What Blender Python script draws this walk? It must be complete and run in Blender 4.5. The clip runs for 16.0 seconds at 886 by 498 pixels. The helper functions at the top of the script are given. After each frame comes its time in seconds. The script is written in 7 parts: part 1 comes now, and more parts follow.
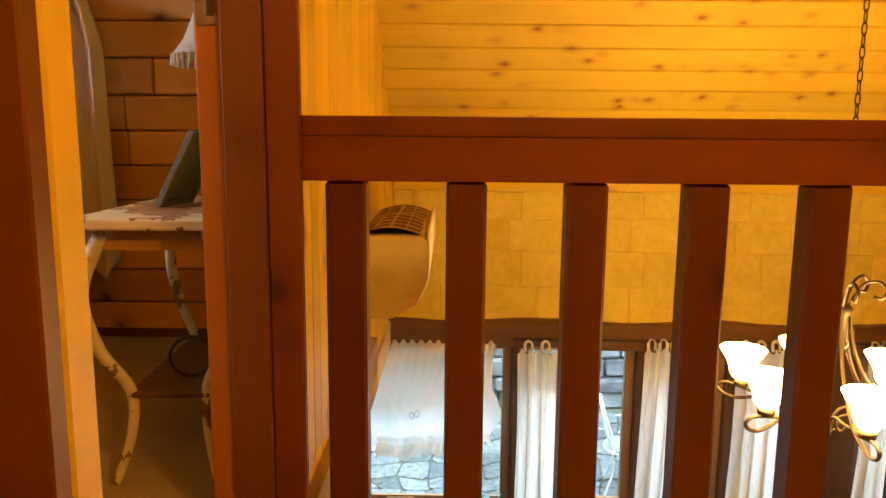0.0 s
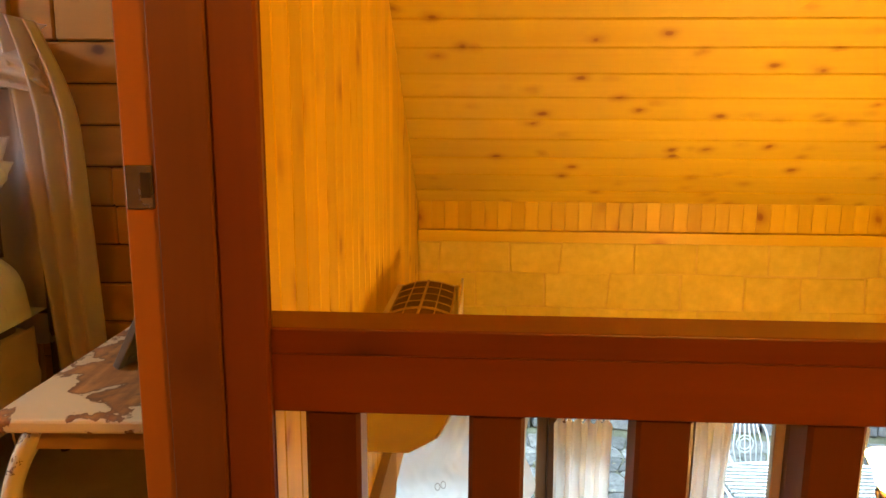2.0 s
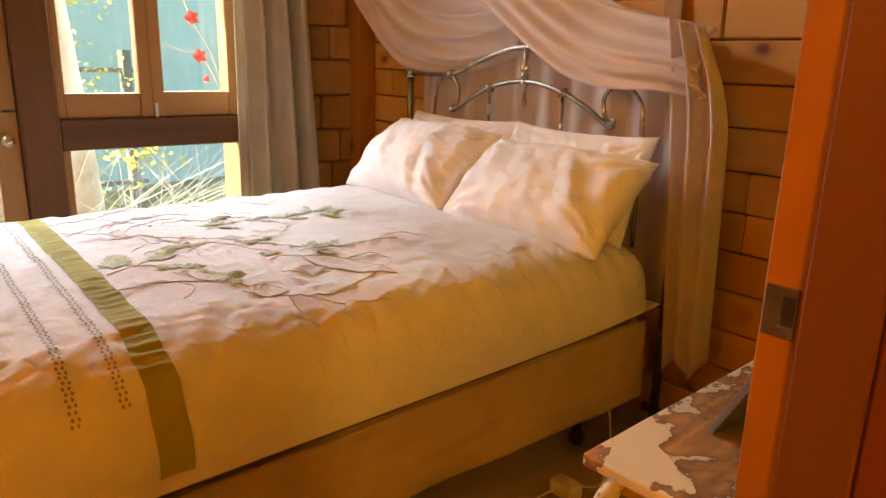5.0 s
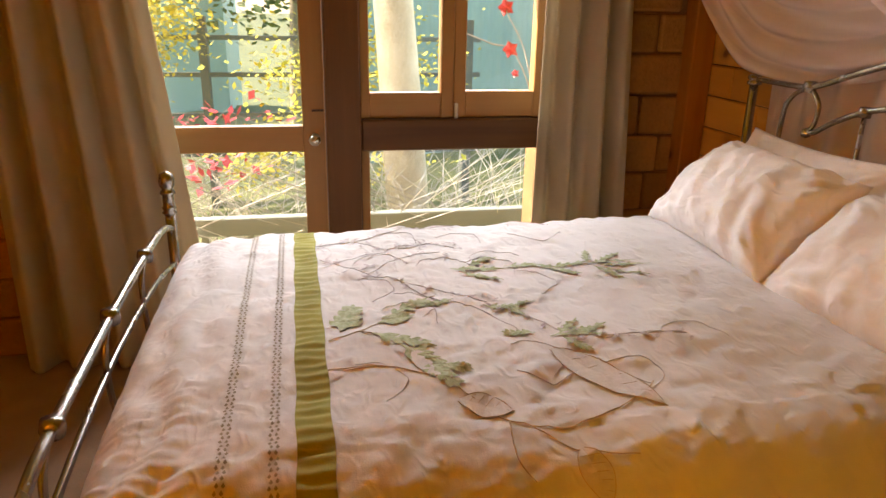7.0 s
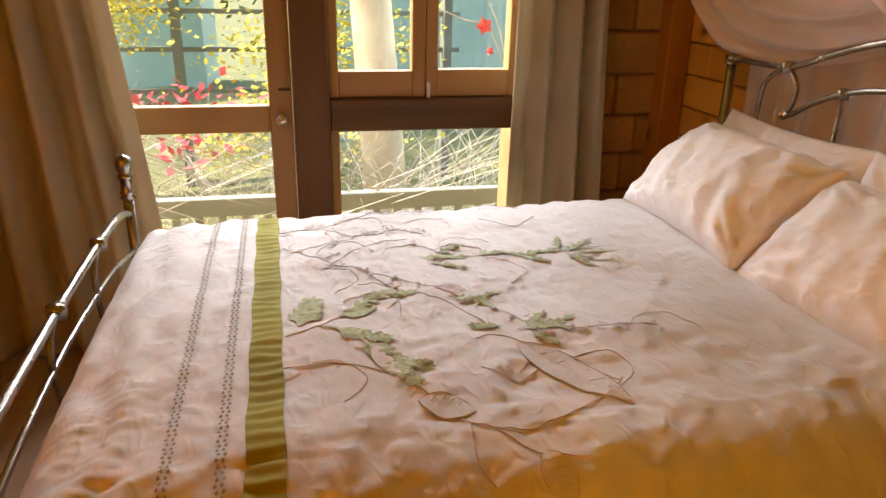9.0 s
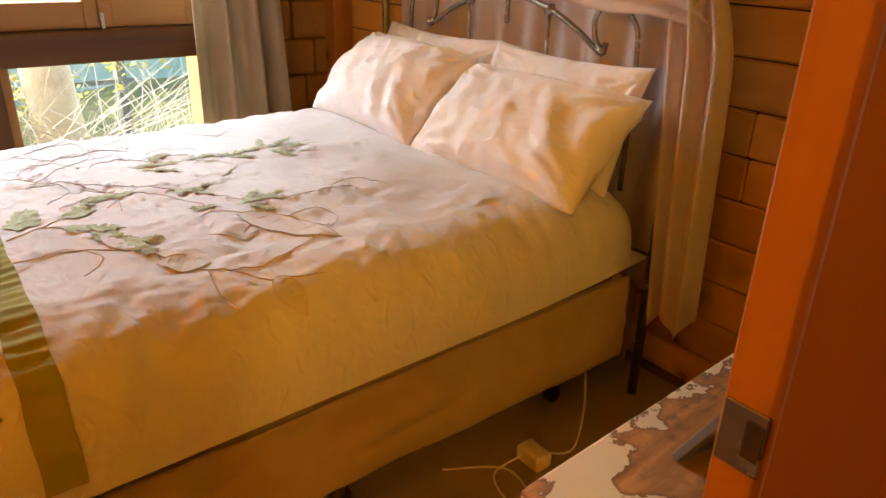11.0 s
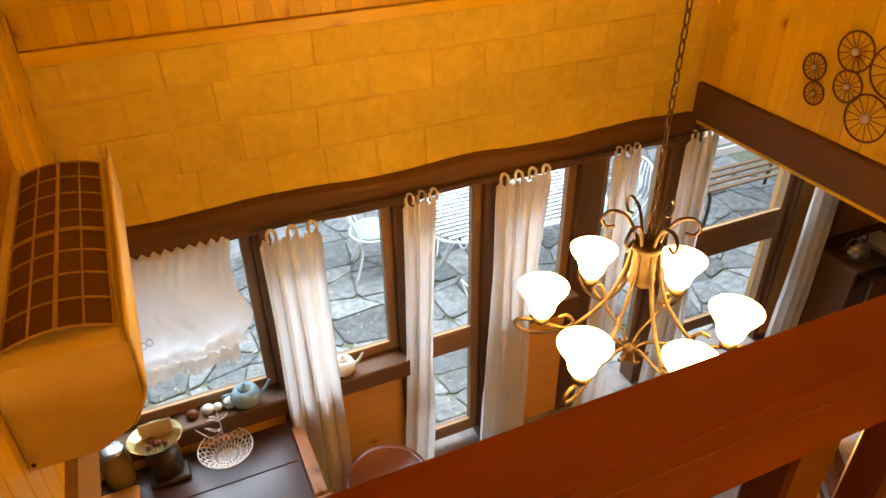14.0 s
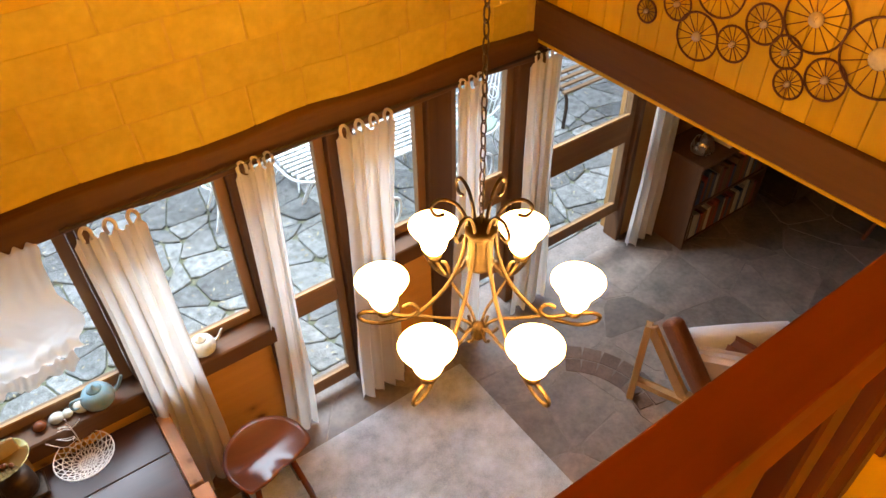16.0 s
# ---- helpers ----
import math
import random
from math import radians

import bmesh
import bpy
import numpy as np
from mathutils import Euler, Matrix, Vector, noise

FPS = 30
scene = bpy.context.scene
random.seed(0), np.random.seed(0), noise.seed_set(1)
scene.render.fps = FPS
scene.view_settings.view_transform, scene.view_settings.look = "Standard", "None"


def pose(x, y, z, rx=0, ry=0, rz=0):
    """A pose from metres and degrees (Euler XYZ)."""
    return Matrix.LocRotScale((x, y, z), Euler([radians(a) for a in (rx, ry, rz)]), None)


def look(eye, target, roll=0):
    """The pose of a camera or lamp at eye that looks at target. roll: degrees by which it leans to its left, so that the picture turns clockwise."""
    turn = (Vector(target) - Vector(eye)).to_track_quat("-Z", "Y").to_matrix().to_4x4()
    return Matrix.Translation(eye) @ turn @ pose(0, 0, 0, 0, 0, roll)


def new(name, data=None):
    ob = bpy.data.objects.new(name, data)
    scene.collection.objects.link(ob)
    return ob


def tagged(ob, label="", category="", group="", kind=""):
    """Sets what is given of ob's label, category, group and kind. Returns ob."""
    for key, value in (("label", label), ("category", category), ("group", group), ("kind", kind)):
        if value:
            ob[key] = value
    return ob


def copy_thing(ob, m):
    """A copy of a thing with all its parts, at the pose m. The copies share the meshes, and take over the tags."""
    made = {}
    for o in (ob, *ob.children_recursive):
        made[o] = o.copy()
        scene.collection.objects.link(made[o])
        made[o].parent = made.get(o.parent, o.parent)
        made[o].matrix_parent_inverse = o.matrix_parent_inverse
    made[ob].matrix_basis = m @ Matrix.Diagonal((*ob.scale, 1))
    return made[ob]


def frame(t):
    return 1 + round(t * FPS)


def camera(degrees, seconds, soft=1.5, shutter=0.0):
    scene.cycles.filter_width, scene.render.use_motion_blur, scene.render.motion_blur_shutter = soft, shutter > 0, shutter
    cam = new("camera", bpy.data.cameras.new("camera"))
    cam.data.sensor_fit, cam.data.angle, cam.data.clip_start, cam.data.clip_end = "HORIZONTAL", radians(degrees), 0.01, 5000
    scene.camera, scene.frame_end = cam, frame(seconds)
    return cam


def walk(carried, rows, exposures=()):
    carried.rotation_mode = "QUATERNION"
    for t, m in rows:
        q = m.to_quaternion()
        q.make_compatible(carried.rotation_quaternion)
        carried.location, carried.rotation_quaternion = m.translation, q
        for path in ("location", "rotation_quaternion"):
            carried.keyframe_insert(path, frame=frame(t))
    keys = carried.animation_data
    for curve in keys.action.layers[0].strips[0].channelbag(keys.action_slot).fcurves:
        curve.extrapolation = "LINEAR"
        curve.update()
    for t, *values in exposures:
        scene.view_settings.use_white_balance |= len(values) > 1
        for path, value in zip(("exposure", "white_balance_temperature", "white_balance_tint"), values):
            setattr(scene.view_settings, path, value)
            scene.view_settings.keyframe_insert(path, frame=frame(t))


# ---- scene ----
cam = camera(64.1, 16.0)
PATH = [
    (0, (-0.006, 0.066, 0.925), (-0.024, 2.043, 0.622), 0.5),
    (0.5, (0.029, 0.244, 1.08), (0.023, 2.223, 0.785), 0.0),
    (1, (0.012, 0.349, 1.192), (0.016, 2.327, 0.897), 0.2),
    (1.5, (-0.005, 0.424, 1.242), (0.001, 2.4, 0.935), 0.2),
    (2, (0.001, 0.489, 1.251), (-0.108, 2.455, 0.897), 0.3),
    (2.5, (0.005, 0.529, 1.256), (-0.376, 2.457, 0.885), 0.5),
    (3, (-0.004, 0.568, 1.278), (-0.699, 2.403, 0.893), 0.8),
    (3.5, (-0.017, 0.588, 1.328), (-0.998, 2.284, 0.928), 1.0),
    (4, (-0.036, 0.597, 1.377), (-1.257, 2.124, 0.956), 1.1),
    (4.5, (-0.069, 0.612, 1.407), (-1.456, 1.978, 0.949), 1.3),
    (5, (-0.117, 0.655, 1.423), (-1.62, 1.87, 0.909), 1.5),
    (5.2, (-0.148, 0.686, 1.428), (-1.695, 1.839, 0.9), 1.4),
    (7.3, (-0.57, 1.075, 1.612), (-2.43, 1.377, 0.94), 1.1),
    (7.5, (-0.6, 1.106, 1.613), (-2.46, 1.371, 0.927), 1.1),
    (8, (-0.615, 1.155, 1.631), (-2.474, 1.377, 0.927), 1.1),
    (8.2, (-0.606, 1.146, 1.631), (-2.464, 1.371, 0.926), 1.1),
    (10.3, (-0.428, 0.99, 1.552), (-2.035, 1.912, 0.8), 1.6),
    (10.5, (-0.37, 0.978, 1.545), (-1.948, 1.941, 0.779), 1.5),
    (11, (-0.25, 0.944, 1.52), (-1.689, 2.077, 0.717), 1.7),
    (11.5, (-0.158, 0.966, 1.508), (-1.304, 2.361, 0.648), 1.4),
    (12, (-0.069, 0.954, 1.496), (-0.844, 2.572, 0.612), -0.1),
    (12.5, (0.004, 0.968, 1.498), (-0.376, 2.703, 0.579), -0.7),
    (13, (0.02, 0.969, 1.486), (0.062, 2.728, 0.535), -0.7),
    (13.5, (0.057, 0.971, 1.504), (0.492, 2.629, 0.474), -0.8),
    (14, (0.066, 1.073, 1.524), (0.734, 2.603, 0.422), -0.8),
    (14.5, (0.126, 1.173, 1.515), (0.819, 2.604, 0.302), -0.9),
    (15, (0.21, 1.253, 1.542), (0.889, 2.606, 0.234), -0.9),
    (15.5, (0.279, 1.289, 1.599), (1.008, 2.593, 0.27), -1.0),
    (16, (0.371, 1.265, 1.653), (1.224, 2.484, 0.317), -1.2),
]
walk(cam, [(t, look(eye, target, roll)) for t, eye, target, roll in PATH],
     exposures=[(0.0, 3.25, 6100, 2), (0.8, 3.12, 6300, 4), (1.5, 3.06, 6500, 6), (2.5, 3.18, 6700, 9), (3.5, 3.36, 7000, 12), (4.5, 3.32, 7300, 15), (5.0, 3.22, 7400, 16),
                (7.4, 2.74, 7700, 16), (8.2, 2.74, 7700, 16), (10.4, 3.0, 7500, 16), (11.0, 3.2, 7300, 15), (11.5, 3.42, 7000, 13), (12.0, 3.3, 6750, 11), (12.6, 3.0, 6850, 14),
                (14.0, 2.96, 6950, 18), (16.0, 3.06, 6950, 19)])

# ---- world and sun ----
world = bpy.data.worlds.new("world")
scene.world = world
world.use_nodes = True
wn = world.node_tree
sky = wn.nodes.new("ShaderNodeTexSky")
sky.sky_type = "NISHITA"
sky.sun_disc = False
sky.sun_elevation, sky.sun_rotation = radians(30.6), radians(195.4)
wn.nodes["Background"].inputs["Strength"].default_value = 0.11
wn.links.new(sky.outputs["Color"], wn.nodes["Background"].inputs["Color"])
sun_data = bpy.data.lights.new("sun", "SUN")
sun_data.energy, sun_data.angle, sun_data.color = 2.1, radians(0.6), (1.0, 0.93, 0.82)
sun = new("sun", sun_data)
sun.matrix_world = look((-2.2, -8, 4.9), (0, 0, 0))


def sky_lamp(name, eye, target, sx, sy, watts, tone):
    """An added area lamp, hung out of view, standing in for sky light at windows."""
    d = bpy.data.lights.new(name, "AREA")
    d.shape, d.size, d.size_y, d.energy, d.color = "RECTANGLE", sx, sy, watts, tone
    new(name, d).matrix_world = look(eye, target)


# Two unseen lamps added outside to strengthen the daylight through the windows.
sky_lamp("added_sky_lamp_bedroom", (-6.3, 1.1, 3.55), (-2.4, 1.6, 1.0), 4.4, 1.9, 145.0, (0.80, 0.88, 1.0))
sky_lamp("added_sky_lamp_terrace", (2.0, 6.3, 2.2), (1.8, 3.6, -1.7), 6.0, 2.0, 118.0, (0.66, 0.84, 1.0))

# ---- builders ----
def finish(name, bm, material, smooth=False):
    me = bpy.data.meshes.new(name)
    bmesh.ops.recalc_face_normals(bm, faces=bm.faces[:])
    bm.to_mesh(me)
    bm.free()
    if material:
        me.materials.append(material)
    if smooth:
        for p in me.polygons:
            p.use_smooth = True
    return me


def part(name, bm, material, parent=None, label="", smooth=False):
    ob = new(name, finish(name, bm, material, smooth))
    if parent is not None:
        ob.parent = parent
    if label:
        ob["label"] = label
    return ob


def empty(name, x=0, y=0, z=0):
    ob = new(name)
    ob.location = (x, y, z)
    ob.empty_display_size = 0.1
    return ob


def under(parent):
    """The inverse of a thing's base, so that its parts may be built in world metres."""
    return Matrix.Translation(parent.location).inverted()


def hold(ob, parent):
    ob.parent = parent
    ob.matrix_parent_inverse = under(parent)
    return ob


def wpart(name, bm, material, parent, label="", smooth=False):
    """A part built in world metres under a thing or under another such part."""
    ob = new(name, finish(name, bm, material, smooth))
    ob.parent = parent
    if parent.type == "EMPTY":
        ob.matrix_parent_inverse = under(parent)
    if label:
        ob["label"] = label
    return ob


def box(bm, x0, x1, y0, y1, z0, z1, bevel=0.0, m=None, segs=1):
    r = bmesh.ops.create_cube(bm, size=1)
    vs = r["verts"]
    for v in vs:
        v.co = Vector((x0 + (v.co.x + 0.5) * (x1 - x0), y0 + (v.co.y + 0.5) * (y1 - y0), z0 + (v.co.z + 0.5) * (z1 - z0)))
        if m:
            v.co = m @ v.co
    if bevel > 0:
        es = list({e for v in vs for e in v.link_edges})
        bmesh.ops.bevel(bm, geom=es, offset=bevel, segments=segs, affect="EDGES", profile=0.5)
    return bm


def boxed(*a, **k):
    return box(bmesh.new(), *a, **k)


def tube(bm, pts, r, sides=8, closed=False, taper=None):
    """A round bar along points; taper: radius factors at the points."""
    pts = [Vector(p) for p in pts]
    n = len(pts)
    rings = []
    up = Vector((0.13, 0.21, 0.97)).normalized()
    prev = None
    for i, p in enumerate(pts):
        a = pts[(i - 1) % n] if (closed or i > 0) else pts[i]
        b = pts[(i + 1) % n] if (closed or i < n - 1) else pts[i]
        d = (b - a).normalized()
        if prev is None:
            u = d.cross(up)
            if u.length < 1e-3:
                u = d.cross(Vector((1, 0, 0)))
        else:
            u = prev - d * prev.dot(d)
        u.normalize()
        prev = u
        w = d.cross(u)
        rr = r * (taper[i] if taper else 1)
        rings.append([bm.verts.new(p + rr * (math.cos(2 * math.pi * k / sides) * u + math.sin(2 * math.pi * k / sides) * w)) for k in range(sides)])
    for i in range(n if closed else n - 1):
        A, B = rings[i], rings[(i + 1) % n]
        for k in range(sides):
            bm.faces.new((A[k], A[(k + 1) % sides], B[(k + 1) % sides], B[k]))
    if not closed:
        bm.faces.new(rings[0][::-1])
        bm.faces.new(rings[-1])
    return bm


def lathe(bm, prof, cx=0, cy=0, cz=0, sides=24, m=None):
    """A turned shape: prof is a list of (radius, height)."""
    rings = []
    for r, z in prof:
        ring = []
        for k in range(sides):
            a = 2 * math.pi * k / sides
            co = Vector((cx + r * math.cos(a), cy + r * math.sin(a), cz + z))
            ring.append(bm.verts.new(m @ co if m else co))
        rings.append(ring)
    for A, B in zip(rings, rings[1:]):
        for k in range(sides):
            bm.faces.new((A[k], A[(k + 1) % sides], B[(k + 1) % sides], B[k]))
    for ring, (r, z) in ((rings[0], prof[0]), (rings[-1], prof[-1])):
        if r > 1e-4:
            bm.faces.new(ring)
    return bm


def sheet(bm, f, nu, nv):
    """A surface over u and v in 0..1."""
    g = [[bm.verts.new(f(i / nu, j / nv)) for j in range(nv + 1)] for i in range(nu + 1)]
    for i in range(nu):
        for j in range(nv):
            bm.faces.new((g[i][j], g[i + 1][j], g[i + 1][j + 1], g[i][j + 1]))
    return bm


def thick(ob, t, offset=0.0):
    md = ob.modifiers.new("thickness", "SOLIDIFY")
    md.thickness, md.offset = t, offset
    return ob


def bez(p, n=12):
    """Smooth points through a list of points."""
    p = [Vector(q) for q in p]
    out = []
    for i in range(len(p) - 1):
        p0, p1, p2, p3 = p[max(i - 1, 0)], p[i], p[i + 1], p[min(i + 2, len(p) - 1)]
        for k in range(n):
            t = k / n
            out.append(0.5 * (2 * p1 + (p2 - p0) * t + (2 * p0 - 5 * p1 + 4 * p2 - p3) * t * t + (3 * p1 - p0 - 3 * p2 + p3) * t ** 3))
    out.append(p[-1])
    return out


# ---- materials ----
def nodes_of(name):
    m = bpy.data.materials.new(name)
    m.use_nodes = True
    nt = m.node_tree
    return m, nt, nt.nodes["Principled BSDF"]


def add(nt, kind, **values):
    n = nt.nodes.new(kind)
    for k, v in values.items():
        n.inputs[k].default_value = v
    return n


def coords(nt, scale=(1, 1, 1), shift=True):
    tc = nt.nodes.new("ShaderNodeTexCoord")
    mp = add(nt, "ShaderNodeMapping", Scale=scale)
    if shift:
        oi = nt.nodes.new("ShaderNodeObjectInfo")
        mul = nt.nodes.new("ShaderNodeVectorMath")
        mul.operation = "MULTIPLY"
        mul.inputs[1].default_value = (37.0, 53.0, 71.0)
        nt.links.new(oi.outputs["Random"], mul.inputs[0])
        ad = nt.nodes.new("ShaderNodeVectorMath")
        nt.links.new(tc.outputs["Object"], ad.inputs[0])
        nt.links.new(mul.outputs[0], ad.inputs[1])
        nt.links.new(ad.outputs[0], mp.inputs["Vector"])
    else:
        nt.links.new(tc.outputs["Object"], mp.inputs["Vector"])
    return mp.outputs["Vector"]


def ramp(nt, fac, stops):
    r = nt.nodes.new("ShaderNodeValToRGB")
    e = r.color_ramp.elements
    while len(e) < len(stops):
        e.new(0.5)
    for el, (p, c) in zip(e, stops):
        el.position, el.color = p, (*c, 1) if len(c) == 3 else c
    nt.links.new(fac, r.inputs["Fac"])
    return r.outputs["Color"]


def mixed(nt, fac, a, b, mode="MIX"):
    mx = nt.nodes.new("ShaderNodeMix")
    mx.data_type, mx.blend_type = "RGBA", mode
    if isinstance(fac, (int, float)):
        mx.inputs[0].default_value = fac
    else:
        nt.links.new(fac, mx.inputs[0])
    for sock, v in ((mx.inputs[6], a), (mx.inputs[7], b)):
        if isinstance(v, tuple):
            sock.default_value = (*v, 1)
        else:
            nt.links.new(v, sock)
    return mx.outputs[2]


def bumped(nt, bsdf, height, strength, distance=0.01):
    b = add(nt, "ShaderNodeBump", Strength=strength, Distance=distance)
    nt.links.new(height, b.inputs["Height"])
    nt.links.new(b.outputs[0], bsdf.inputs["Normal"])


def vary(nt, col, amount, islands=False):
    """Light and dark pieces."""
    src = nt.nodes.new("ShaderNodeNewGeometry").outputs["Random Per Island"] if islands else nt.nodes.new("ShaderNodeObjectInfo").outputs["Random"]
    mr = add(nt, "ShaderNodeMapRange", **{"To Min": 1 - amount, "To Max": 1 + amount})
    nt.links.new(src, mr.inputs["Value"])
    hsv = nt.nodes.new("ShaderNodeHueSaturation")
    nt.links.new(mr.outputs[0], hsv.inputs["Value"])
    nt.links.new(col, hsv.inputs["Color"])
    return hsv.outputs["Color"]


def surface(name, c1, c2, scale=6.0, rough=0.6, metal=0.0, bump=0.15, fine=60.0, spread=0.12, islands=False, sheen=0.0, shift=True):
    """A plain surface with broad stains and fine grain."""
    m, nt, b = nodes_of(name)
    v = coords(nt, shift=shift)
    n1 = add(nt, "ShaderNodeTexNoise", Scale=scale, Detail=5.0, Roughness=0.6)
    n2 = add(nt, "ShaderNodeTexNoise", Scale=fine, Detail=4.0)
    for n in (n1, n2):
        nt.links.new(v, n.inputs["Vector"])
    col = ramp(nt, n1.outputs["Fac"], [(0.3, c1), (0.7, c2)])
    col = mixed(nt, 0.25, col, ramp(nt, n2.outputs["Fac"], [(0.3, tuple(0.6 * x for x in c1)), (0.7, c2)]))
    if spread:
        col = vary(nt, col, spread, islands)
    nt.links.new(col, b.inputs["Base Color"])
    b.inputs["Metallic"].default_value = metal
    rr = add(nt, "ShaderNodeMapRange", **{"To Min": max(rough - 0.1, 0.03), "To Max": min(rough + 0.1, 1)})
    nt.links.new(n1.outputs["Fac"], rr.inputs["Value"])
    nt.links.new(rr.outputs[0], b.inputs["Roughness"])
    if sheen:
        b.inputs["Sheen Weight"].default_value = sheen
    if bump:
        ad = nt.nodes.new("ShaderNodeMath")
        ad.operation = "ADD"
        nt.links.new(n1.outputs["Fac"], ad.inputs[0])
        nt.links.new(n2.outputs["Fac"], ad.inputs[1])
        bumped(nt, b, ad.outputs[0], bump)
    return m


def wood(name, light, dark, axis, knot=None, rough=0.42, spread=0.1, grain=1.0, islands=False, knots=2.9, shift=True, amount=0.50):
    """Wood with its grain along an axis, streaks and, where given, knots."""
    m, nt, b = nodes_of(name)
    tight, long = 20.0 * grain, 0.9 * grain
    sc = [tight] * 3
    sc["xyz".index(axis)] = long
    v = coords(nt, tuple(sc), shift)
    n1 = add(nt, "ShaderNodeTexNoise", Scale=1.0, Detail=4.0, Roughness=0.55, Distortion=0.4)
    nt.links.new(v, n1.inputs["Vector"])
    sc2 = [3.0] * 3
    sc2["xyz".index(axis)] = 0.5
    v2 = coords(nt, tuple(sc2), shift)
    n2 = add(nt, "ShaderNodeTexNoise", Scale=1.0, Detail=3.0)
    nt.links.new(v2, n2.inputs["Vector"])
    mid = tuple((a + c) / 2 for a, c in zip(light, dark))
    col = ramp(nt, n1.outputs["Fac"], [(0.2, dark), (0.42, mid), (0.7, light)])
    col = mixed(nt, 0.5, col, ramp(nt, n2.outputs["Fac"], [(0.3, dark), (0.7, light)]))
    if knot:
        sc3 = [knots * 2.4] * 3
        sc3["xyz".index(axis)] = knots * 1.7
        v3 = coords(nt, tuple(sc3), shift)
        dis = add(nt, "ShaderNodeTexNoise", Scale=1.3, Detail=2.0)
        nt.links.new(v3, dis.inputs["Vector"])
        mv = nt.nodes.new("ShaderNodeVectorMath")
        mv.operation = "MULTIPLY_ADD"
        mv.inputs[1].default_value = (0.35, 0.35, 0.35)
        nt.links.new(dis.outputs["Color"], mv.inputs[0])
        nt.links.new(v3, mv.inputs[2])
        vo = add(nt, "ShaderNodeTexVoronoi", Scale=1.0)
        nt.links.new(mv.outputs[0], vo.inputs["Vector"])
        sp = nt.nodes.new("ShaderNodeSeparateColor")
        nt.links.new(vo.outputs["Color"], sp.inputs[0])
        on = nt.nodes.new("ShaderNodeMath")
        on.operation = "GREATER_THAN"
        on.inputs[1].default_value = amount
        nt.links.new(sp.outputs[0], on.inputs[0])
        k = ramp(nt, vo.outputs["Distance"], [(0.0, (1, 1, 1)), (0.10, (0.8, 0.8, 0.8)), (0.15, (0.42, 0.42, 0.42)), (0.28, (0.13, 0.13, 0.13)), (0.42, (0, 0, 0))])
        km = nt.nodes.new("ShaderNodeMath")
        km.operation = "MULTIPLY"
        nt.links.new(k, km.inputs[0])
        nt.links.new(on.outputs[0], km.inputs[1])
        col = mixed(nt, km.outputs[0], col, knot)
    if spread:
        col = vary(nt, col, spread, islands)
    nt.links.new(col, b.inputs["Base Color"])
    rr = add(nt, "ShaderNodeMapRange", **{"To Min": rough - 0.08, "To Max": rough + 0.12})
    nt.links.new(n2.outputs["Fac"], rr.inputs["Value"])
    nt.links.new(rr.outputs[0], b.inputs["Roughness"])
    b.inputs["Specular IOR Level"].default_value = 0.32
    bumped(nt, b, n1.outputs["Fac"], 0.07, 0.003)
    return m


def cloth(name, c1, c2, through_light=0.35, scale=5.0, weave=350.0, alpha=1.0):
    m, nt, b = nodes_of(name)
    v = coords(nt)
    n1 = add(nt, "ShaderNodeTexNoise", Scale=scale, Detail=5.0)
    n2 = add(nt, "ShaderNodeTexNoise", Scale=weave, Detail=2.0)
    for n in (n1, n2):
        nt.links.new(v, n.inputs["Vector"])
    col = ramp(nt, n1.outputs["Fac"], [(0.3, c1), (0.7, c2)])
    nt.links.new(col, b.inputs["Base Color"])
    b.inputs["Roughness"].default_value = 0.9
    b.inputs["Sheen Weight"].default_value = 0.1
    ad = nt.nodes.new("ShaderNodeMath")
    ad.operation = "MULTIPLY_ADD"
    ad.inputs[1].default_value = 4.0
    nt.links.new(n1.outputs["Fac"], ad.inputs[0])
    nt.links.new(n2.outputs["Fac"], ad.inputs[2])
    bumped(nt, b, ad.outputs[0], 0.12, 0.006)
    out = nt.nodes["Material Output"]
    last = b.outputs[0]
    if through_light:
        tr = nt.nodes.new("ShaderNodeBsdfTranslucent")
        nt.links.new(col, tr.inputs["Color"])
        ms = add(nt, "ShaderNodeMixShader", Fac=through_light)
        nt.links.new(last, ms.inputs[1])
        nt.links.new(tr.outputs[0], ms.inputs[2])
        last = ms.outputs[0]
    if alpha < 1:
        tp = nt.nodes.new("ShaderNodeBsdfTransparent")
        ms = add(nt, "ShaderNodeMixShader", Fac=alpha)
        nt.links.new(tp.outputs[0], ms.inputs[1])
        nt.links.new(last, ms.inputs[2])
        last = ms.outputs[0]
    nt.links.new(last, out.inputs["Surface"])
    return m


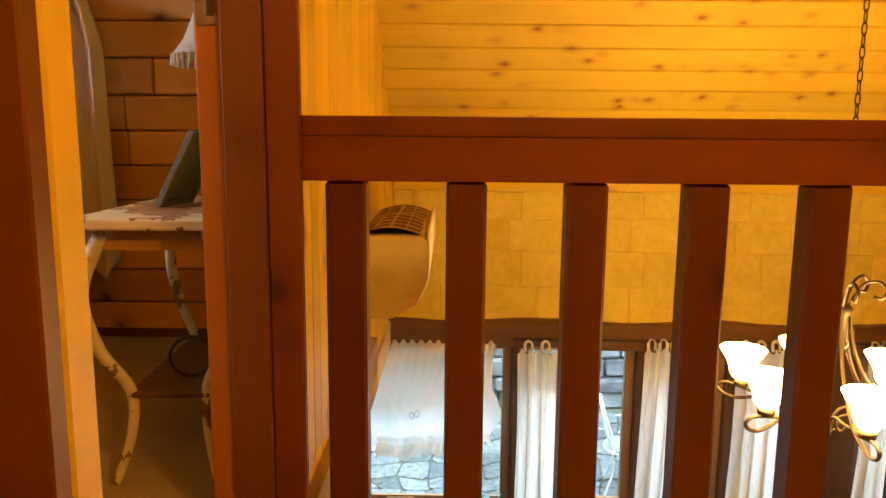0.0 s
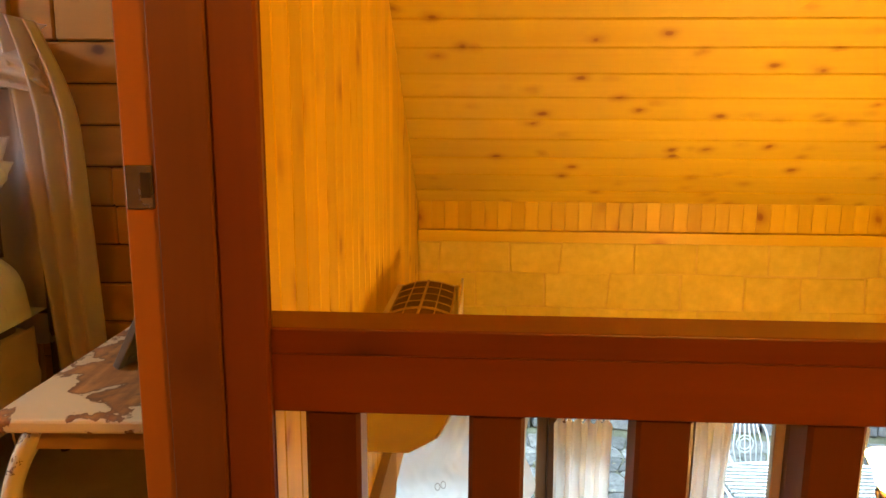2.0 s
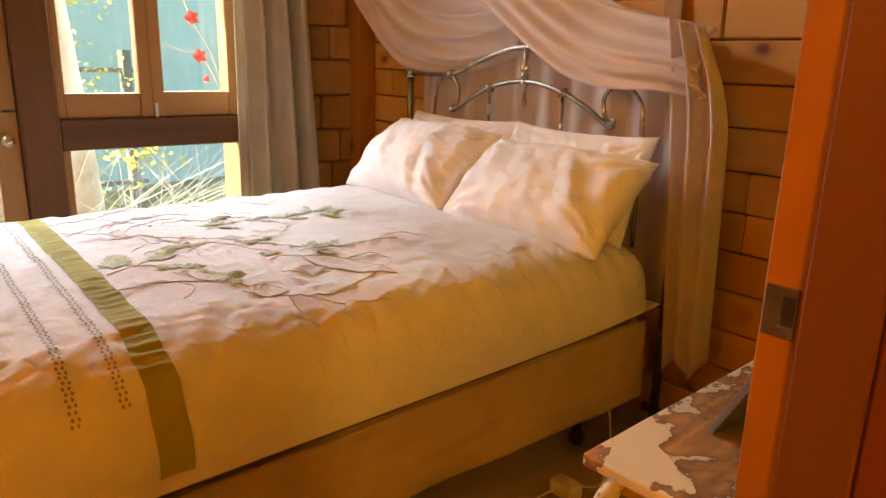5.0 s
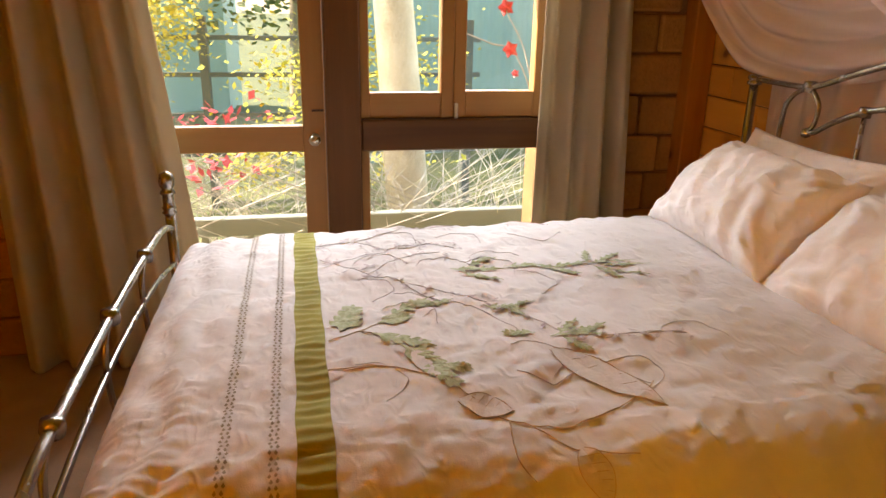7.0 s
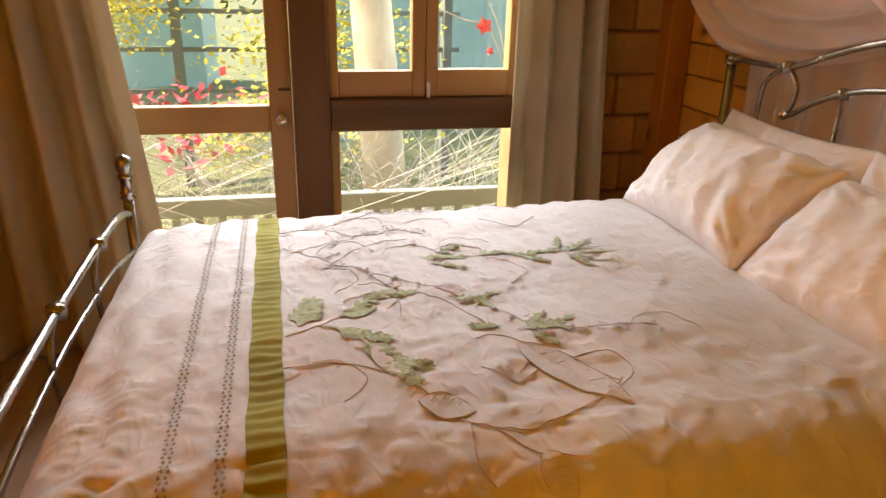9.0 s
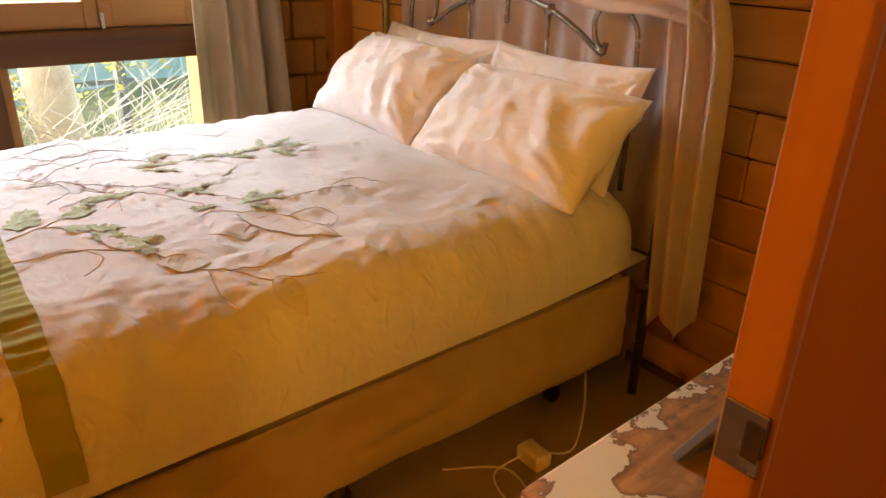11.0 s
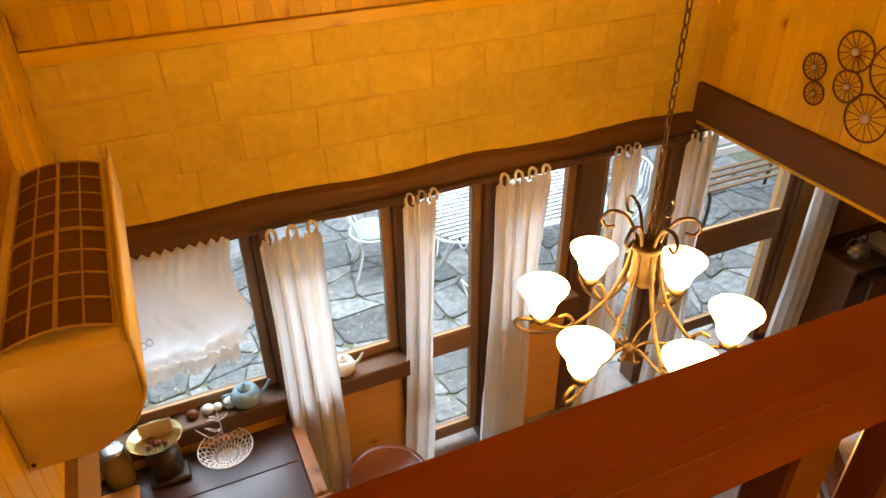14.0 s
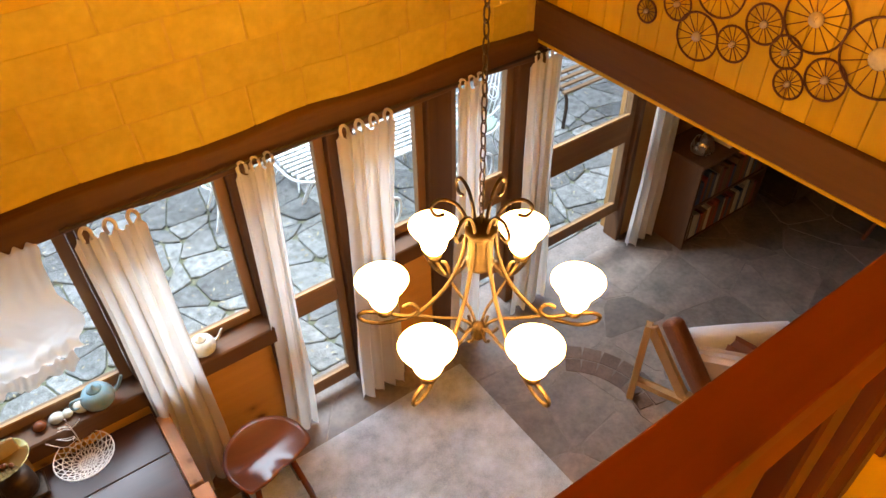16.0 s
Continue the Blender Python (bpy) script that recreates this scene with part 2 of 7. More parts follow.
def glassy(name):
    m, nt, b = nodes_of(name)
    g = add(nt, "ShaderNodeBsdfGlossy", Roughness=0.02)
    t = nt.nodes.new("ShaderNodeBsdfTransparent")
    t.inputs["Color"].default_value = (0.95, 0.97, 0.97, 1)
    f = add(nt, "ShaderNodeLayerWeight", Blend=0.5)
    pw = nt.nodes.new("ShaderNodeMath")
    pw.operation = "POWER"
    pw.inputs[1].default_value = 5.0
    nt.links.new(f.outputs["Facing"], pw.inputs[0])
    am = nt.nodes.new("ShaderNodeMath")
    am.operation = "MULTIPLY_ADD"
    am.inputs[1].default_value, am.inputs[2].default_value = 0.5, 0.03
    nt.links.new(pw.outputs[0], am.inputs[0])
    ms = nt.nodes.new("ShaderNodeMixShader")
    nt.links.new(am.outputs[0], ms.inputs[0])
    nt.links.new(t.outputs[0], ms.inputs[1])
    nt.links.new(g.outputs[0], ms.inputs[2])
    nt.links.new(ms.outputs[0], nt.nodes["Material Output"].inputs["Surface"])
    return m


def glow(name, colour, strength):
    m, nt, b = nodes_of(name)
    b.inputs["Base Color"].default_value = (0.9, 0.85, 0.75, 1)
    b.inputs["Emission Color"].default_value = (*colour, 1)
    b.inputs["Emission Strength"].default_value = strength
    return m


PINE_L, PINE_D, KNOT = (0.68, 0.475, 0.028), (0.54, 0.335, 0.012), (0.25, 0.085, 0.010)
pine_z = wood("pine_upright", PINE_L, PINE_D, "z", KNOT, spread=0.12)
pine_x = wood("pine_level", PINE_L, PINE_D, "x", KNOT, spread=0.10)
pine_ceiling = wood("pine_ceiling", PINE_L, PINE_D, "x", KNOT, spread=0.08, islands=True, shift=False, amount=0.50, knots=4.0)
pine_y = wood("pine_along", PINE_L, PINE_D, "y", KNOT, spread=0.10)
pine_west = wood("pine_west", (0.67, 0.445, 0.022), (0.52, 0.31, 0.010), "z", KNOT, spread=0.12, amount=0.36, knots=3.2)
log_x = wood("log_boards", (0.68, 0.335, 0.072), (0.53, 0.235, 0.042), "x", (0.10, 0.03, 0.012), rough=0.55, spread=0.14)
stain_x = wood("stained_rail", (0.19, 0.040, 0.005), (0.115, 0.020, 0.003), "x", (0.03, 0.009, 0.005), rough=0.42, spread=0.05)
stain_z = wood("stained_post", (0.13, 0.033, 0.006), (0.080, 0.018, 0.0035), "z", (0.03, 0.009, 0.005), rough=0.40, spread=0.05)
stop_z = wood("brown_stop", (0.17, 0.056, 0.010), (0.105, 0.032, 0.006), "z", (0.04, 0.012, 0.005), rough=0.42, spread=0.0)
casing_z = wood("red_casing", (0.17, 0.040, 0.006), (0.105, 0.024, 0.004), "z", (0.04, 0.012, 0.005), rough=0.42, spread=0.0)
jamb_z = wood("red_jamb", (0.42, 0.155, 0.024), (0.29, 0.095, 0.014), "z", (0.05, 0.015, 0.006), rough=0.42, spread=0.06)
dark_x = wood("dark_timber_level", (0.155, 0.070, 0.026), (0.062, 0.027, 0.011), "x", None, rough=0.6)
dark_y = wood("dark_timber_along", (0.155, 0.070, 0.026), (0.062, 0.027, 0.011), "y", None, rough=0.6)
dark_z = wood("dark_timber_upright", (0.155, 0.070, 0.026), (0.062, 0.027, 0.011), "z", None, rough=0.6)
frame_z = wood("window_timber_upright", (0.27, 0.155, 0.075), (0.16, 0.085, 0.04), "z", None, rough=0.55)
frame_x = wood("window_timber_level", (0.27, 0.155, 0.075), (0.16, 0.085, 0.04), "x", None, rough=0.55)
honey_z = wood("honey_timber_upright", (0.42, 0.235, 0.09), (0.29, 0.145, 0.05), "z", None, rough=0.5)
honey_y = wood("honey_timber_along", (0.42, 0.235, 0.09), (0.29, 0.145, 0.05), "y", None, rough=0.5)
table_wood = wood("table_wood", (0.085, 0.04, 0.03), (0.045, 0.02, 0.015), "x", None, rough=0.32, spread=0.12)
stool_wood = wood("stool_wood", (0.15, 0.045, 0.017), (0.085, 0.022, 0.009), "x", None, rough=0.16)
pale_wood = wood("pale_wood", (0.5, 0.34, 0.17), (0.36, 0.22, 0.1), "z", None, rough=0.5)
block_paint = surface("painted_mudbrick", (0.62, 0.465, 0.050), (0.74, 0.58, 0.085), 5, 0.8, bump=0.22, fine=22, spread=0.04)
mortar_paint = surface("painted_mortar", (0.60, 0.43, 0.07), (0.70, 0.52, 0.10), 6, 0.85, bump=0.2, fine=25)
mud_brick = surface("mudbrick", (0.40, 0.195, 0.055), (0.52, 0.27, 0.085), 5, 0.9, bump=0.5, spread=0.14)
mud_mortar = surface("mud_mortar", (0.24, 0.12, 0.045), (0.33, 0.17, 0.065), 8, 0.95, bump=0.4)
plaster = surface("plaster", (0.62, 0.5, 0.34), (0.70, 0.58, 0.4), 2, 0.85, bump=0.1)
carpet = surface("carpet", (0.25, 0.16, 0.085), (0.34, 0.23, 0.13), 9, 0.97, bump=0.5, fine=260, sheen=0.2)
slate = surface("slate", (0.11, 0.088, 0.072), (0.26, 0.21, 0.172), 5.5, 0.5, bump=0.4, spread=0.3, fine=30)
slate_grout = surface("slate_grout", (0.15, 0.125, 0.105), (0.26, 0.22, 0.185), 9, 0.9)
old_brick = surface("old_brick", (0.11, 0.07, 0.048), (0.20, 0.135, 0.10), 12, 0.8, bump=0.4, spread=0.25)
rug_pale = surface("pale_mat", (0.26, 0.285, 0.31), (0.62, 0.67, 0.71), 7.0, 0.9, bump=0.3, fine=180)
ac_white = surface("cream_plastic", (0.74, 0.68, 0.55), (0.80, 0.74, 0.62), 2, 0.42, bump=0.0, fine=8)
grille_rib = surface("tan_rib", (0.40, 0.27, 0.13), (0.48, 0.33, 0.17), 9, 0.6, bump=0.02)
ac_grille = surface("brown_mesh", (0.085, 0.036, 0.012), (0.13, 0.058, 0.02), 20, 0.7, bump=0.3, fine=400)
brass = surface("antique_brass", (0.045, 0.028, 0.010), (0.085, 0.054, 0.019), 12, 0.5, metal=0.4, bump=0.05)
bright_brass = surface("polished_brass", (0.62, 0.44, 0.16), (0.74, 0.55, 0.22), 9, 0.22, metal=0.9, bump=0.02)
iron = surface("dark_iron", (0.045, 0.03, 0.022), (0.09, 0.06, 0.04), 15, 0.5, metal=0.6, bump=0.1)
steel = surface("brushed_steel", (0.5, 0.47, 0.43), (0.62, 0.59, 0.55), 12, 0.28, metal=0.95, bump=0.03)
pewter = surface("pewter", (0.30, 0.27, 0.24), (0.45, 0.41, 0.37), 14, 0.25, metal=0.95, bump=0.03)
curtain_cloth = cloth("calico", (0.83, 0.80, 0.74), (0.88, 0.85, 0.80), 0.5)
drape_cloth = cloth("beige_drape", (0.56, 0.48, 0.34), (0.63, 0.55, 0.40), 0.3)
lace_cloth = cloth("white_lace", (0.78, 0.76, 0.72), (0.84, 0.82, 0.78), 0.4, alpha=0.84)
net_cloth = cloth("pink_net", (0.80, 0.68, 0.64), (0.86, 0.75, 0.71), 0.3, alpha=0.78)
linen = cloth("white_linen", (0.60, 0.585, 0.585), (0.65, 0.635, 0.635), 0.0, scale=7)

pillow_linen = cloth("pillow_linen", (0.82, 0.79, 0.79), (0.86, 0.83, 0.83), 0.0, scale=7)


def creased(m, strength=0.5):
    """Adds sharp creases in several directions to a cloth."""
    nt = m.node_tree
    b = nt.nodes["Principled BSDF"]
    first = b.inputs["Normal"].links[0].from_socket
    v = coords(nt, (20.0, 28.0, 22.0))
    r1 = add(nt, "ShaderNodeTexNoise", Scale=1.0, Detail=3.0, Roughness=0.5, Distortion=0.8)
    r1.noise_type = "RIDGED_MULTIFRACTAL"
    nt.links.new(v, r1.inputs["Vector"])
    bp = add(nt, "ShaderNodeBump", Strength=strength, Distance=0.009)
    nt.links.new(r1.outputs["Fac"], bp.inputs["Height"])
    nt.links.new(first, bp.inputs["Normal"])
    nt.links.new(bp.outputs[0], b.inputs["Normal"])


creased(linen)
creased(pillow_linen, 0.4)
sheet_cloth = cloth("base_fabric", (0.37, 0.26, 0.14), (0.45, 0.33, 0.195), 0.0)
glass = glassy("window_glass")
lit_glass = glow("lit_glass", (1.0, 0.55, 0.14), 8.5)
landing_glass = glow("landing_glass", (1.0, 0.46, 0.055), 43.0)
bedroom_fill_glass = glow("bedroom_fill_glass", (1.0, 0.30, 0.015), 8.4)
white_iron = surface("white_iron", (0.78, 0.80, 0.80), (0.86, 0.87, 0.87), 20, 0.5)
leather = surface("brown_leather", (0.16, 0.06, 0.035), (0.22, 0.09, 0.05), 9, 0.4, bump=0.2)

# ---- structure ----
FL = -2.28          # lower floor
BF = 0.12           # bedroom floor
WALL_Y = 4.1        # window wall of the tall room
EAVE = 0.845        # height of the slope at the window wall
PITCH = 0.76
RIDGE_Y = 0.9


def roof_z(y):
    return EAVE + PITCH * (WALL_Y - y) if y > RIDGE_Y else EAVE + PITCH * (WALL_Y - RIDGE_Y) - PITCH * (RIDGE_Y - y)


def struct(name, bm, material, label=""):
    return tagged(part(name, bm, material, None, label), kind="structure")


# floors
struct("floor", boxed(-3.9, 7.7, -2.9, 4.32, FL - 0.25, FL - 0.004), slate_grout, "grey mortar bed of the lower stone floor")
struct("bedroom_floor", boxed(-3.6, -0.30, -1.0, 2.9, -0.1, BF), carpet, "beige carpeted bedroom floor")
struct("landing_floor", boxed(-0.298, 3.0, 0.68, 1.515, -0.14, 0.0), pine_x, "pine landing floor above the tall room")
stairs = empty("stairs", 0.2, 0, FL)
tagged(stairs, "plain stained timber stairs up to the landing", "stairs", kind="structure")
for k in range(1, 12):
    y1 = 0.70 - 0.26 * (k - 1)
    wpart("tread", boxed(-0.32, 0.85, y1 - 0.285, y1 - 0.002, -0.18 * k - 0.04, -0.18 * k, 0.004), stain_x, stairs)
    wpart("riser", boxed(-0.32, 0.85, y1 - 0.022, y1 - 0.004, -0.18 * k + 0.002, -0.18 * (k - 1) - 0.042), stain_x, stairs)

# roof lining: level boards on two slopes
bm = bmesh.new()
sl = math.atan(PITCH)
w = 0.143
for side in (1, -1):
    n = int((3.25 if side > 0 else 3.75) / math.cos(sl) / w) + 1
    for i in range(n):
        for x0, x1 in ((-3.75, -0.4), (-0.395, 3.1)):
            d0, d1 = i * w + 0.002, (i + 1) * w - 0.002
            def at(d, up):
                y = (WALL_Y + 0.02 - d * math.cos(sl)) if side > 0 else (RIDGE_Y - 3.6 + d * math.cos(sl))
                z = roof_z(min(y, WALL_Y)) if y < WALL_Y else EAVE - PITCH * (y - WALL_Y)
                return y - side * -up * math.sin(sl), z + up * math.cos(sl)
            cs = []
            for d, up in ((d0, 0.006), (d0 + 0.004, 0.0), (d1 - 0.004, 0.0), (d1, 0.006), (d1, 0.02), (d0, 0.02)):
                cs.append(at(d, up))
            A = [bm.verts.new((x0, y, z)) for y, z in cs]
            B = [bm.verts.new((x1, y, z)) for y, z in cs]
            for k in range(6):
                bm.faces.new((A[k], A[(k + 1) % 6], B[(k + 1) % 6], B[k]))
            bm.faces.new(A)
            bm.faces.new(B)
tagged(part("ceiling", bm, pine_ceiling), "sloping ceiling of varnished knotty pine boards", "ceiling", kind="structure")
bm = bmesh.new()
for y0, y1 in ((RIDGE_Y, 4.5), (RIDGE_Y, -3.0)):
    a, b2 = (y0, roof_z(y0) + 0.06), (y1, roof_z(y1) + 0.06)
    vs = [bm.verts.new((x, y, z + t)) for x in (-4.0, 3.2) for (y, z) in (a, b2) for t in (0, 0.12)]
    bmesh.ops.convex_hull(bm, input=vs)
struct("roof", bm, iron, "roof over the slopes")
struct("lower_ceiling", boxed(3.02, 7.7, -2.9, 4.1, -0.14, -0.02), plaster, "plain ceiling over the sitting area")
struct("kitchen_ceiling", boxed(-3.9, -0.34, -1.1, 4.1, -0.24, -0.102), plaster, "plain ceiling under the bedroom")

# window wall of the tall room: mudbrick above a lintel
far = empty("wall_north", 1.3, WALL_Y, FL)
tagged(far, "yellow painted mudbrick wall above tall timber windows", "wall", kind="structure")
wpart("mortar", boxed(-3.9, 3.06, WALL_Y + 0.0008, WALL_Y + 0.22, -0.13, 0.85), mortar_paint, far)
rnd = random.Random(4)
courses = [(-0.12, 0.095), (0.095, 0.297), (0.297, 0.484), (0.484, 0.645)]
shared = {}
for ci, (z0, z1) in enumerate(courses):
    x = -0.33 - 0.16 * (ci % 2)
    while x < 3.02:
        ln = 0.30 + rnd.uniform(-0.06, 0.09)
        a, b2 = max(x, -0.329) + rnd.choice((0.0015, 0.002, 0.004)), min(x + ln, 3.0) - rnd.choice((0.0015, 0.002, 0.005))
        if b2 - a > 0.06:
            bm = boxed(a, b2, WALL_Y - rnd.uniform(0.0, 0.005), WALL_Y + 0.05, z0 + rnd.uniform(0.001, 0.003), z1 - rnd.choice((0.0, 0.0, 0.001, 0.007)), 0.006, segs=2)
            for v in bm.verts:
                x_, z_ = v.co.x, v.co.z
                v.co.x += 0.016 * noise.noise((x_ * 7, z_ * 9, 2))
                v.co.z += 0.014 * noise.noise((x_ * 6, z_ * 8, 7)) if -0.1 < z_ < 0.63 else 0
                v.co.y += 0.004 * noise.noise((x_ * 9, z_ * 9, 4)) if v.co.y < WALL_Y + 0.02 else 0
            wpart("brick", bm, block_paint, far)
        x += ln
wpart("top_plate", boxed(-0.328, 3.0, WALL_Y - 0.032, WALL_Y + 0.01, 0.648, 0.705, 0.003), pine_x, far, "sawn timber plate on top of the mudbrick")
x = -0.326
while x < 2.98:
    ww = 0.068
    wpart("fascia_board", boxed(x + 0.0004, x + ww - 0.0004, WALL_Y - 0.012, WALL_Y + 0.008, 0.706, 0.853, 0.0018), pine_z, far)
    x += ww
# lintel: rough beam, a little crooked
bm = bmesh.new()
rnd = random.Random(9)
N = 40
def lint(u, v):
    a = 2 * math.pi * v
    return Vector((-0.75 + u * 3.74, WALL_Y - 0.02 + 0.055 * max(-1, min(1, 1.5 * math.cos(a))), -0.185 + 0.078 * max(-1, min(1, 1.5 * math.sin(a))) + 0.010 * math.sin(u * 23) + 0.012 * noise.noise((u * 14, v * 2, 1)) + 0.02 * (0.5 - u)))
sheet(bm, lint, N, 20)
wpart("lintel", bm, dark_x, far, "rough dark timber lintel", smooth=True)
# outer wall parts round the openings
OPEN = [(-0.70, 0.372, -1.28), (0.412, 1.098, -1.28), (1.185, 1.628, -2.2), (1.75, 2.245, -1.17), (2.42, 2.90, -1.95), (3.10, 4.095, -1.98)]
for x0, x1, zs in OPEN:
    if zs > -1.5:
        wpart("spandrel", boxed(x0 - 0.018, x1 + 0.018, WALL_Y - 0.01, WALL_Y + 0.16, FL, zs - 0.12), log_x, far, "honey timber panel under the sill")
wpart("side_infill", boxed(-3.9, -0.76, WALL_Y, WALL_Y + 0.2, FL, -0.132), block_paint, far)
wpart("side_infill", boxed(4.152, 7.7, WALL_Y, WALL_Y + 0.2, FL, -0.02), mud_brick, far)
wpart("header", boxed(3.02, 4.14, WALL_Y + 0.002, WALL_Y + 0.2, -0.25, -0.02), dark_x, far)
for x0, x1 in ((-0.76, -0.70), (0.372, 0.412), (1.098, 1.185), (1.628, 1.75), (2.245, 2.42), (2.90, 3.10), (4.095, 4.15)):
    wpart("post", boxed(x0 + 0.002, x1 - 0.002, WALL_Y - 0.03, WALL_Y + 0.12, FL, -0.25, 0.006), dark_z, far, "dark upright timber post")

for i, (x0, x1, zs) in enumerate(OPEN):
    win = empty("door_1" if i == 2 else "window_%d" % (i + 1), (x0 + x1) / 2, WALL_Y, FL)
    tagged(win, "glazed timber door with a middle rail" if i == 2 else "timber framed window looking onto a stone terrace", "door" if i == 2 else "window", kind="structure")
    s = 0.055
    top = -0.24
    ya, yb = WALL_Y + 0.01, WALL_Y + 0.06
    wpart("stile", boxed(x0, x0 + s, ya, yb, zs, top, 0.004), frame_z, win)
    wpart("stile", boxed(x1 - s, x1, ya, yb, zs, top, 0.004), frame_z, win)
    wpart("top_rail", boxed(x0 + s, x1 - s, ya + 0.002, yb - 0.002, top - 0.05, top), frame_x, win)
    bot = 0.09 if zs < -1.5 else 0.05
    wpart("bottom_rail", boxed(x0 + s, x1 - s, ya + 0.002, yb - 0.002, zs, zs + bot), frame_x, win)
    mids = {2: (-1.45, -1.30), 4: (-1.30, -1.07), 5: (-1.30, -1.07)}.get(i)
    if mids:
        wpart("mid_rail", boxed(x0 + s, x1 - s, ya - 0.004, yb, mids[0], mids[1], 0.004), frame_x, win)
        spans = [(zs + bot, mids[0]), (mids[1], top - 0.05)]
    else:
        spans = [(zs + bot, top - 0.05)]
    for z0, z1 in spans:
        p = wpart("pane", boxed(x0 + s, x1 - s, ya + 0.022, ya + 0.027, z0, z1), glass, win)
        p.visible_shadow = False
        wpart("bead", boxed(x0 + s, x1 - s, ya + 0.002, ya + 0.02, z0, z0 + 0.012), honey_z, win)
    if zs > -1.5:
        wpart("window_sill", boxed(x0 - 0.018, x1 + 0.018, WALL_Y - 0.13, WALL_Y + 0.1, zs - 0.12, zs - 0.002, 0.008), dark_x, win, "thick dark timber sill")
    if i == 3:
        wpart("latch", boxed(x1 - 0.12, x1 - 0.05, ya - 0.02, ya - 0.004, zs + 0.02, zs + 0.035, 0.004), steel, win)

# wall with the wheels, over a dark beam
east = empty("wall_east", 3.03, 2.8, 0)
tagged(east, "knotty pine board wall above a dark beam", "wall", kind="structure")
wpart("core", boxed(3.056, 3.16, -2.7, 4.12, -0.02, 3.5), pine_z, east)
y = 1.30
while y < 4.08:
    ww = 0.115
    y1 = min(y + ww, 4.095)
    bm = boxed(3.03, 3.055, y + 0.001, y1 - 0.001, 0.062, 3.4, 0.003)
    for v in bm.verts:
        v.co.z = min(v.co.z, roof_z(v.co.y) - 0.004)
    wpart("board", bm, pine_z, east)
    y = y1
wpart("beam", boxed(3.0, 3.12, -2.6, 4.085, -0.155, 0.06, 0.006), dark_y, east, "dark brown painted beam")
wpart("beam_strip", boxed(3.004, 3.10, -2.6, 4.08, -0.175, -0.157), pine_y, east, "thin pine strip under the beam")

# pine wall between the bedroom and the tall room
west = empty("wall_west", -0.33, 2.8, 0)
tagged(west, "tall wall of narrow upright knotty pine boards", "wall", kind="structure")
y = 1.426
k = 0
while y < 4.08:
    ww = (0.098, 0.088)[k % 2]
    k += 1
    y1 = min(y + ww, 4.085)
    bm = boxed(-0.352, -0.33, y + 0.0012, y1 - 0.0012, -0.03, 3.4, 0.003)
    for v in bm.verts:
        v.co.z = min(v.co.z, roof_z(v.co.y) - 0.004)
    wpart("board", bm, pine_west, west)
    y = y1
def slab(x0, x1, y0, y1, z0, material, name, parent):
    bm = boxed(x0, x1, y0, y1, z0, 3.42)
    if y0 < RIDGE_Y < y1:
        bmesh.ops.bisect_plane(bm, geom=bm.verts[:] + bm.edges[:] + bm.faces[:], plane_co=(0, RIDGE_Y, 0), plane_no=(0, 1, 0))
    for v in bm.verts:
        v.co.z = min(v.co.z, roof_z(v.co.y) - 0.002) if v.co.z > 2 else v.co.z
    return wpart(name, bm, material, parent)
slab(-0.47, -0.353, 1.51, 4.09, -0.10, pine_west, "core", west)
wpart("end_beam", boxed(-0.45, -0.36, 1.55, 4.05, -0.21, -0.104, 0.004), dark_y, west, "grey-brown timber under the boards")
slab(-0.47, -0.34, -2.65, 0.55, FL, pine_west, "stair_side", west)
bm = boxed(-0.47, -0.332, 0.55, 1.51, 2.14, 3.42)
bmesh.ops.bisect_plane(bm, geom=bm.verts[:] + bm.edges[:] + bm.faces[:], plane_co=(0, RIDGE_Y, 0), plane_no=(0, 1, 0))
for v in bm.verts:
    if v.co.z > 3:
        v.co.z = min(v.co.z, roof_z(v.co.y) - 0.002)
wpart("over_door", bm, pine_west, west)

# bedroom doorway
door = empty("doorway", -0.4, 1.05, 0)
tagged(door, "red-brown stained doorway with a steel strike plate", "doorway", kind="structure")
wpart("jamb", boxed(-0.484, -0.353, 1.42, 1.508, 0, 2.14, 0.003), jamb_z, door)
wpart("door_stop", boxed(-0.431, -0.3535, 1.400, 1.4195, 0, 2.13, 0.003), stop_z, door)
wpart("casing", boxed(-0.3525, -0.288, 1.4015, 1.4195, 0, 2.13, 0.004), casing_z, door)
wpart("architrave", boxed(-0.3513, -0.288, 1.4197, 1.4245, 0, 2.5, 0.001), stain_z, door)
wpart("jamb", boxed(-0.484, -0.345, 0.552, 0.575, 0, 2.14, 0.003), jamb_z, door)
wpart("architrave", boxed(-0.344, -0.293, 0.576, 0.618, 0, 2.18, 0.003), pine_z, door, "pale pine door trim")
wpart("architrave", boxed(-0.350, -0.294, 0.550, 0.5745, 0, 2.18, 0.002), stain_z, door)
wpart("door_head", boxed(-0.484, -0.345, 0.602, 1.42, 2.07, 2.14, 0.003), jamb_z, door)
bm = bmesh.new()
box(bm, -0.480, -0.4415, 1.4165, 1.4205, 1.132, 1.192, 0.0015)
plate = wpart("strike_plate", bm, pewter, door, "steel strike plate")
# Dark slip on the plate, its colour giving the shade of the latch hole.
wpart("latch_hole", boxed(-0.458, -0.444, 1.4150, 1.4163, 1.148, 1.182), iron, plate)

# bedroom walls
head = empty("wall_bedroom_north", -2.0, 2.88, BF)
tagged(head, "bedroom wall of broad dark timber boards with staggered joints", "wall", kind="structure")
wpart("core", boxed(-3.7, -0.475, 2.905, 2.99, 0, 1.80), dark_x, head)
rnd = random.Random(11)
z = BF
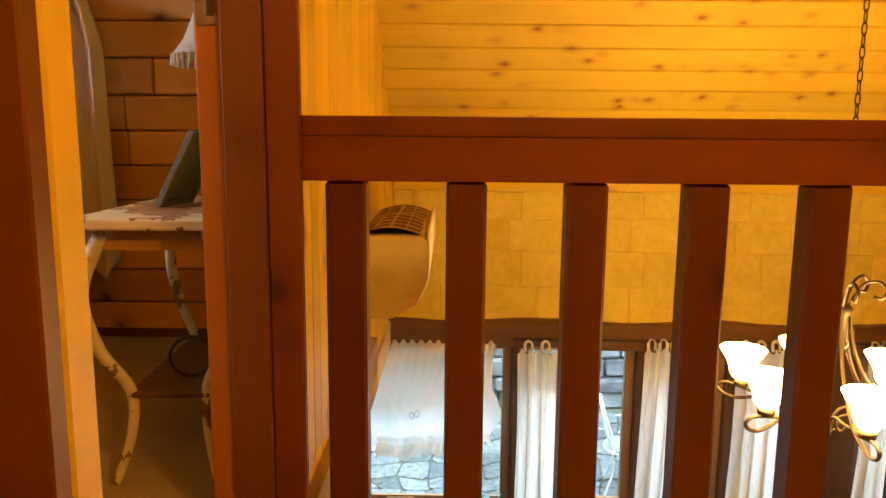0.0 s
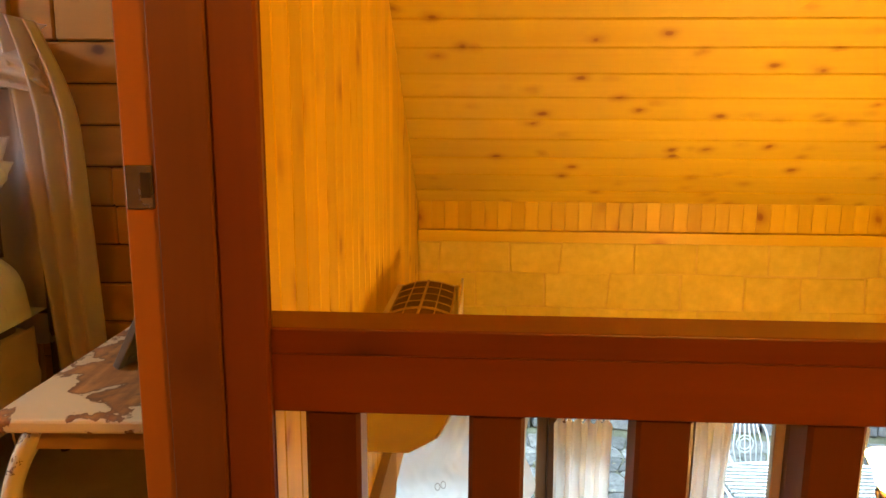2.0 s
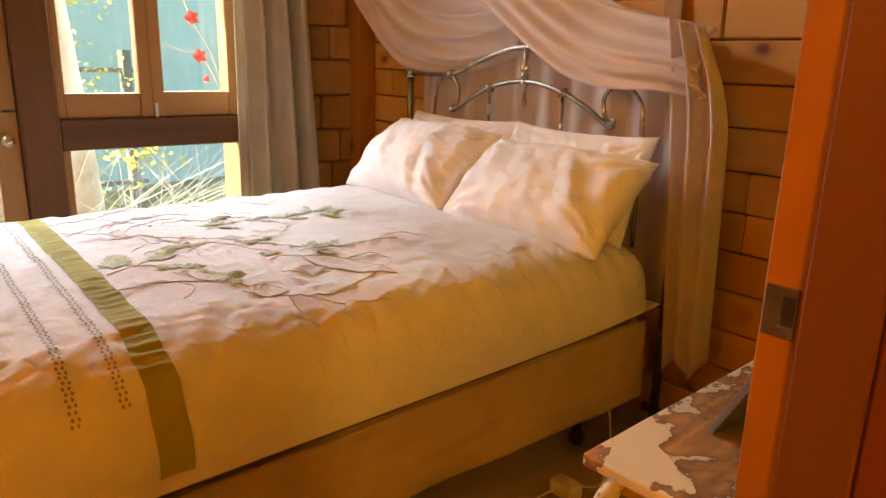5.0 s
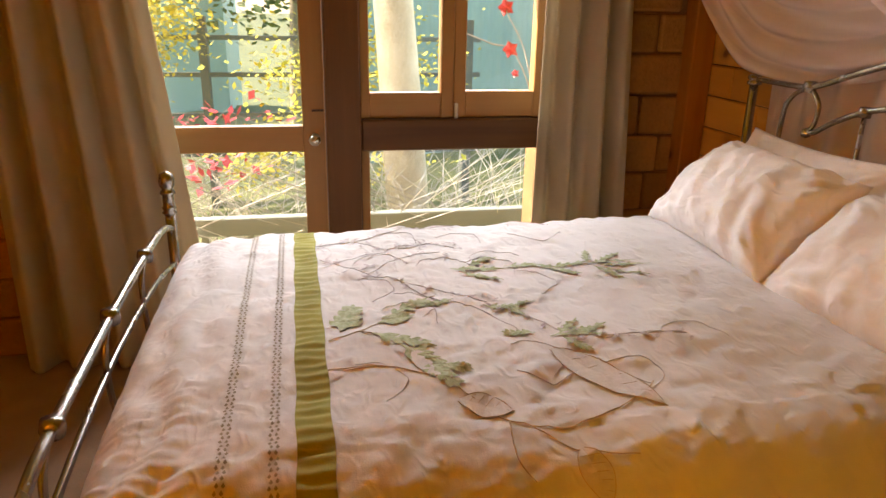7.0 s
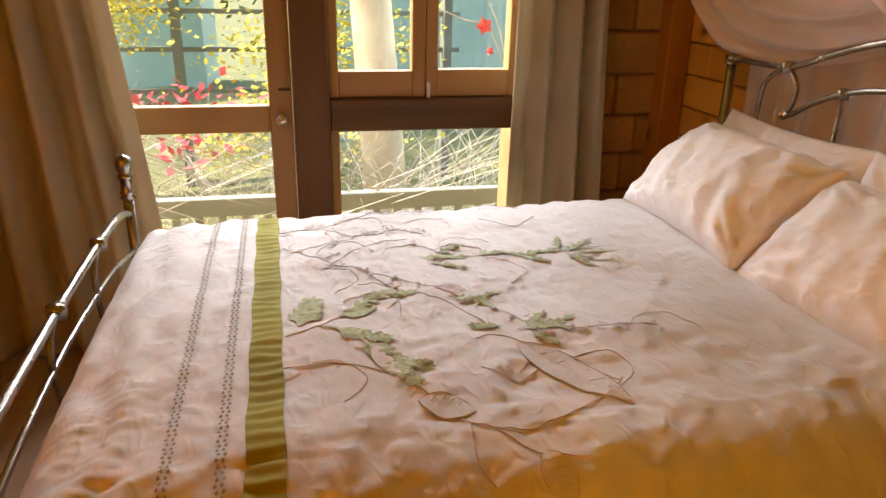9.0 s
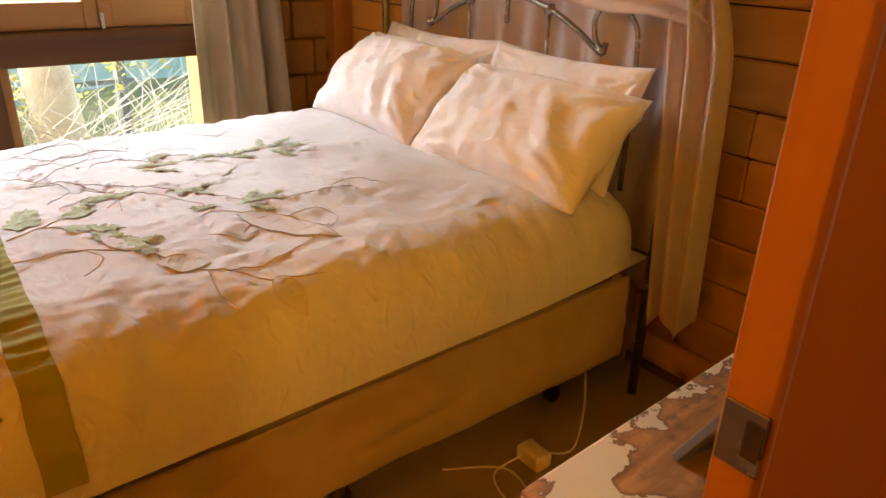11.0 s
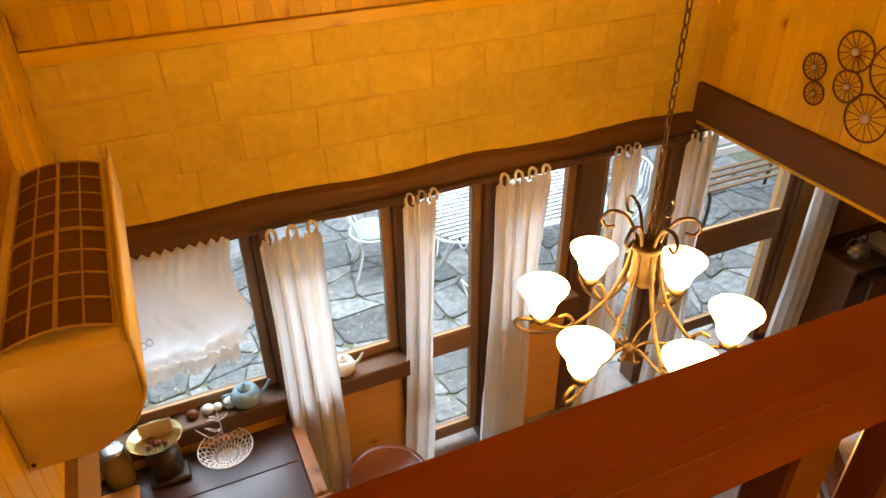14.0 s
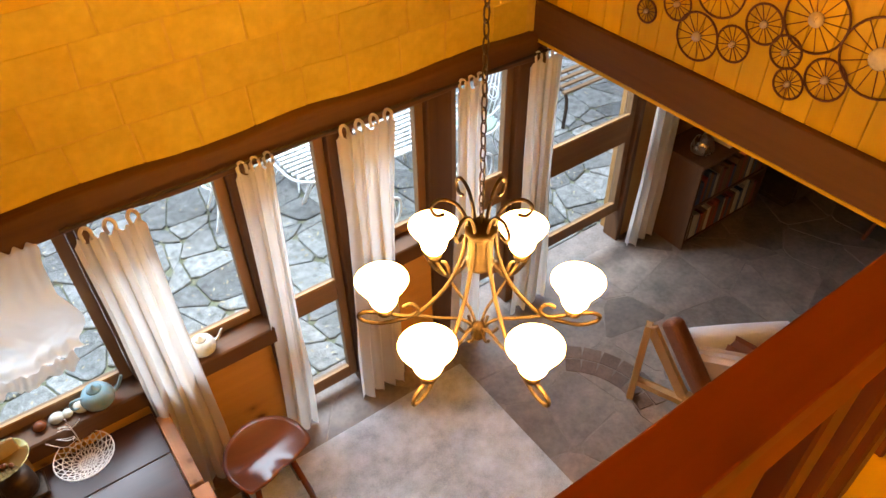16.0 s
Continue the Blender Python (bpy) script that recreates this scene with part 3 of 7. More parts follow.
while z < 1.78:
    hh = 0.142 + rnd.uniform(-0.006, 0.006)
    x = -3.6 - rnd.uniform(0, 0.5)
    while x < -0.49:
        ln = rnd.uniform(0.55, 1.25)
        a, b2 = max(x, -3.6), min(x + ln, -0.476)
        if b2 - a > 0.03:
            bm = boxed(a + 0.0015, b2 - 0.0015, 2.88 + rnd.uniform(0, 0.004), 2.903, z + 0.002, min(z + hh, 1.80) - 0.003, 0.006)
            wpart("board", bm, log_x, head)
        x += ln
    z += hh
wpart("skirting", boxed(-3.59, -0.476, 2.862, 2.878, BF, BF + 0.035, 0.003), dark_x, head)
wpart("stud", boxed(-1.66, -1.585, 2.855, 2.879, BF, 1.82, 0.004), honey_z, head)

ww_ = empty("wall_bedroom_west", -3.6, 1.3, BF)
tagged(ww_, "brown mudbrick bedroom wall round a timber window and door", "wall", kind="structure")
for y0, y1, z0, z1 in ((-1.0, 0.36, -0.1, 2.5), (2.13, 2.9, -0.1, 2.4), (0.36, 2.13, 2.15, 2.9)):
    bm = boxed(-3.85, -3.615, y0, y1, z0, z1)
    for v in bm.verts:
        v.co.z = min(v.co.z, roof_z(v.co.y) - 0.01)
    wpart("mortar", bm, mud_mortar, ww_)
rnd = random.Random(21)
for ya, yb in ((-1.0, 0.34), (2.15, 2.86)):
    z = BF
    c = 0
    while z < 2.0:
        hh = 0.185 + rnd.uniform(-0.01, 0.01)
        y = ya - 0.15 * (c % 2)
        while y < yb:
            ln = rnd.uniform(0.27, 0.36)
            a, b2 = max(y, ya), min(y + ln, yb)
            if b2 - a > 0.05 and z + hh < roof_z(b2) - 0.02:
                wpart("brick", boxed(-3.63, -3.597 + rnd.uniform(0, 0.012), a + 0.005, b2 - 0.005, z + 0.005, z + hh - 0.004, 0.014, segs=2), mud_brick, ww_)
            y += ln
        z += hh
        c += 1
wpart("corner_post", boxed(-3.60, -3.50, 2.77, 2.875, BF, 1.88, 0.005), jamb_z, ww_, "red-brown corner post")
struct("wall_bedroom_south", boxed(-3.85, -0.475, -1.12, -1.0, -0.1, 1.85), mud_brick, "plain brown bedroom wall behind the bed's foot")

bw = empty("window_bedroom", -3.58, 1.7, BF)
tagged(bw, "honey timber casement window over a dark rail", "window", kind="structure")
XI, XO = -3.575, -3.64
wpart("post", boxed(XO - 0.06, XI + 0.05, 1.142, 1.290, BF, 2.15, 0.008), dark_z, bw, "cracked dark timber post")
wpart("transom", boxed(XO - 0.04, XI + 0.03, 1.292, 2.12, 1.0, 1.134, 0.006), dark_y, bw, "weathered dark cross rail")
wpart("stile", boxed(XO, XI, 1.292, 1.330, 1.136, 2.13, 0.004), honey_z, bw)
wpart("stile", boxed(XO, XI + 0.004, 1.640, 1.695, 1.136, 2.13, 0.004), honey_z, bw)
wpart("stile", boxed(XO, XI, 1.697, 1.750, 1.136, 2.13, 0.004), honey_z, bw)
wpart("stile", boxed(XO, XI, 2.06, 2.12, 1.136, 2.13, 0.004), honey_z, bw)
wpart("bottom_rail", boxed(XO + 0.002, XI - 0.002, 1.330, 1.640, 1.138, 1.244, 0.003), honey_y, bw)
wpart("bottom_rail", boxed(XO + 0.002, XI - 0.002, 1.750, 2.06, 1.138, 1.250, 0.003), honey_y, bw)
wpart("top_rail", boxed(XO + 0.002, XI - 0.002, 1.330, 2.06, 2.05, 2.13, 0.003), honey_y, bw)
wpart("stile", boxed(XO, XI, 1.292, 1.328, 0.45, 0.998, 0.003), honey_z, bw)
wpart("lower_rail", boxed(XO + 0.002, XI - 0.002, 1.292, 2.12, BF, 0.45, 0.003), honey_y, bw)
lt = wpart("latch", boxed(XI, XI + 0.012, 1.700, 1.716, 1.13, 1.20, 0.003), steel, bw)
for y0, y1, z0, z1 in ((1.330, 1.640, 1.244, 2.05), (1.750, 2.06, 1.250, 2.05), (1.328, 2.12, 0.45, 0.998)):
    p = wpart("pane", boxed(-3.612, -3.607, y0, y1, z0, z1), glass, bw)
    p.visible_shadow = False
bd = empty("door_bedroom", -3.58, 0.8, BF)
tagged(bd, "honey timber glazed door with a round chrome knob", "door", kind="structure")
wpart("stile", boxed(XO, XI, 1.046, 1.139, BF, 2.13, 0.004), honey_z, bd)
wpart("stile", boxed(XO, XI, 0.37, 0.46, BF, 2.13, 0.004), honey_z, bd)
wpart("mid_rail", boxed(XO + 0.002, XI - 0.002, 0.46, 1.046, 0.999, 1.107, 0.003), honey_y, bd)
wpart("bottom_rail", boxed(XO + 0.002, XI - 0.002, 0.46, 1.046, BF, 0.40, 0.003), honey_y, bd)
wpart("top_rail", boxed(XO + 0.002, XI - 0.002, 0.46, 1.046, 2.03, 2.13, 0.003), honey_y, bd)
for z0, z1 in ((0.40, 0.999), (1.107, 2.03)):
    p = wpart("pane", boxed(-3.612, -3.607, 0.46, 1.046, z0, z1), glass, bd)
    p.visible_shadow = False
bm = bmesh.new()
lathe(bm, [(0.0, 0.055), (0.016, 0.052), (0.024, 0.040), (0.022, 0.028), (0.010, 0.020), (0.010, 0.006), (0.024, 0.004), (0.024, 0.0)], sides=20, m=Matrix.Translation((XI, 1.093, 1.053)) @ Matrix.Rotation(radians(90), 4, "Y"))
wpart("knob", bm, steel, bd, "round chrome knob", smooth=True)
wpart("bolt", boxed(XI, XI + 0.01, 1.085, 1.135, 1.170, 1.178), iron, bd)

# walls that close the place
struct("wall_back", boxed(-3.9, 7.7, -2.9, -2.72, FL, 0.55), plaster, "plain wall at the foot of the stairs")
struct("wall_lower_east", boxed(7.6, 7.75, -2.9, 4.3, FL, -0.02), mud_brick, "brown mudbrick wall of the sitting area")
struct("wall_lower_west", boxed(-3.95, -3.86, -2.9, 4.3, FL, -0.1), plaster, "plain kitchen wall")
struct("gable_back", boxed(-3.9, 3.06, -2.72, -2.66, 0.3, 0.55), pine_x, "pine strip under the eaves")

# rail
rail = empty("balustrade", 1.2, 1.46, 0)
tagged(rail, "dark red-brown stained timber balustrade at the landing's edge", "balustrade")
wpart("handrail", boxed(-0.329, 3.0, 1.418, 1.508, 0.9317, 0.970, 0.003, segs=2), stain_x, rail)
wpart("rail_board", boxed(-0.329, 3.0, 1.4195, 1.496, 0.847, 0.9315, 0.0015), stain_x, rail)
for k in range(15):
    x = -0.247 + 0.2338 * k
    if x < 2.9:
        wpart("baluster", boxed(x, x + 0.079, 1.428, 1.492, 0.0, 0.8465, 0.006), stain_z, rail)


def peeling(name):
    """Cream paint worn through to brown and honey wood."""
    m, nt, b = nodes_of(name)
    v = coords(nt, (9.0, 7.5, 9.0), shift=False)
    n = add(nt, "ShaderNodeTexNoise", Scale=1.0, Detail=9.0, Roughness=0.62, Distortion=0.3)
    nt.links.new(v, n.inputs["Vector"])
    v2 = coords(nt, (40, 4, 40), shift=False)
    g = add(nt, "ShaderNodeTexNoise", Scale=1.0, Detail=4.0)
    nt.links.new(v2, g.inputs["Vector"])
    tc = nt.nodes.new("ShaderNodeTexCoord")
    mp = add(nt, "ShaderNodeMapping", Location=(3.45, -6.1, -0.752), Scale=(5.2, 3.2, 1.0))
    gr = nt.nodes.new("ShaderNodeTexGradient")
    gr.gradient_type = "SPHERICAL"
    nt.links.new(tc.outputs["Object"], mp.inputs["Vector"])
    nt.links.new(mp.outputs[0], gr.inputs["Vector"])
    wear = nt.nodes.new("ShaderNodeMath")
    wear.operation = "MULTIPLY_ADD"
    wear.inputs[1].default_value = 0.21
    nt.links.new(gr.outputs["Fac"], wear.inputs[0])
    nt.links.new(n.outputs["Fac"], wear.inputs[2])
    bare = ramp(nt, g.outputs["Fac"], [(0.3, (0.24, 0.105, 0.035)), (0.65, (0.50, 0.25, 0.085))])
    col = ramp(nt, wear.outputs[0], [(0.525, (1, 1, 1)), (0.537, (0.0, 0.0, 0.0)), (0.56, (0, 0, 0)), (0.6, (0, 0, 0))])
    edge = ramp(nt, wear.outputs[0], [(0.525, (1, 1, 1)), (0.575, (0.35, 0.35, 0.35)), (0.63, (0, 0, 0))])
    worn = mixed(nt, edge, bare, (0.11, 0.065, 0.045))
    out = mixed(nt, col, worn, (0.63, 0.54, 0.38))
    nt.links.new(out, b.inputs["Base Color"])
    b.inputs["Roughness"].default_value = 0.62
    bumped(nt, b, col, 0.35, 0.002)
    return m


worn_paint = peeling("worn_cream_paint")
olive = cloth("olive_satin", (0.235, 0.215, 0.015), (0.31, 0.29, 0.03), 0.0)
stitch = cloth("grey_stitching", (0.20, 0.17, 0.12), (0.30, 0.26, 0.19), 0.0)
leaf_green = cloth("green_thread", (0.24, 0.30, 0.14), (0.48, 0.53, 0.36), 0.0, scale=60)
leaf_brown = cloth("brown_outline", (0.48, 0.37, 0.25), (0.56, 0.44, 0.31), 0.0)
leaf_tan = cloth("tan_fill", (0.55, 0.52, 0.50), (0.62, 0.595, 0.585), 0.0, scale=70)
mauve_thread = cloth("mauve_thread", (0.47, 0.43, 0.44), (0.55, 0.50, 0.51), 0.0)
gap_dark_cloth = cloth("gap_dark_cloth", (0.10, 0.06, 0.035), (0.14, 0.085, 0.05), 0.0)
plastic_white = surface("white_plastic", (0.62, 0.55, 0.45), (0.7, 0.62, 0.5), 5, 0.4, bump=0.02)
grey_frame = wood("grey_frame_wood", (0.19, 0.165, 0.14), (0.11, 0.095, 0.08), "z", None, rough=0.5)
shade_cloth = cloth("lamp_shade_cloth", (0.74, 0.70, 0.62), (0.8, 0.76, 0.68), 0.3)
pot_cream = surface("cream_pot", (0.50, 0.50, 0.42), (0.62, 0.61, 0.52), 14, 0.25, spread=0.04)
pot_blue = surface("blue_green_pot", (0.15, 0.36, 0.43), (0.26, 0.24, 0.20), 9, 0.25, spread=0.0)
wicker = surface("white_wicker", (0.66, 0.62, 0.56), (0.76, 0.72, 0.66), 40, 0.7)
hub_shell = surface("pearly_hub", (0.55, 0.48, 0.36), (0.68, 0.62, 0.5), 25, 0.3, metal=0.3)
wheel_iron = surface("rusty_wheel", (0.09, 0.035, 0.018), (0.16, 0.06, 0.03), 20, 0.6, metal=0.3)
pale_board = wood("pale_board", (0.50, 0.30, 0.18), (0.38, 0.21, 0.12), "y", (0.15, 0.07, 0.04), rough=0.5)
seat_green = cloth("green_cushion", (0.30, 0.42, 0.30), (0.36, 0.48, 0.36), 0.0)
paper = surface("book_paper", (0.5, 0.45, 0.38), (0.62, 0.56, 0.48), 10, 0.8)


def thing(name, x, y, z, label, category, group=""):
    return tagged(empty(name, x, y, z), label, category, group)


# ---- chandelier ----
CX, CY, CS = 1.322, 2.437, 0.837


def cz(z):
    return 0.212 + CS * z


def turned(prof):
    return [(CS * r, cz(z)) for r, z in prof]


ch = thing("chandelier", CX, CY, 0.3, "antique brass chandelier with six lit glass shades on a chain", "chandelier")
bm = lathe(bmesh.new(), turned([(0.0, 0.215), (0.045, 0.21), (0.058, 0.19), (0.050, 0.17), (0.045, 0.16), (0.042, 0.06), (0.050, 0.05), (0.047, 0.03), (0.03, 0.02), (0.0, 0.018)]), CX, CY, 0, 24)
wpart("stem", bm, brass, ch, smooth=True)
bm = lathe(bmesh.new(), turned([(0.0, -0.27), (0.02, -0.28), (0.028, -0.30), (0.018, -0.32), (0.03, -0.335), (0.012, -0.36), (0.0, -0.37)]), CX, CY, 0, 16)
wpart("finial", bm, brass, ch, smooth=True)
for k in range(6):
    a = radians(23 + 60 * k)
    d = Vector((math.cos(a), math.sin(a), 0))
    o = Vector((CX, CY, 0))
    P = lambda r, z: o + d * (CS * r) + Vector((0, 0, cz(z)))
    loop = bez([P(0.035, 0.17), P(0.05, 0.24), P(0.085, 0.30), P(0.135, 0.315), P(0.165, 0.285), P(0.15, 0.25), P(0.12, 0.255)], 6)
    wpart("scroll", tube(bmesh.new(), loop, 0.0055, 6), iron, ch, smooth=True)
    arm = bez([P(0.045, 0.19), P(0.065, 0.06), P(0.12, -0.08), P(0.23, -0.22), P(0.36, -0.275), P(0.43, -0.265), P(0.452, -0.235), P(0.42, -0.215), P(0.36, -0.22), P(0.26, -0.235), P(0.225, -0.20), P(0.25, -0.17), P(0.28, -0.185)], 7)
    am = wpart("arm", tube(bmesh.new(), arm, 0.0066, 6), brass, ch, smooth=True)
    low = bez([P(0.245, -0.228), P(0.15, -0.245), P(0.07, -0.25), P(0.03, -0.285), P(0.05, -0.325), P(0.075, -0.30)], 6)
    wpart("brace", tube(bmesh.new(), low, 0.0052, 6), brass, ch, smooth=True)
    bm = lathe(bmesh.new(), turned([(0.012, -0.225), (0.03, -0.215), (0.034, -0.195), (0.02, -0.19)]), o.x + d.x * 0.35 * CS, o.y + d.y * 0.35 * CS, 0, 14)
    wpart("cup", bm, brass, ch, smooth=True)
    bm = lathe(bmesh.new(), turned([(0.022, -0.185), (0.036, -0.178), (0.050, -0.155), (0.056, -0.125), (0.066, -0.098), (0.084, -0.072), (0.095, -0.052), (0.098, -0.045), (0.094, -0.043), (0.080, -0.066), (0.060, -0.095), (0.050, -0.13), (0.03, -0.165), (0.0, -0.172)]), o.x + d.x * 0.35 * CS, o.y + d.y * 0.35 * CS, 0, 26)
    sh = wpart("shade", bm, lit_glass, ch, "glowing white glass tulip shade", smooth=True)
z, k = cz(0.23), 0
top = roof_z(CY) - 0.005
bm = bmesh.new()
while z < top:
    m4 = Matrix.Translation((CX, CY, z)) @ Matrix.Rotation(radians(90 * (k % 2)), 4, "Z")
    ring = [m4 @ Vector((0.008 * math.cos(t), 0, 0.019 * math.sin(t) * 1.25)) for t in [2 * math.pi * i / 10 for i in range(10)]]
    tube(bm, ring, 0.0026, 5, closed=True)
    z += 0.037
    k += 1
wpart("chain", bm, iron, ch, "dark iron chain", smooth=True)
wpart("ceiling_rose", lathe(bmesh.new(), [(0.0, 0.0), (0.05, 0.0), (0.05, 0.03), (0.0, 0.04)], CX, CY, top - 0.02, 18), brass, ch)

# ---- air conditioner ----
ac = thing("air_conditioner", -0.33, 2.8, 0.36, "cream wall air conditioner with a dusty brown top grille", "air conditioner")
AY0, AY1, AX0, AX1, AZ0, AZ1 = 2.30, 3.20, -0.328, -0.072, 0.352, 0.618
prof = [(AX0, AZ0), (-0.19, AZ0), (-0.115, AZ0 + 0.045), (-0.085, AZ0 + 0.10), (AX1 - 0.006, AZ0 + 0.18), (AX1 - 0.006, AZ1 - 0.012), (AX1 - 0.018, AZ1), (AX0, AZ1)]
bm = bmesh.new()
A = [bm.verts.new((x, AY0, z)) for x, z in prof]
B = [bm.verts.new((x, AY1, z)) for x, z in prof]
for k in range(len(prof)):
    n = (k + 1) % len(prof)
    bm.faces.new((A[k], A[n], B[n], B[k]))
bm.faces.new(A)
bm.faces.new(B)
wpart("body", bm, ac_white, ac)
def acp(u, v):
    zz = AZ0 + 0.045 + u * (AZ1 + 0.028 - AZ0 - 0.045)
    return Vector((AX1 - 0.045 + 0.045 * math.sin(math.pi / 2 * min(1, u * 2.2)) + 0.004, AY0 - 0.004 + v * (AY1 - AY0 + 0.008), zz))
thick(wpart("front_panel", sheet(bmesh.new(), acp, 14, 1), ac_white, ac, smooth=True), 0.008, 1)
GX0, GX1 = AX0 + 0.024, AX1 - 0.024


def arch(x, up=0.0):
    k = (x - (GX0 + GX1) / 2) / ((GX1 - GX0) / 2)
    return AZ1 + 0.002 + 0.024 * (1 - k * k) + up


wpart("grille", sheet(bmesh.new(), lambda u, v: Vector((GX0 + u * (GX1 - GX0), AY0 + 0.05 + v * (AY1 - AY0 - 0.10), arch(GX0 + u * (GX1 - GX0)))), 14, 2), ac_grille, ac, "dusty brown grille", smooth=True)
for i in range(9):
    y = AY0 + 0.052 + i * (AY1 - AY0 - 0.104) / 8
    r_ = 0.006 if i == 4 else 0.0028
    wpart("rib", tube(bmesh.new(), [(GX0 + j * (GX1 - GX0) / 10, y, arch(GX0 + j * (GX1 - GX0) / 10, 0.002)) for j in range(11)], r_, 6), grille_rib, ac)
for i in range(5):
    x = GX0 + 0.002 + i * (GX1 - GX0 - 0.004) / 4
    wpart("rib", tube(bmesh.new(), [(x, AY0 + 0.05, arch(x, 0.003)), (x, AY1 - 0.05, arch(x, 0.003))], 0.005 if i == 2 else 0.0026, 6), grille_rib, ac)
wpart("foot_screw", boxed(AX0 + 0.006, AX0 + 0.014, AY0 - 0.003, AY0 - 0.0005, AZ0 + 0.012, AZ0 + 0.02), iron, ac)

# ---- bicycle-spoke wheel decoration ----
wd = thing("wheel_wall_art", 3.03, 2.7, 0.2, "wall decoration of overlapping small spoked iron wheels", "wall art")
WHEELS = [(3.033, 0.233, 0.108, 0.021), (2.848, 0.269, 0.078, 0.013), (2.731, 0.401, 0.082, 0.015), (2.538, 0.485, 0.130, 0.03), (2.611, 0.325, 0.068, 0.013),
          (2.557, 0.210, 0.064, 0.011), (2.425, 0.280, 0.084, 0.015), (2.262, 0.435, 0.150, 0.042), (3.160, 0.343, 0.073, 0.013), (3.365, 0.370, 0.063, 0.012),
          (2.965, 0.470, 0.120, 0.024), (3.17, 0.50, 0.09, 0.016), (3.33, 0.25, 0.055, 0.01), (2.78, 0.62, 0.12, 0.02)]
for i, (y, z, r, h) in enumerate(WHEELS):
    xx = 3.012 - 0.006 * (i % 3)
    rim = tube(bmesh.new(), [(xx, y + r * math.cos(t), z + r * math.sin(t)) for t in [2 * math.pi * j / 30 for j in range(30)]], 0.0052, 6, closed=True)
    wl = wpart("wheel", rim, wheel_iron, wd)
    for j in range(14):
        t = 2 * math.pi * (j + 0.3 * i) / 14
        wpart("spoke", tube(bmesh.new(), [(xx, y, z), (xx + 0.001, y + r * math.cos(t), z + r * math.sin(t))], 0.0021, 4), wheel_iron, wl)
    wpart("hub", lathe(bmesh.new(), [(0.0, 0.012), (h * 0.8, 0.01), (h, 0.0), (h, -0.012)], m=Matrix.Translation((xx - 0.006, y, z)) @ Matrix.Rotation(radians(-90), 4, "Y"), sides=16), hub_shell, wl, "pale round hub", smooth=True)

# ---- curtains of the tall room ----
def curtain(x0, x1, xb0, xb1, z0, z1, folds, amp, y, seed, label, loops=True):
    c = thing("curtain", (x0 + x1) / 2, y, z1, label, "curtain", "calico curtains")
    rr = random.Random(seed)
    ph = [rr.uniform(0, 6.28) for _ in range(4)]
    def f(u, v):
        uu = u + 0.09 * noise.noise((u * 3 + seed * 5, v * 1.6, 3)) * min(1, 3 * v)
        x = (x0 + (x1 - x0) * uu) * (1 - v) + (xb0 + (xb1 - xb0) * uu) * v
        pinch = 1 - 0.10 * math.sin(math.pi * min(1, v * 1.3)) + 0.14 * max(0, v - 0.7)
        mid = (x0 + x1) / 2 * (1 - v) + (xb0 + xb1) / 2 * v
        x = mid + (x - mid) * pinch + 0.012 * math.sin(3.4 * v + ph[1])
        deep = (0.55 + 0.9 * min(1, 2.5 * v)) * (1 + 0.6 * noise.noise((u * 4, seed, v * 0.8)))
        off = amp * deep * (math.sin(2 * math.pi * folds * 0.62 * uu + ph[0] + 0.9 * math.sin(1.7 * v + ph[1])) + 0.4 * (1 - 0.5 * v) * math.sin(2 * math.pi * folds * 1.5 * uu + ph[2] + 1.6 * v))
        off += 0.012 * noise.noise((u * 9 + seed, v * 5, 6)) * v
        head = 0.014 * math.cos(2 * math.pi * max(3, int(folds)) * u) if v < 0.03 else 0
        return Vector((x + 0.5 * off * math.cos(2 * math.pi * folds * 0.62 * uu), y + off, z0 + (z1 - z0) * v - head - 0.008 + (0.012 * math.sin(9 * u + ph[3]) if v > 0.95 else 0)))
    wpart("cloth", sheet(bmesh.new(), f, int(folds * 14), 36), curtain_cloth, c, smooth=True)
    if loops:
        n = max(3, int(0.62 * folds))
        for i in range(n):
            xx = x0 + (i + 0.5) * (x1 - x0) / n
            pts = bez([(xx - 0.018, y - 0.012, z0 - 0.005), (xx - 0.02, y - 0.005, z0 + 0.035), (xx, y + 0.004, z0 + 0.052), (xx + 0.02, y - 0.005, z0 + 0.035), (xx + 0.018, y - 0.012, z0 - 0.005)], 4)
            wpart("tab", tube(bmesh.new(), pts, 0.0085, 6), curtain_cloth, c, smooth=True)
    return c
CY_ = WALL_Y - 0.135
curtain(0.395, 0.685, 0.33, 0.66, -0.235, -2.2, 6, 0.022, CY_ - 0.05, 1, "cream calico tab-top curtain drawn beside a window")
curtain(1.115, 1.31, 1.03, 1.22, -0.235, -2.26, 4, 0.020, CY_, 2, "cream calico tab-top curtain drawn beside the glazed door")
curtain(1.63, 1.965, 1.58, 1.90, -0.23, -2.26, 7, 0.024, CY_ - 0.02, 3, "wide cream calico tab-top curtain beside the glazed door")
curtain(2.375, 2.555, 2.30, 2.52, -0.235, -2.26, 4, 0.020, CY_, 4, "cream calico tab-top curtain against a dark post")
curtain(2.90, 3.15, 2.86, 3.16, -0.24, -2.26, 5, 0.022, CY_, 5, "cream calico tab-top curtain beside the tall end window")
curtain(4.12, 4.42, 4.10, 4.40, -0.24, -2.26, 5, 0.026, CY_, 6, "cream calico curtain between the end window and a bookcase")
rod = thing("curtain_rod", 1.3, CY_ + 0.02, -0.2, "dark thin curtain rod under the lintel", "curtain rod")
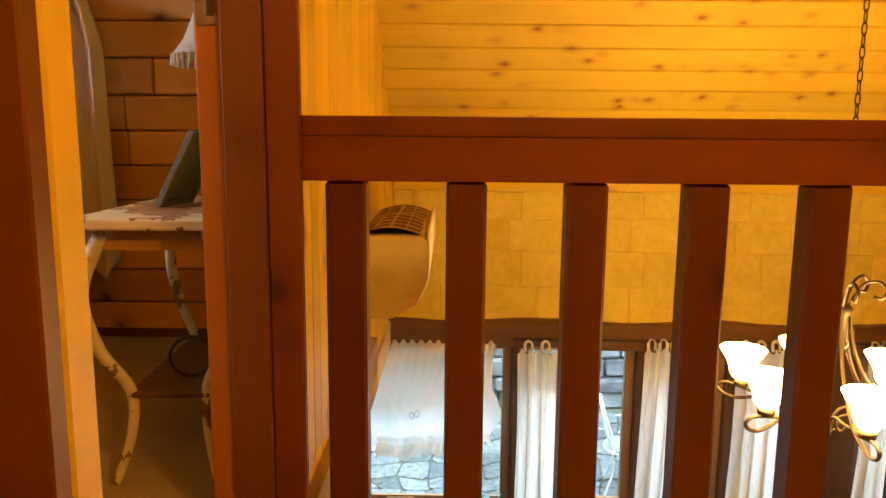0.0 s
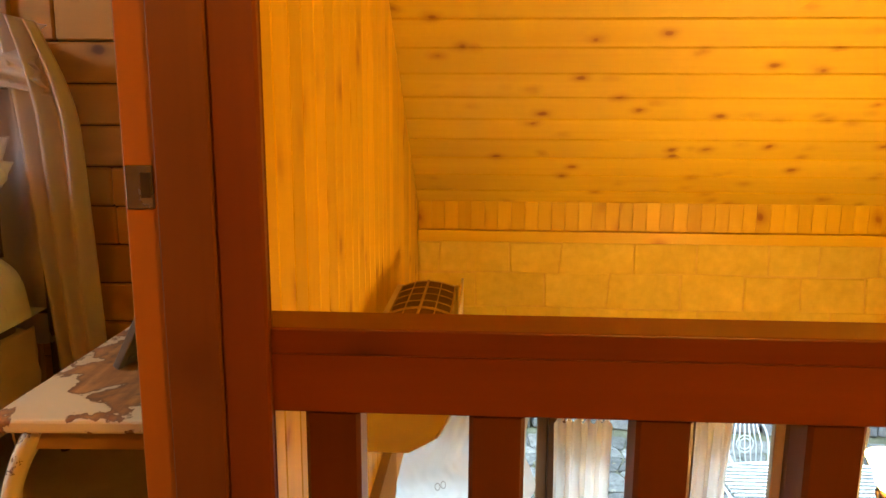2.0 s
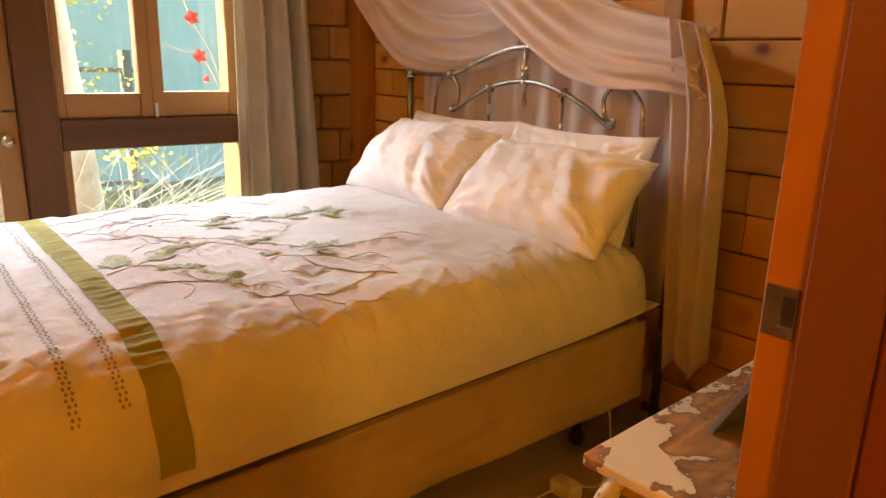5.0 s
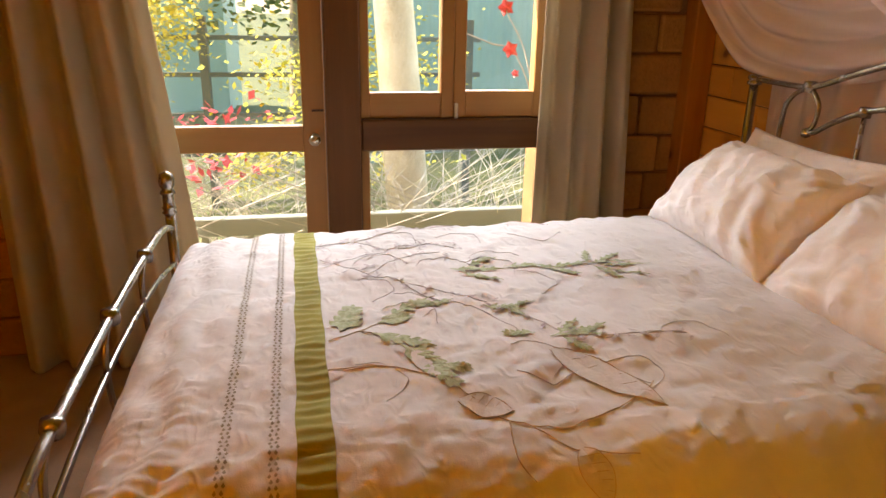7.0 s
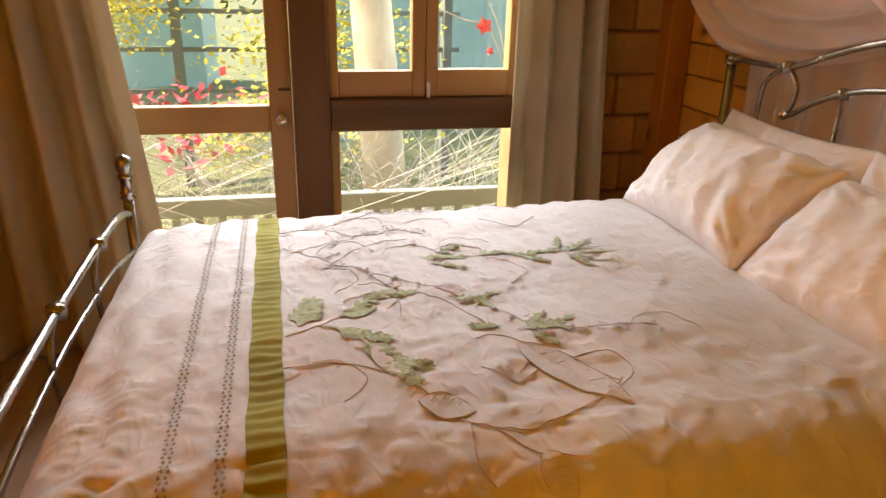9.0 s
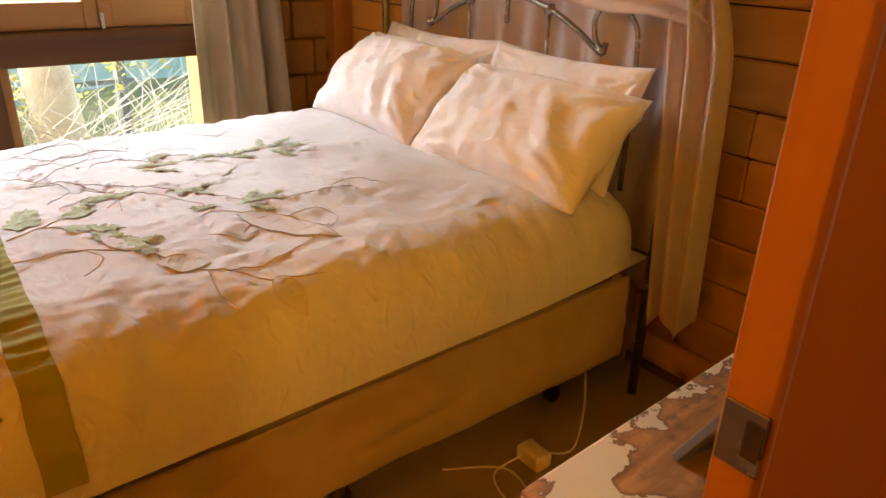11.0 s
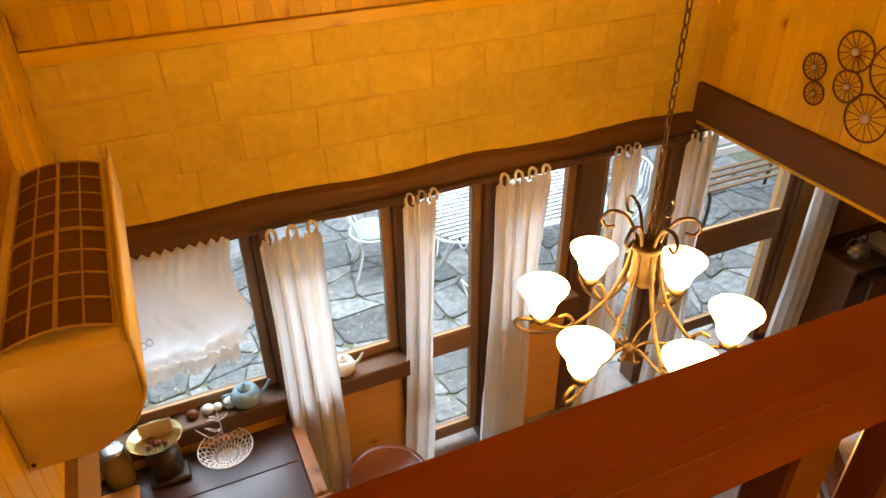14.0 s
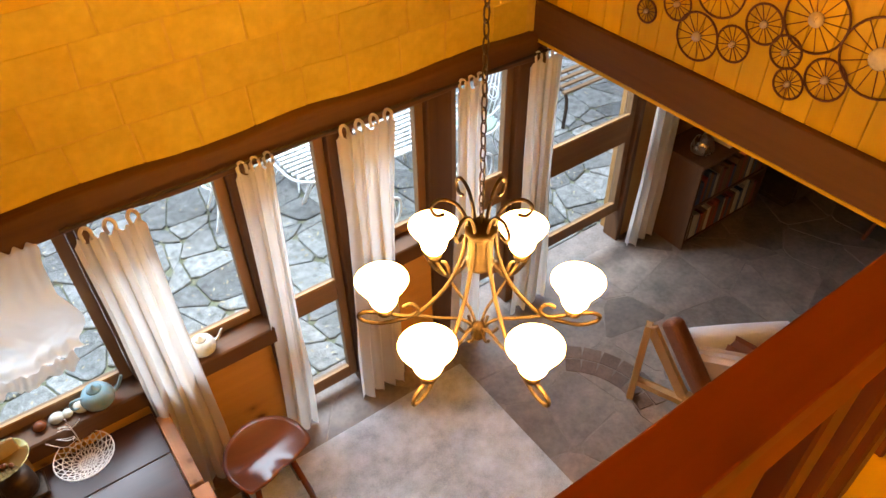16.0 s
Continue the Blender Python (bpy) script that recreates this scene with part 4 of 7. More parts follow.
wpart("rod", tube(bmesh.new(), [(0.36, CY_, -0.19), (3.12, CY_, -0.195)], 0.009, 8), iron, rod)
wpart("finial", lathe(bmesh.new(), [(0.0, 0.03), (0.016, 0.022), (0.02, 0.01), (0.012, 0.0), (0.0, -0.002)], m=Matrix.Translation((3.12, CY_, -0.195)) @ Matrix.Rotation(radians(90), 4, "Y"), sides=12), iron, rod)
# lace blind
bl = thing("lace_blind", 0.0, CY_ + 0.03, -1.0, "gathered white lace blind with a ragged tied-up hem", "blind")
def blind(u, v):
    wide = 0.575 + 0.035 * math.exp(-((v - 0.62) / 0.14) ** 2) - 0.02 * math.exp(-((v - 0.30) / 0.16) ** 2) - 0.03 * math.exp(-((v - 0.86) / 0.07) ** 2)
    x = -0.325 - 0.12 * min(1, 2.2 * v) * (1 - u) + (wide + 0.015) * u + 0.008 * noise.noise((1, v * 9, 2)) * u
    puff = 0.125 * math.exp(-((v - 0.60) / 0.24) ** 2) * (0.75 + 0.5 * noise.noise((u * 3.5, v * 2, 5))) + 0.045 * math.exp(-((v - 0.92) / 0.06) ** 2)
    fold = 0.004 * math.sin(74 * u + 9 * noise.noise((u * 3, v * 2, 1))) * (1 - v) ** 2 + 0.020 * noise.noise((u * 6 + v * 2, v * 4, 8)) * v + 0.012 * noise.noise((u * 17 - v * 6, v * 11, 3)) * v
    hem = 0.05 * noise.noise((u * 7, 2, 3)) + 0.03 * noise.noise((u * 21, 5, 3)) + 0.04 * u
    head = 0.012 * math.sin(74 * u) if v < 0.02 else 0
    return Vector((x, CY_ + 0.03 - puff - fold, -0.215 - 0.665 * v + hem * v ** 4 + head + 0.03 * math.sin(math.pi * v) * noise.noise((u * 5, v * 3, 4))))
wpart("cloth", sheet(bmesh.new(), blind, 120, 70), lace_cloth, bl, smooth=True)
def tuck(u, v):
    p = blind(0.04 + 0.9 * u, 0.90)
    return p + Vector((0.01 * noise.noise((u * 12, v * 4, 1)), -0.012 - 0.03 * v * (1 - v) * 2 + 0.006 * math.sin(60 * u + 9 * noise.noise((u * 5, 1, 1)) + 4 * v), -0.085 * v * (1 + 0.5 * noise.noise((u * 9, 3, 1)))))
wpart("ruffle", sheet(bmesh.new(), tuck, 110, 10), lace_cloth, bl, "gathered lace ruffle", smooth=True)
for k in range(2):
    cx_, cz_ = -0.21 + 0.03 * k, -0.62 + 0.012 * k
    q = blind((cx_ + 0.31) / 0.6, (-0.215 - cz_) / 0.665)
    wpart("motif", tube(bmesh.new(), [(cx_ + 0.013 * math.cos(t), q.y - 0.008, cz_ + 0.02 * math.sin(t)) for t in [2 * math.pi * j / 14 for j in range(14)]], 0.002, 4, closed=True), stitch, bl)

# ---- kitchen bench and what stands on it ----
TZ = -1.45
bench = thing("kitchen_table", -0.4, 3.3, FL, "heavy dark-stained plank table under the windows", "table")
rr = random.Random(3)
ys = [2.30, 2.62, 2.98, 3.34, 3.68, 3.975]
for a, b2 in zip(ys, ys[1:]):
    wpart("plank", boxed(-1.25, 0.372, a + 0.0015, b2 - 0.0015, TZ - 0.05, TZ + rr.uniform(-0.002, 0), 0.004), table_wood, bench)
wpart("edge_board", boxed(0.376, 0.445, 3.44, 3.93, TZ - 0.055, TZ - 0.004, 0.005), pale_board, bench, "pale pink-brown edge board")
wpart("edge_board", boxed(0.376, 0.462, 2.35, 3.425, TZ - 0.055, TZ - 0.012, 0.005), pale_board, bench, "pale pink-brown edge board")
# No opening here: a black slip paints the dark inside of a slot.
wpart("cut_out", boxed(-0.36, -0.22, 3.22, 3.36, TZ + 0.001, TZ + 0.004), iron, bench, "black slip laid on the table top for a slot")
for x, y in ((-1.15, 2.4), (0.25, 2.4), (-1.15, 3.85), (0.25, 3.85)):
    wpart("leg", boxed(x, x + 0.09, y, y + 0.09, FL, TZ - 0.052, 0.006), table_wood, bench)
cb = tagged(part("chopping_board", boxed(-0.78, -0.42, 3.60, 3.845, TZ + 0.001, TZ + 0.03, 0.006), log_x), "honey pine board lying on the dark table", "board")

bowl = thing("lattice_bowl", 0.02, 3.86, TZ, "shallow white woven lattice bowl on the dark table", "bowl")
def bowl_pt(a, t):
    r = 0.04 + 0.10 * t
    return (0.02 + r * math.cos(a), 3.86 + r * math.sin(a), TZ + 0.006 + 0.065 * t ** 1.4)
bm = bmesh.new()
for k in range(22):
    a = 2 * math.pi * k / 22
    for sgn in (1, -1):
        tube(bm, [bowl_pt(a + sgn * 0.75 * t, t) for t in (0, 0.25, 0.5, 0.75, 1)], 0.0028, 4)
for k in range(-3, 4):
    w_ = math.sqrt(0.043 ** 2 - (0.0135 * k) ** 2)
    for an in (0.0, 1.047, 2.094):
        ca, sa = math.cos(an), math.sin(an)
        tube(bm, [(0.02 + ca * q - sa * 0.0135 * k, 3.86 + sa * q + ca * 0.0135 * k, TZ + 0.0055) for q in (-w_, w_)], 0.0025, 4)
wpart("lattice", bm, wicker, bowl)
bm = bmesh.new()
for t in (0, 0.35, 0.68, 1.0):
    bm = tube(bmesh.new(), [bowl_pt(2 * math.pi * j / 28, t) for j in range(28)], 0.0036 if t == 1.0 else 0.0028, 4, closed=True)
    wpart("hoop", bm, wicker, bowl)

sc = thing("kitchen_scale", -0.27, 3.87, TZ, "old kitchen scale with a brass pan holding chestnuts", "scale")
wpart("base", boxed(-0.37, -0.17, 3.79, 3.94, TZ + 0.001, TZ + 0.03, 0.008), iron, sc)
bm = lathe(bmesh.new(), [(0.0, 0.0), (0.075, 0.0), (0.078, 0.02), (0.07, 0.11), (0.03, 0.13), (0.0, 0.13)], -0.27, 3.88, TZ + 0.032, 20)
wpart("drum", bm, iron, sc, smooth=True)
wpart("back_plate", boxed(-0.36, -0.20, 3.955, 3.968, TZ + 0.03, TZ + 0.30, 0.006), pale_wood, sc)
panm = Matrix.Translation((-0.29, 3.90, TZ + 0.20)) @ Matrix.Rotation(radians(-8), 4, "X")
bm = lathe(bmesh.new(), [(0.0, 0.0), (0.055, 0.004), (0.105, 0.022), (0.130, 0.050), (0.135, 0.052), (0.128, 0.046), (0.10, 0.014), (0.055, -0.004), (0.0, -0.006)], sides=30, m=panm)
wpart("pan", bm, bright_brass, sc, "shiny brass weighing pan", smooth=True)
rr = random.Random(8)
for k in range(9):
    p = panm @ Vector((rr.uniform(-0.04, 0.04), rr.uniform(-0.04, 0.04), 0.014))
    ct = tagged(part("chestnut", lathe(bmesh.new(), [(0, -0.011), (0.012, -0.006), (0.014, 0.002), (0.008, 0.01), (0, 0.013)], p.x, p.y, p.z, 10), stool_wood, smooth=True), "small brown chestnut in the brass pan", "nut", "chestnuts")

def jar(x, y, r, h, label):
    j = thing("jar", x, y, TZ, label, "jar", "jars on the table")
    wpart("body", lathe(bmesh.new(), [(0, 0.001), (r, 0.001), (r * 1.03, 0.02), (r * 1.03, h * 0.8), (r * 0.8, h * 0.95), (r * 0.8, h), (0, h)], x, y, TZ, 20), jar_glass, j, smooth=True)
    wpart("lid", lathe(bmesh.new(), [(0, 0.022), (r * 0.6, 0.02), (r * 0.86, 0.012), (r * 0.88, 0), (0, 0.001)], x, y, TZ + h, 20), steel, j, "round metal lid", smooth=True)
jar_glass = surface("amber_glass", (0.20, 0.13, 0.035), (0.30, 0.20, 0.06), 7, 0.12, spread=0.0)
jar(-0.50, 3.93, 0.072, 0.22, "amber glass jar with a metal lid")
jar(-0.66, 3.90, 0.065, 0.19, "smaller amber glass jar with a metal lid")

def teapot(x, y, z, s, material, label):
    t = thing("teapot", x, y, z, label, "teapot")
    wpart("body", lathe(bmesh.new(), [(0, 0.001), (0.045 * s, 0.002), (0.072 * s, 0.03 * s), (0.078 * s, 0.06 * s), (0.062 * s, 0.095 * s), (0.038 * s, 0.108 * s), (0, 0.108 * s)], x, y, z, 22), material, t, smooth=True)
    wpart("lid", lathe(bmesh.new(), [(0, 0.032 * s), (0.008 * s, 0.03 * s), (0.009 * s, 0.018 * s), (0.03 * s, 0.008 * s), (0.036 * s, 0), (0, 0)], x, y, z + 0.109 * s, 18), material, t, smooth=True)
    wpart("spout", tube(bmesh.new(), bez([(x + 0.062 * s, y, z + 0.04 * s), (x + 0.10 * s, y, z + 0.065 * s), (x + 0.13 * s, y, z + 0.115 * s)], 5), 0.013 * s, 8, taper=[1 - 0.045 * i for i in range(11)]), material, t, smooth=True)
    wpart("handle", tube(bmesh.new(), bez([(x - 0.058 * s, y, z + 0.09 * s), (x - 0.11 * s, y, z + 0.09 * s), (x - 0.115 * s, y, z + 0.045 * s), (x - 0.068 * s, y, z + 0.03 * s)], 5), 0.006 * s, 6), material, t, smooth=True)
teapot(0.735, WALL_Y - 0.06, -1.282, 0.92, pot_cream, "small cream and green teapot on the window sill")
teapot(0.185, WALL_Y - 0.07, -1.282, 1.05, pot_blue, "blue and brown glazed teapot on the window sill")
for x, zt, mat_ in ((-0.02, 0.03, pot_cream), (0.10, 0.035, pot_cream), (-0.10, 0.028, stool_wood), (0.03, 0.024, pot_cream)):
    tagged(part("pebble_ornament", lathe(bmesh.new(), [(0, 0.0), (zt, 0.004), (zt * 1.25, zt * 0.7), (zt * 0.6, zt * 1.4), (0, zt * 1.5)], x, WALL_Y - 0.045, -1.281, 14), mat_, smooth=True), "small rounded ornament on the window sill", "ornament", "sill ornaments")
tw = thing("wire_tree", 0.02, 3.955, TZ, "little bent white wire tree ornament", "ornament")
rr = random.Random(5)
for k in range(9):
    a = rr.uniform(0, math.pi)
    L = rr.uniform(0.06, 0.13)
    z0 = rr.uniform(0.05, 0.2)
    wpart("twig", tube(bmesh.new(), bez([(0.02, 3.955, TZ + z0), (0.02 + 0.5 * L * math.cos(a), 3.955 - 0.02 * rr.random(), TZ + z0 + 0.6 * L * math.sin(a)), (0.02 + L * math.cos(a), 3.955 - 0.03 * rr.random(), TZ + z0 + L * 0.7)], 4), 0.0022, 4), wicker, tw)
wpart("stem", tube(bmesh.new(), [(0.02, 3.955, TZ + 0.001), (0.025, 3.955, TZ + 0.12), (0.02, 3.955, TZ + 0.26)], 0.003, 5), wicker, tw)

# ---- bar stool ----
st = thing("bar_stool", 0.77, 3.5, FL, "dark polished wooden stool with a hollowed saddle seat", "stool")
def seat_pt(u, v, top):
    a, r = 2 * math.pi * u, v
    sn = math.sin(a)
    x, y = 0.225 * r * math.cos(a), (0.20 * r * sn if sn > 0 else -0.125 * r * min(1, -sn * 2.4))
    z = 0.070 * max(0, y / 0.2) ** 2 + 0.045 * abs(x / 0.225) ** 2.4 - 0.022
    z += 0.022 * math.exp(-(x / 0.04) ** 2) * max(0, -y / 0.125) ** 2
    if not top:
        z -= 0.022 + 0.012 * (1 - r ** 4)
        x, y = x * 0.965, y * 0.965
    ca, sa = math.cos(0.25), math.sin(0.25)
    return Vector((0.77 + ca * x - sa * y, 3.48 + sa * x + ca * y, -1.59 + z))
bm = bmesh.new()
sheet(bm, lambda u, v: seat_pt(u, v, True), 40, 10)
sheet(bm, lambda u, v: seat_pt(u, v, False), 40, 4)
sheet(bm, lambda u, v: seat_pt(u, 1, True).lerp(seat_pt(u, 1, False), v), 40, 2)
bmesh.ops.remove_doubles(bm, verts=bm.verts[:], dist=0.0008)
wpart("seat", bm, stool_wood, st, smooth=True)
for sx, sy in ((1, 1), (1, -1), (-1, 1), (-1, -1)):
    wpart("leg", tube(bmesh.new(), [(0.77 + 0.10 * sx, 3.5 + 0.09 * sy, -1.632), (0.77 + 0.14 * sx, 3.5 + 0.13 * sy, -1.95), (0.77 + 0.175 * sx, 3.5 + 0.165 * sy, FL)], 0.017, 8, taper=[0.85, 1.1, 0.8]), stool_wood, st, smooth=True)
for a, b2 in (((1, 1), (1, -1)), ((-1, 1), (-1, -1)), ((1, 1), (-1, 1)), ((1, -1), (-1, -1))):
    wpart("stretcher", tube(bmesh.new(), [(0.77 + 0.148 * a[0], 3.5 + 0.138 * a[1], -2.02), (0.77 + 0.148 * b2[0], 3.5 + 0.138 * b2[1], -2.02)], 0.01, 6), stool_wood, st, smooth=True)

tagged(part("floor_mat", boxed(0.25, 2.27, 1.55, 3.80, FL, FL + 0.008, 0.003), rug_pale), "pale worn mat on the slate floor", "mat")

# ---- armchair below ----
arm_ = thing("armchair", 3.4, 2.7, FL, "pale timber A-framed armchair with brown leather and cushions", "armchair")
def bar(name, p, q, w_, d_, material=pale_wood, lab="", bevel=0.006, segs=2):
    p, q = Vector(p), Vector(q)
    m5 = Matrix.Translation(p) @ (q - p).to_track_quat("Z", "X").to_matrix().to_4x4()
    return wpart(name, boxed(-w_ / 2, w_ / 2, -d_ / 2, d_ / 2, 0, (q - p).length, bevel, m5, segs), material, arm_, lab, smooth=False)
bar("leg", (3.03, 2.905, FL), (3.10, 2.945, -1.66), 0.062, 0.032)
bar("leg", (3.105, 2.925, -1.665), (3.20, 2.49, FL), 0.060, 0.034)
bar("crossbar", (3.055, 2.895, -2.13), (3.165, 2.615, -2.13), 0.034, 0.05)
bar("leg", (3.74, 2.66, FL), (3.74, 2.62, -1.87), 0.05, 0.034)
for dx in (0.0, 0.60):
    bar("side_rail", (3.175 + dx, 2.60, -2.08), (3.30 + dx, 2.02, -2.0), 0.04, 0.06)
    bar("front_leg", (3.31 + dx, 2.03, FL), (3.31 + dx, 2.03, -1.74), 0.05, 0.04)
bar("back_cushion", (3.19, 2.50, -1.965), (3.185, 2.865, -1.585), 0.13, 0.12, leather, "padded brown leather", 0.045, 4)
bar("back_pad", (3.49, 2.42, -2.05), (3.48, 2.62, -1.90), 0.40, 0.10, leather, "brown leather back", 0.04, 4)
bar("seat_cushion", (3.46, 2.52, -1.99), (3.52, 2.02, -1.95), 0.50, 0.10, leather, "brown leather seat", 0.04, 4)
wpart("bolster", tube(bmesh.new(), bez([(3.30, 2.79, -1.80), (3.32, 2.778, -1.80), (3.36, 2.754, -1.795), (3.58, 2.62, -1.79), (3.82, 2.474, -1.795), (3.87, 2.444, -1.80), (3.89, 2.432, -1.80)], 4), 0.078, 16, taper=[min(1.0, 0.35 + 0.16 * i, 0.35 + 0.16 * (24 - i)) for i in range(25)]), pillow_linen, arm_, "white cloth bolster", smooth=True)
bar("cushion_panel", (3.34, 2.735, -1.93), (3.75, 2.49, -1.93), 0.17, 0.06, drape_cloth, "tan cloth panel", 0.025, 3)
bar("cushion", (3.30, 2.62, -1.86), (3.37, 2.42, -1.78), 0.16, 0.07, net_cloth, "patterned cushion", 0.03, 3)

# ---- bookcase at the wall ----
bc = thing("bookcase", 4.75, 3.9, FL, "low dark wooden bookcase filled with books", "bookcase")
wpart("side", boxed(4.44, 4.465, 3.67, 4.07, FL, -1.47, 0.003), dark_z, bc)
wpart("side", boxed(5.38, 5.405, 3.67, 4.07, FL, -1.47, 0.003), dark_z, bc)
wpart("back", boxed(4.466, 5.379, 4.05, 4.07, FL, -1.47), dark_x, bc)
wpart("top", boxed(4.42, 5.42, 3.65, 4.08, -1.469, -1.44, 0.005), dark_x, bc)
for z in (FL + 0.06, FL + 0.42):
    wpart("shelf", boxed(4.467, 5.378, 3.68, 4.048, z - 0.022, z), dark_x, bc)
rr = random.Random(12)
BK = [surface("book_%s" % n, c, tuple(1.25 * q for q in c), 9, 0.6, bump=0.05) for n, c in (("red", (0.22, 0.05, 0.04)), ("cream", (0.5, 0.45, 0.36)), ("blue", (0.06, 0.09, 0.16)), ("brown", (0.16, 0.09, 0.05)))]
for z in (FL + 0.061, FL + 0.421):
    x = 4.475
    while x < 5.34:
        w_ = rr.uniform(0.018, 0.045)
        tagged(part("book", boxed(x, x + w_ - 0.002, 3.69, 3.69 + rr.uniform(0.15, 0.22), z, z + rr.uniform(0.2, 0.29), 0.002), rr.choice(BK)), "upright book on the bookcase shelf", "book", "books in the bookcase")
        x += w_
kt = thing("kettle", 4.60, 3.82, -1.44, "steel kettle on the bookcase", "kettle")
wpart("body", lathe(bmesh.new(), [(0, 0.001), (0.085, 0.002), (0.09, 0.03), (0.07, 0.10), (0.035, 0.13), (0, 0.14)], 4.60, 3.82, -1.44, 22), steel, kt, smooth=True)
wpart("handle", tube(bmesh.new(), bez([(4.53, 3.82, -1.34), (4.55, 3.82, -1.27), (4.65, 3.82, -1.27), (4.67, 3.82, -1.34)], 5), 0.006, 6), iron, kt, smooth=True)
tagged(part("paper_stack", boxed(4.78, 5.0, 3.70, 3.95, -1.439, -1.40, 0.003), paper), "stack of pale papers on the bookcase", "papers")
sb = thing("sideboard", 6.2, 3.75, FL, "long near-black cabinet along the far wall", "cabinet")
wpart("carcass", boxed(5.55, 7.2, 3.45, 4.06, FL + 0.08, -1.55, 0.006), iron, sb)
wpart("plinth", boxed(5.6, 7.15, 3.5, 4.05, FL, FL + 0.079), iron, sb)
for i in range(3):
    dd = wpart("door", boxed(5.57 + 0.54 * i, 6.09 + 0.54 * i, 3.432, 3.4495, FL + 0.1, -1.57, 0.003), iron, sb)
    wpart("handle", boxed(6.0 + 0.54 * i, 6.05 + 0.54 * i, 3.42, 3.431, -1.9, -1.88), steel, dd)
sm = thing("small_stool", 5.9, 2.75, FL, "small three-legged dark wooden stool", "stool")
wpart("seat", lathe(bmesh.new(), [(0, 0.40), (0.15, 0.40), (0.16, 0.41), (0.16, 0.43), (0.15, 0.44), (0, 0.44)], 5.9, 2.75, FL, 22), stool_wood, sm, smooth=True)
for k in range(3):
    a = 2.1 * k + 0.4
    wpart("leg", tube(bmesh.new(), [(5.9 + 0.09 * math.cos(a), 2.75 + 0.09 * math.sin(a), FL + 0.399), (5.9 + 0.18 * math.cos(a), 2.75 + 0.18 * math.sin(a), FL)], 0.016, 7), stool_wood, sm)

# ---- pendant lamps: over the landing, and one added at the bedroom's door end ----
def pendant(x, y, z, material, label):
    p = thing("pendant_lamp", x, y, z, label, "lamp")
    wpart("globe", lathe(bmesh.new(), [(0, -0.075), (0.04, -0.064), (0.068, -0.03), (0.075, 0), (0.068, 0.03), (0.04, 0.064), (0, 0.07)], x, y, z, 24), material, p, "glowing white globe", smooth=True)
    wpart("cord", tube(bmesh.new(), [(x, y, z + 0.071), (x, y, roof_z(y) - 0.02)], 0.004, 6), iron, p)
    wpart("rose", lathe(bmesh.new(), [(0, 0), (0.045, 0), (0.045, 0.03), (0, 0.035)], x, y, roof_z(y) - 0.04, 16), brass, p)


pendant(0.85, -0.15, 1.9, landing_glass, "small glowing round pendant lamp over the landing")
# Added out of view to throw warm light on the bed and pillows.
pendant(-0.72, 0.1, 1.8, bedroom_fill_glass, "unseen round pendant lamp added to warm the bedroom")

# ---- bed ----
BX, BHW, BY0, BY1 = -2.21, 0.825, 0.588, 2.665


def duvet_z(x, y):
    s, t = (x - BX) / BHW, (y - (BY0 + BY1) / 2) / ((BY1 - BY0) / 2)
    s, t = max(-1, min(1, s)), max(-1, min(1, t))
    c = max(0, 1 - abs(s) ** 9 - abs(t) ** 22)
    h = c ** 0.42
    q = 0.012 * noise.noise((x * 5, y * 3, 0.3)) + 0.008 * abs(noise.noise((x * 7 - y * 4, y * 9 + x * 5, 9))) + 0.005 * noise.noise((x * 11 + y * 5, y * 15, 2)) + 0.007 * abs(noise.noise((x * 15 + y * 11, y * 13 - x * 9, 5))) + 0.004 * abs(noise.noise((x * 34, y * 30 + x * 12, 15)))
    ruck = 0.007 * math.sin(60 * y + 5 * noise.noise((x * 4, y * 2, 3))) * max(0, 1 - ((y - 0.72) / 0.14) ** 2)
    if y < 0.86:
        ruck += 0.0028 * math.sin(210 * x + 6 * noise.noise((x * 3, y * 9, 4))) * min(1, (0.86 - y) / 0.10) * (0.6 + 0.8 * noise.noise((x * 6, y * 30, 1)))
    pucker = max(0, 1 - ((y - 1.5) / 0.45) ** 2) * max(0, 1 - ((x + 2.1) / 0.75) ** 2)
    ruck += 0.009 * pucker * abs(noise.noise((x * 20 + 3 * y, y * 24 - x * 6, 21))) + 0.006 * pucker * noise.noise((x * 9, y * 34, 12))
    side = 0.012 * noise.noise((y * 16, x * 4, 8)) * (1 if abs(s) > 0.75 else 0)
    lift = 0.030 * (y - 1.25)
    return 0.602 + lift + (0.262 - 0.6 * lift) * h + (q + ruck + side) * min(1, 3 * h)


bed = thing("bed", BX, 1.65, BF, "queen ensemble bed with a fabric base on short castors", "bed")
def raised(bm):
    """The upper edges rise a little towards the pillows."""
    for v in bm.verts:
        if v.co.z > 0.45:
            v.co.z += 0.030 * (v.co.y - 1.25)
    return bm
bm = raised(boxed(-2.955, -1.425, 0.635, 2.595, 0.335, 0.562, 0.03, segs=3))
wpart("base", bm, sheet_cloth, bed, "beige fabric covered base")
def valance(u, v):
    y = 0.645 + 1.94 * u
    w_ = 0.007 * noise.noise((y * 4, v * 2.5, 3)) + 0.010 * abs(noise.noise((y * 2.5 + v * 2.5, v * 3 - y * 1.2, 6))) + 0.003 * noise.noise((y * 17, v * 8, 1))
    return Vector((-1.418 + w_ + 0.006 * v, y, 0.565 + 0.030 * (y - 1.25) * (1 - v) - (0.236 + 0.012 * noise.noise((y * 3, 1, 1))) * v))
